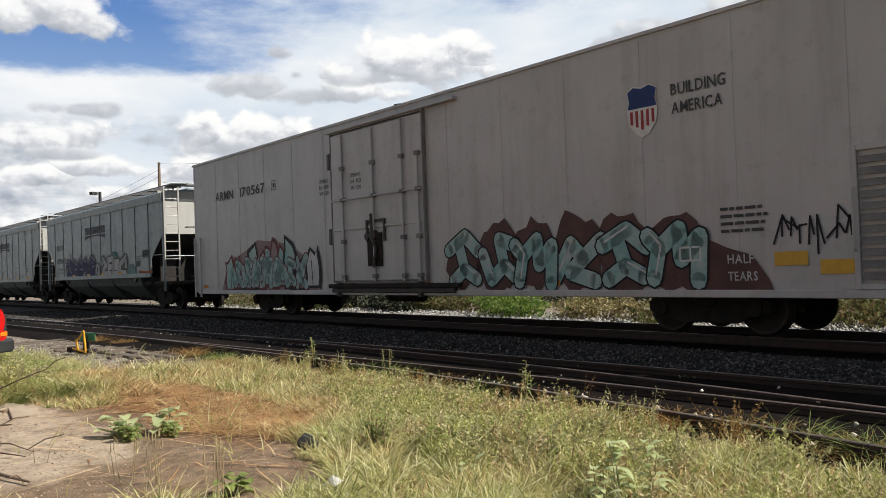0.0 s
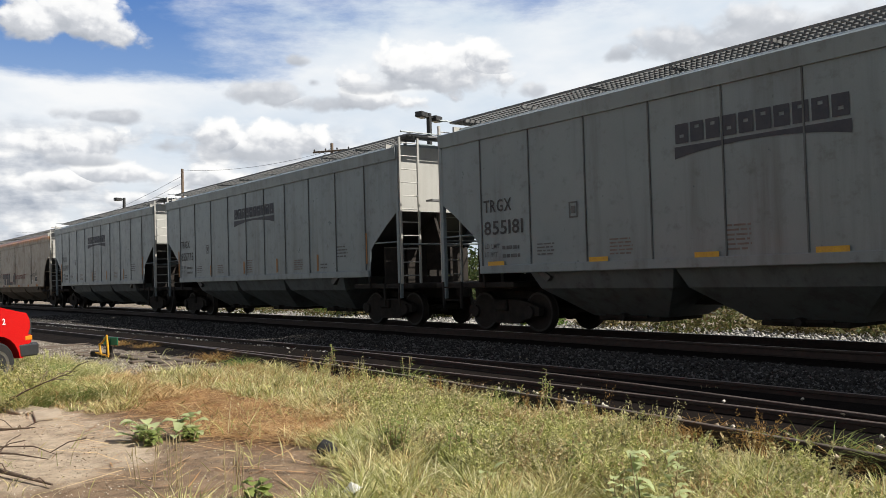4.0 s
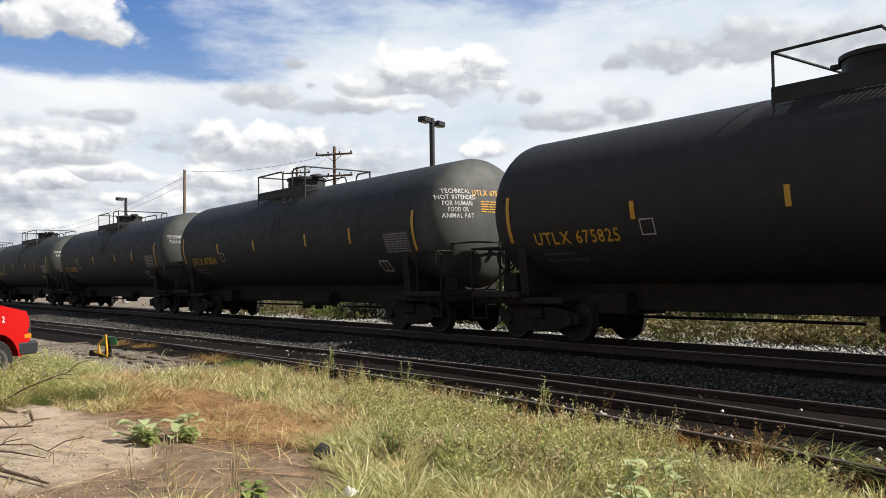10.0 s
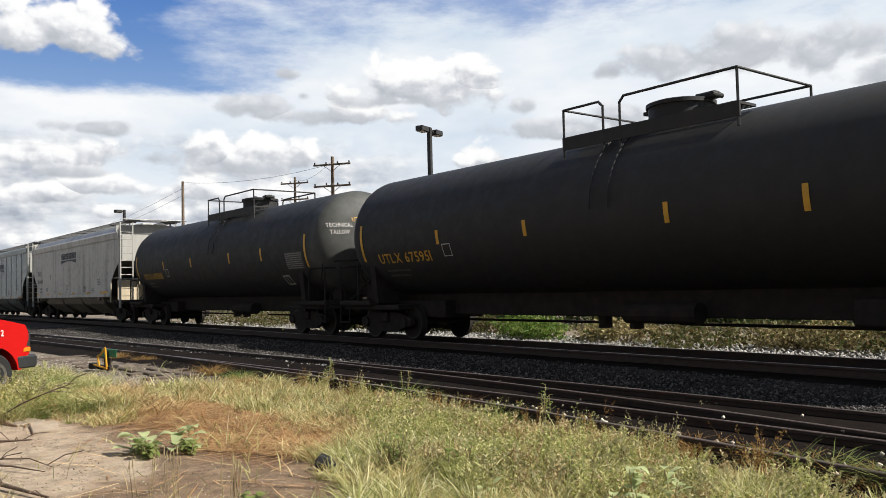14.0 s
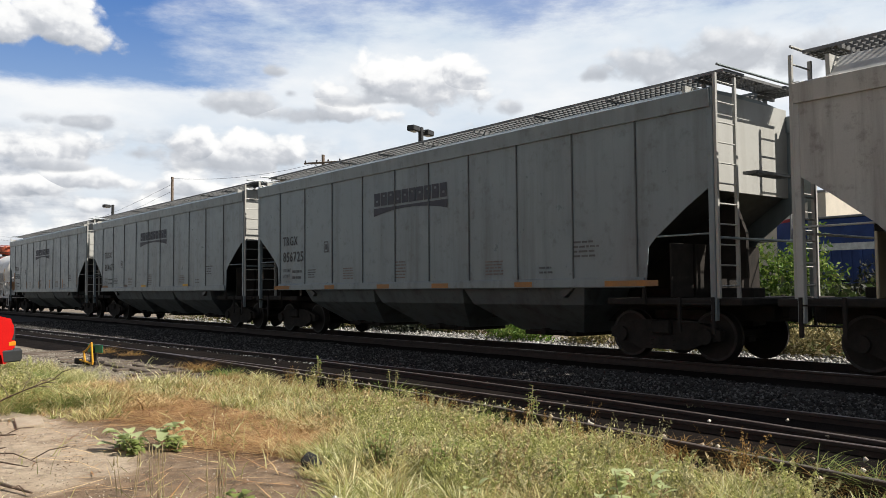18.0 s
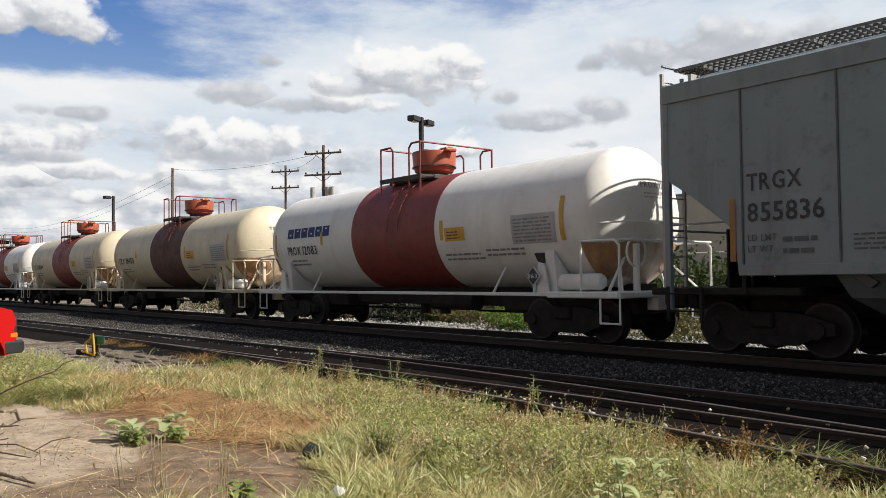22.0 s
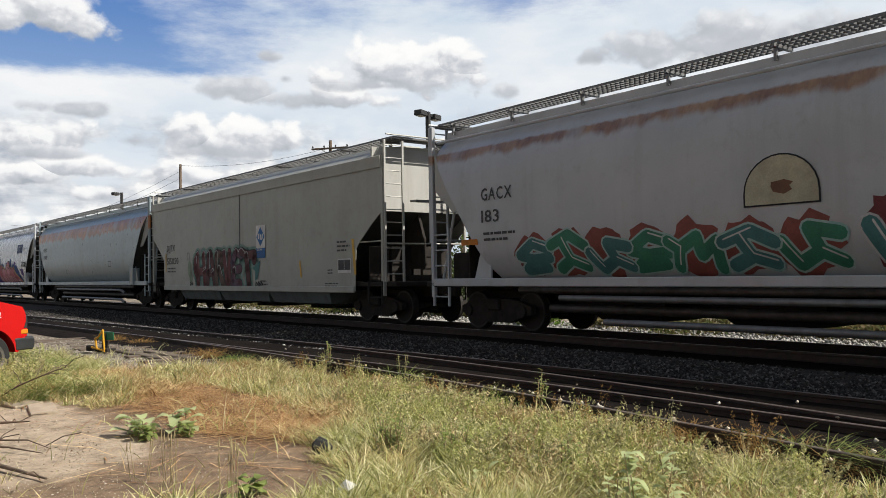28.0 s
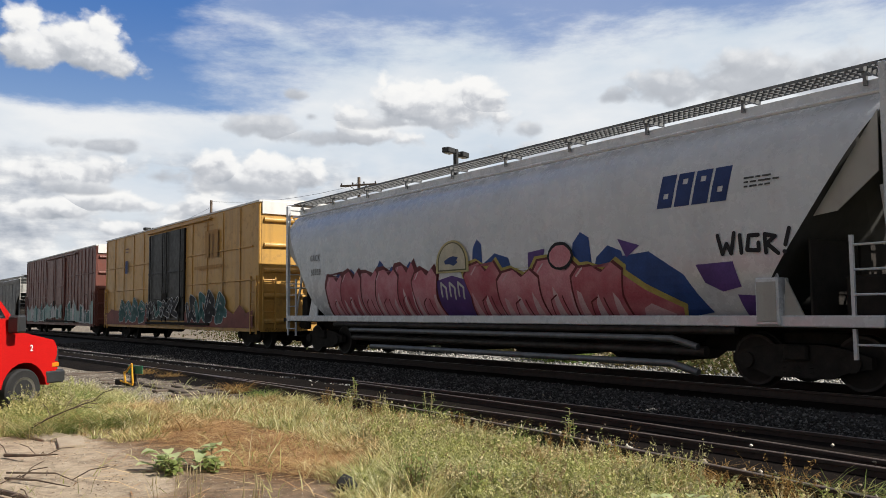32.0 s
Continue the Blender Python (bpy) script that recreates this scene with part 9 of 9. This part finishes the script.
DARKGLASS = plain("dark_window", (0.02, 0.025, 0.03), None, 0.12, 0, 3, 40, 0.0, 0.6)


def building(x0, x1, y0, y1, h, material, label):
    b = thing("warehouse", label, "building")
    part("wall", M().box(x0, x1, y0, y0 + 0.3, -0.4, h), material, b)
    part("wall", M().box(x0, x0 + 0.3, y0 + 0.3, y1, -0.4, h), material, b)
    part("wall", M().box(x1 - 0.3, x1, y0 + 0.3, y1, -0.4, h), material, b)
    part("wall", M().box(x0 + 0.3, x1 - 0.3, y1 - 0.3, y1, -0.4, h), material, b)
    part("roof", M().box(x0 + 0.3, x1 - 0.3, y0 + 0.3, y1 - 0.3, h - 0.5, h - 0.3), TRIMGREY, b)
    part("parapet_cap", M().box(x0 - 0.05, x1 + 0.05, y0 - 0.06, y0 + 0.36, h + 0.004, h + 0.16, 0.02), TRIMGREY, b)
    n = int((x1 - x0) / 5)
    for i in range(n):
        x = x0 + (i + 0.5) * (x1 - x0) / n
        w = part("window", M().box(x - 0.9, x + 0.9, y0 - 0.02, y0 + 0.02, 1.2, 2.6), DARKGLASS, b)
        part("window_frame", M().box(x - 1.0, x + 1.0, y0 - 0.06, y0 - 0.021, 1.1, 1.2).box(x - 1.0, x + 1.0, y0 - 0.06, y0 - 0.021, 2.6, 2.7), TRIMGREY, w)
    return b


building(-42.0, -26.0, 52.0, 66.0, 7.3, STUCCO, "pale stucco warehouse with a flat roof")
building(-24.5, -10.0, 44.0, 56.0, 4.6, PEACH, "peach stucco building with a flat roof")

flag = thing("flag", "striped red and white flag on a pole", "flag", at=pose(-20.0, 35.0, -0.3))
part("pole", M().cyl((0.9, 0, 0), (0.9, 0, 6.0), 0.05, 10), TRIMGREY, flag, smooth=40)
for i in range(7):
    z = 4.45 + 0.14 * i
    part("stripe", M().prism([(-0.75 + 0.02 * i, z - 0.2), (0.85, z), (0.85, z + 0.14), (-0.75 + 0.02 * i, z - 0.06)], -0.01, 0.01), RED if i % 2 == 0 else DECAL_WHITE, flag)
bin_ = thing("container", "long dark blue container with a white stripe behind the railway", "container", at=pose(-17.6, 36.5, -0.3))
part("body", M().box(-2.4, 2.6, -1.2, 1.2, 0.1, 4.5, 0.05), NAVY, bin_)
part("stripe", M().box(-0.4, 2.6, -1.225, -1.202, 3.1, 3.4), DECAL_WHITE, bin_, "white stripe")
for i in range(11):
    part("rib", M().box(-2.2 + 0.44 * i, -2.06 + 0.44 * i, -1.24, -1.202, 0.3, 3.05, 0.01), NAVY, bin_)
part("lid", M().box(-2.45, 2.65, -1.25, 1.25, 4.504, 4.6, 0.02), TRIMGREY, bin_)
trailer = thing("box_trailer", "cream box trailer behind the railway", "trailer", at=pose(-21.9, 34.0, -0.3))
part("body", M().box(-1.6, 1.4, -1.0, 1.0, 0.8, 2.7, 0.06), STUCCO, trailer)
for x in (-0.9, 0.9):
    for y in (-0.8, 0.8):
        part("wheel", M().cyl((x, y - 0.12, 0.38), (x, y + 0.12, 0.38), 0.38, 18), WIRE, trailer, smooth=40)

bush("shrub", "tall leafy shrub before the blue container", -16.6, 30.0, 2.4, 3.3, 5200, BUSH, 51, (0.06, 0.14))
bush("shrub", "shrub before the blue container with shade painted into its leaves", -19.0, 31.5, 3.2, 2.2, 4200, SHADE_LEAF, 52, (0.06, 0.14))
bush("shrub", "shrub before the blue container with shade painted into its leaves", -14.0, 31.0, 3.0, 2.5, 4200, SHADE_LEAF, 53, (0.06, 0.14))

# ---- switch stand ----
SAFETY = plain("safety_yellow", (0.70, 0.38, 0.02), (0.60, 0.30, 0.02), 0.5, 0, 4, 40, 0.1)
SIGN_GREEN = plain("target_green", (0.02, 0.22, 0.11), (0.02, 0.17, 0.09), 0.45, 0, 4, 40, 0.1)
stand_ = thing("switch_stand", "low switch stand with yellow handle and green target", "switch stand", at=pose(-18.45, 5.02, -0.28, 0, 0, 20) @ Matrix.Scale(0.72, 4))
part("base", M().box(-0.30, 0.30, -0.16, 0.16, 0.0, 0.12, 0.02).cyl((0, 0, 0.12), (0, 0, 0.34), 0.10, 14), GRIME, stand_)
part("spindle", M().cyl((0, 0, 0.3), (0, 0, 0.56), 0.022, 8), GRIME, stand_)
part("handle", M().pipe([(-0.16, -0.18, 0.10), (-0.20, -0.2, 0.40), (-0.08, -0.2, 0.44), (0.16, -0.2, 0.66), (0.20, -0.18, 0.10)], 0.030, 8), SAFETY, stand_, "yellow lever bow")
part("lever", M().pipe([(-0.5, -0.18, 0.16), (0.20, -0.18, 0.05)], 0.028, 8), SAFETY, stand_)
part("target", M().box(-0.34, 0.36, 0.02, 0.045, 0.36, 0.60, 0.01), SIGN_GREEN, stand_, "green sheet-metal target")
part("weight", M().box(-0.62, -0.40, -0.24, -0.06, 0.02, 0.20, 0.03), GRIME, stand_)
LYING_TIMBER = plain("lying_timber", (0.16, 0.125, 0.09), (0.08, 0.062, 0.047), 0.9, 0, 2, 30, 0.5, stretch=(0.6, 8, 8))
for x, y, l, r in ((-17.0, 5.35, 2.4, 4), (-16.6, 5.75, 2.3, 2), (-18.9, 5.2, 2.0, 6)):
    thing("timber", "grey weathered timber lying by the switch", "timber", "timbers by the switch", m=M().box(-l / 2, l / 2, -0.11, 0.11, 0.0, 0.14, 0.015), material=LYING_TIMBER, at=pose(x, y, -0.385, 0, 0, r))

# ---- red van ----
VAN_RED = plain("van_red_paint", (0.50, 0.012, 0.010), (0.46, 0.010, 0.010), 0.22, 0, 1.0, 60, 0.0, 0.6)
RUBBER = plain("tyre_rubber", (0.016, 0.016, 0.017), None, 0.85, 0, 8, 60, 0.3)
BUMPER = plain("dark_bumper", (0.03, 0.032, 0.035), None, 0.5, 0, 6, 60, 0.1)
HUBCAP = plain("wheel_hub", (0.26, 0.25, 0.235), (0.12, 0.115, 0.11), 0.4, 0.6, 5, 60, 0.1)
AMBER = plain("amber_lens", (0.75, 0.25, 0.02), None, 0.25, 0, 5, 60, 0.0)


def build_van():
    heading = 126.0
    van = thing("van", "bright red panel van with a dark bumper", "van")
    arch = []
    for cx in (1.66, -1.75):
        arch += [(cx + 0.46 * math.cos(a), 0.36 + 0.46 * math.sin(a)) for a in [radians(8 + 164 * i / 10) for i in range(11)]]
    outline = [(-2.6, 0.43), (-2.6, 2.0), (-2.45, 2.12), (0.75, 2.12), (1.05, 2.02), (1.62, 1.30), (2.30, 1.16), (2.40, 1.05), (2.45, 0.85), (2.45, 0.56), (2.16, 0.42)] + arch
    m = M()
    n = len(outline)
    # the sides lean in above the belt line
    vs = []
    for s in (-1, 1):
        for x, z in outline:
            vs.append((x, s * (1.0 - max(0.0, z - 1.25) * 0.14 - max(0.0, x - 2.2) * 0.35), z))
    fs = [(i, (i + 1) % n, n + (i + 1) % n, n + i) for i in range(n)]
    fs += [tuple(range(n)), tuple(range(n, 2 * n))]
    m.put(vs, fs)
    part("body", m, VAN_RED, van, smooth=30)
    part("windscreen", M().prism([(1.09, 1.99), (1.60, 1.36), (1.615, 1.37), (1.105, 2.0)], -0.82, 0.82), DARKGLASS, van, "dark windscreen")
    for s in (-1, 1):
        y = s * 0.985
        part("side_window", M().prism([(0.55, 1.36), (1.42, 1.36), (1.02, 1.92), (0.55, 1.95)], min(y * 0.955, y * 0.975), max(y * 0.955, y * 0.975)), DARKGLASS, van, "dark side window")
        part("mirror", M().box(1.28, 1.45, min(s * 1.0, s * 1.24), max(s * 1.0, s * 1.24), 1.30, 1.58, 0.03), BUMPER, van)
        part("headlamp", M().box(2.42, 2.47, min(s * 0.55, s * 0.84), max(s * 0.55, s * 0.84), 0.78, 1.0, 0.01), LENS_GLASS, van)
        part("turn_signal", M().box(2.30, 2.465, min(s * 0.84, s * 0.93), max(s * 0.84, s * 0.93), 0.70, 0.78, 0.01), AMBER, van, "amber turn signal")
        part("side_lamp", M().box(2.28, 2.455, min(s * 0.86, s * 0.925), max(s * 0.86, s * 0.925), 0.79, 1.0, 0.01), BUMPER, van)
        part("door_seam", M().box(0.44, 0.455, min(s * 0.996, s * 1.004), max(s * 0.996, s * 1.004), 0.5, 1.25), BUMPER, van)
        for x in (1.66, -1.75):
            w = part("wheel", M().lathe([(-0.11, 0.23), (-0.12, 0.33), (-0.09, 0.36), (0.09, 0.36), (0.12, 0.33), (0.11, 0.23)], 28, "y", (x, s * 0.88, 0.36)), RUBBER, van, smooth=40)
            part("hub", M().lathe([(0.06, 0.02), (0.06, 0.10), (0.10, 0.13), (0.115, 0.21), (0.125, 0.225), (0.09, 0.228)] if s > 0 else [(-0.06, 0.02), (-0.06, 0.10), (-0.10, 0.13), (-0.115, 0.21), (-0.125, 0.225), (-0.09, 0.228)], 24, "y", (x, s * 0.88, 0.36)), HUBCAP, w, smooth=40)
    part("grille", M().box(2.44, 2.48, -0.52, 0.52, 0.72, 0.98, 0.01), BUMPER, van)
    part("bumper", M().box(2.38, 2.58, -0.98, 0.98, 0.44, 0.66, 0.04), BUMPER, van, "dark plastic bumper")
    part("bumper_end", M().box(2.12, 2.52, -1.0, -0.93, 0.44, 0.64, 0.02), BUMPER, van)
    sticker("lettering", van, letters("2", 1.75, 1.0, 0.10, 1.0), flat_side(-1.004), DECAL_WHITE, 0.003)
    a = radians(heading)
    fx, fy = 1.66, -0.88
    wx, wy = -14.84, 2.23
    van.matrix_basis = pose(wx - (fx * math.cos(a) - fy * math.sin(a)), wy - (fx * math.sin(a) + fy * math.cos(a)), -0.31, 0, 0, heading)


build_van()


# ---- plants and litter in the foreground ----
def leaf_blade(m, p, way, length, width, droop, up):
    """A broad leaf: two halves folded along a rib, in four joints."""
    a = radians(way)
    d, side = Vector((math.cos(a), math.sin(a), 0)), Vector((-math.sin(a), math.cos(a), 0))
    rows = []
    for t, w in ((0.0, 0.12), (0.25, 0.85), (0.55, 1.0), (0.8, 0.62), (1.0, 0.04)):
        c = Vector(p) + d * length * t * (1 - 0.2 * droop * t) + Vector((0, 0, length * (up * t - droop * t * t)))
        rows.append((c + side * width * w / 2 + Vector((0, 0, 0.12 * width * w)), c, c - side * width * w / 2 + Vector((0, 0, 0.12 * width * w))))
    vs = [q for r in rows for q in r]
    fs = []
    for i in range(4):
        for j in (0, 1):
            fs.append((3 * i + j, 3 * i + j + 1, 3 * i + j + 4, 3 * i + j + 3))
    m.put(vs, fs)


def leafy_plant(name, label, x, y, stems, height, leaf_len, leaf_w, per, material, seed, lean=0.15, category="plant"):
    rng = random.Random(seed)
    z0 = ground_z(x, y) - 0.01
    ob = thing(name, label, category)
    for s in range(stems):
        a = rng.uniform(0, 6.28)
        r = rng.uniform(0, 0.10)
        b = Vector((x + r * math.cos(a), y + r * math.sin(a), z0))
        tip = b + Vector((lean * rng.uniform(-1, 1) * height, lean * rng.uniform(-1, 1) * height, height * rng.uniform(0.75, 1.0)))
        part("stem", M().cyl(b, tip, 0.007, 6, 0.003), STALK, ob)
        for k in range(per):
            t = (k + 0.6) / per
            p = b.lerp(tip, t)
            lm = M()
            leaf_blade(lm, p, rng.uniform(0, 360), leaf_len * rng.uniform(0.7, 1.1) * (1.1 - 0.45 * t), leaf_w * rng.uniform(0.8, 1.2), rng.uniform(0.3, 0.8), rng.uniform(0.35, 0.9))
            part("leaf", lm, material, ob, smooth=60)
    return ob


leafy_plant("burdock", "broad-leaved pale green weed on the bare soil", -8.50, 2.60, 4, 0.20, 0.27, 0.15, 4, PALE_HERB, 1)
leafy_plant("burdock", "low dark leafy weed on the bare soil", -8.15, 2.62, 9, 0.16, 0.11, 0.055, 9, HERB, 2, 0.5)
leafy_plant("burdock", "low dark leafy weed on the bare soil", -8.05, 2.95, 8, 0.13, 0.10, 0.05, 8, HERB, 22, 0.6)
leafy_plant("burdock", "broad-leaved pale green weed on the bare soil", -8.34, 3.0, 3, 0.26, 0.26, 0.13, 5, PALE_HERB, 3)
leafy_plant("milkweed", "upright milkweed with thick pale leaves in the grass", -3.44, 4.15, 2, 0.58, 0.19, 0.065, 13, PALE_HERB, 4)
leafy_plant("milkweed", "upright milkweed with thick pale leaves in the grass", -3.12, 4.15, 2, 0.50, 0.18, 0.06, 12, PALE_HERB, 5)
leafy_plant("milkweed", "upright milkweed with thick pale leaves in the grass", -3.30, 3.85, 2, 0.36, 0.17, 0.06, 9, PALE_HERB, 15)
leafy_plant("broadleaf_weed", "small broad-leaved weed in the grass", -4.66, 4.0, 2, 0.20, 0.16, 0.07, 5, PALE_HERB, 6)
leafy_plant("broadleaf_weed", "dark leafy weed on the bare soil", -5.6, 2.55, 4, 0.16, 0.16, 0.10, 5, HERB, 16)
leafy_plant("tall_weed", "tall leafy green weed beside the near rail", -11.8, 6.72, 3, 0.60, 0.12, 0.035, 16, HERB, 7, 0.08)
leafy_plant("tall_weed", "tall leafy green weed beside the near rail", -6.72, 6.55, 4, 0.56, 0.11, 0.03, 18, HERB, 8, 0.12)
tussock(-9.9, 6.62, 0.16, 300, 0.41, "thin grey-green weed beside the near rail", RUSTY_HERB, 893)
tussock(-9.9 + 0.25, 6.62 + 0.05, 0.14, 160, 0.60, "green weed beside the near rail", HERB, 993)
leafy_plant("tall_weed", "thin grey-green weed beside the near rail", -9.5, 6.6, 4, 0.52, 0.09, 0.022, 18, HERB, 10, 0.15)
tussock(-10.6, 6.55, 0.16, 300, 0.30, "rusty dry weed beside the near rail", RUSTY_HERB, 896)
tussock(-10.6 + 0.25, 6.55 + 0.05, 0.14, 160, 0.43, "green weed beside the near rail", HERB, 996)
tussock(-3.75, 6.45, 0.16, 300, 0.35, "straw-coloured dry weed beside the near rail", RUSTY_HERB, 898)
tussock(-3.75 + 0.25, 6.45 + 0.05, 0.14, 160, 0.50, "green weed beside the near rail", HERB, 998)
tussock(-3.05, 6.35, 0.16, 300, 0.33, "straw-coloured dry weed beside the near rail", RUSTY_HERB, 900)
tussock(-3.05 + 0.25, 6.35 + 0.05, 0.14, 160, 0.48, "green weed beside the near rail", HERB, 1000)
leafy_plant("small_weed", "little green weed between the rails", -6.25, 8.85, 4, 0.22, 0.08, 0.016, 6, PALE_HERB, 13, 0.4)
leafy_plant("small_weed", "little dry weed between the rails", -5.4, 6.85, 4, 0.2, 0.06, 0.012, 6, RUSTY_HERB, 14, 0.4)
leafy_plant("leafy_weed", "dark bushy weed in the grass", -5.75, 3.85, 9, 0.44, 0.10, 0.03, 15, HERB, 17, 0.3)
leafy_plant("leafy_weed", "dark bushy weed in the grass", -5.4, 4.2, 7, 0.36, 0.10, 0.03, 12, HERB, 18, 0.3)
leafy_plant("leafy_weed", "grey-green bushy weed in the grass", -4.4, 4.6, 7, 0.36, 0.09, 0.03, 12, HERB, 19, 0.3)
for i, (x, y) in enumerate(((-13.2, 5.9), (-14.3, 6.2), (-12.7, 6.1), (-15.6, 6.2), (-20.0, 6.3), (-21.4, 6.1), (-8.3, 6.5), (-7.4, 6.55), (-5.6, 6.4), (-4.7, 6.4), (-16.3, 3.6), (-15.2, 3.9), (-13.5, 3.1), (-12.9, 2.7), (-14.6, 3.4), (-12.3, 2.5))):
    tussock(x, y, 0.20, 260, 0.36 + 0.05 * (i % 4), "scrubby green and brown weed at the track edge", RUSTY_HERB if x < -15.0 and y > 5 else (RUSTY_HERB, HERB, GRASS)[i % 3], 100 + i)


def dry_stalks(x, y, n, h, seed):
    rng = random.Random(seed)
    ob = thing("dry_stalks", "pale dry grass stalks with seed heads", "weed")
    for i in range(n):
        b = Vector((x + rng.uniform(-0.07, 0.07), y + rng.uniform(-0.07, 0.07), -0.32))
        tip = b + Vector((rng.uniform(-0.12, 0.12) * h, rng.uniform(-0.12, 0.12) * h, h * rng.uniform(0.7, 1.0)))
        st = part("stalk", M().cyl(b, tip, 0.004, 5, 0.002), STALK, ob)
        part("seed_head", M().cyl(tip, tip + Vector((0.01, 0.0, 0.07)), 0.008, 6, 0.002), STALK, st)


dry_stalks(-6.28, 2.2, 7, 0.46, 1)
dry_stalks(-5.98, 2.5, 4, 0.36, 2)
dry_stalks(-5.5, 2.35, 5, 0.42, 3)
dry_stalks(-6.6, 2.05, 4, 0.36, 4)


def branch(points, r, label, twigs, seed):
    rng = random.Random(seed)
    ob = thing("fallen_branch", label, "branch")
    m = M()
    n = len(points) - 1
    for i, (p, q) in enumerate(zip(points, points[1:])):
        m.cyl(p, q, r * (1 - 0.7 * i / n), 8, r * (1 - 0.7 * (i + 1) / n))
    part("limb", m, WOODY, ob, smooth=40)
    for k in range(twigs):
        i = rng.randrange(n)
        p = Vector(points[i]).lerp(Vector(points[i + 1]), rng.random())
        q = p + Vector((rng.uniform(-0.3, 0.3), rng.uniform(-0.15, 0.3), rng.uniform(0.0, 0.16)))
        part("twig", M().pipe([p, p.lerp(q, 0.5) + Vector((0, 0, 0.03)), q], 0.005, 5), WOODY, ob)


branch([(-8.4, 1.05, -0.26), (-7.9, 1.2, -0.25), (-7.5, 1.33, -0.26), (-7.05, 1.47, -0.27)], 0.030, "dark dead branch lying on the sand", 5, 1)
branch([(-10.4, 1.45, -0.28), (-9.95, 1.62, -0.24), (-9.7, 1.86, -0.22)], 0.022, "dark dead branch lying on the sand", 4, 2)
branch([(-12.2, 1.95, -0.26), (-11.6, 2.1, -0.05), (-11.1, 2.3, 0.12), (-10.6, 2.5, 0.26)], 0.011, "leaning dead branch with bare twigs", 9, 3)
branch([(-8.9, 1.25, -0.27), (-8.5, 1.45, -0.25), (-8.1, 1.66, -0.27)], 0.014, "thin dead branch lying on the sand", 3, 4)
branch([(-9.2, 1.3, -0.27), (-8.7, 1.65, -0.24), (-8.2, 1.75, -0.26)], 0.010, "thin pale branch lying on the sand", 2, 5)
SLAB = plain("pale_slab", (0.42, 0.35, 0.26), (0.32, 0.26, 0.19), 0.95, 0, 4, 40, 0.5)
for x, y, w, d, r in ((-11.9, 2.1, 0.9, 0.35, 12), (-11.0, 2.25, 0.7, 0.3, -8), (-12.6, 2.0, 0.6, 0.4, 30)):
    thing("stone_slab", "flat pale stone slab at the edge of the sand", "stone slab", "stone slabs", m=M().box(-w / 2, w / 2, -d / 2, d / 2, -0.05, 0.012, 0.008), material=SLAB, at=pose(x, y, -0.285, 1, 1, r))
rr = random.Random(8)
scrap = M()
scrap.put([(rr.uniform(-0.09, 0.09), rr.uniform(-0.06, 0.06), 0.02 + 0.05 * rr.random()) for i in range(9)] + [(0, 0, 0.0)], [(0, 1, 9), (1, 2, 3), (3, 4, 5), (5, 6, 7), (7, 8, 0), (2, 4, 6), (1, 5, 8), (0, 3, 7)])
thing("plastic_scrap", "crumpled black plastic scrap in the grass", "litter", m=M().lathe([(-0.10, 0.03), (-0.05, 0.09), (0.03, 0.07), (0.09, 0.02)], 9, "x", (0, 0, 0.05)), material=RUBBER, at=pose(-6.45, 3.6, -0.28, 10, 5, 30))
PAPER = plain("white_paper", (0.75, 0.74, 0.70), None, 0.8, 0, 5, 40, 0.2)
for x, y, r in ((-4.97, 2.95, 20), (-3.55, 3.55, 60)):
    thing("paper_scrap", "crumpled white paper scrap in the grass", "litter", m=M().put([(-0.06, -0.04, 0.0), (0.06, -0.05, 0.01), (0.07, 0.04, 0.03), (0.0, 0.0, 0.07), (-0.05, 0.05, 0.02), (0.0, 0.0, -0.005)], [(0, 1, 3), (1, 2, 3), (2, 4, 3), (4, 0, 3), (0, 5, 1), (1, 5, 2), (2, 5, 4), (4, 5, 0)]), material=PAPER, at=pose(x, y, -0.20, 0, 0, r))


# ---- what moves ----
def motions():
    for car, c in TRAIN:
        rows = []
        for k in range(33):
            x = c + SPEED * k
            rows.append((float(k), pose(x, track_y(x), 0.0, 0, 0, track_turn(x))))
        walk(car, rows)
    walk(SKY, [(t, pose(0, 0, 1.29, 0, 0, -1.05 + 0.078 * t)) for t in (0.0, 8.0, 16.0, 24.0, 32.0)])


motions()
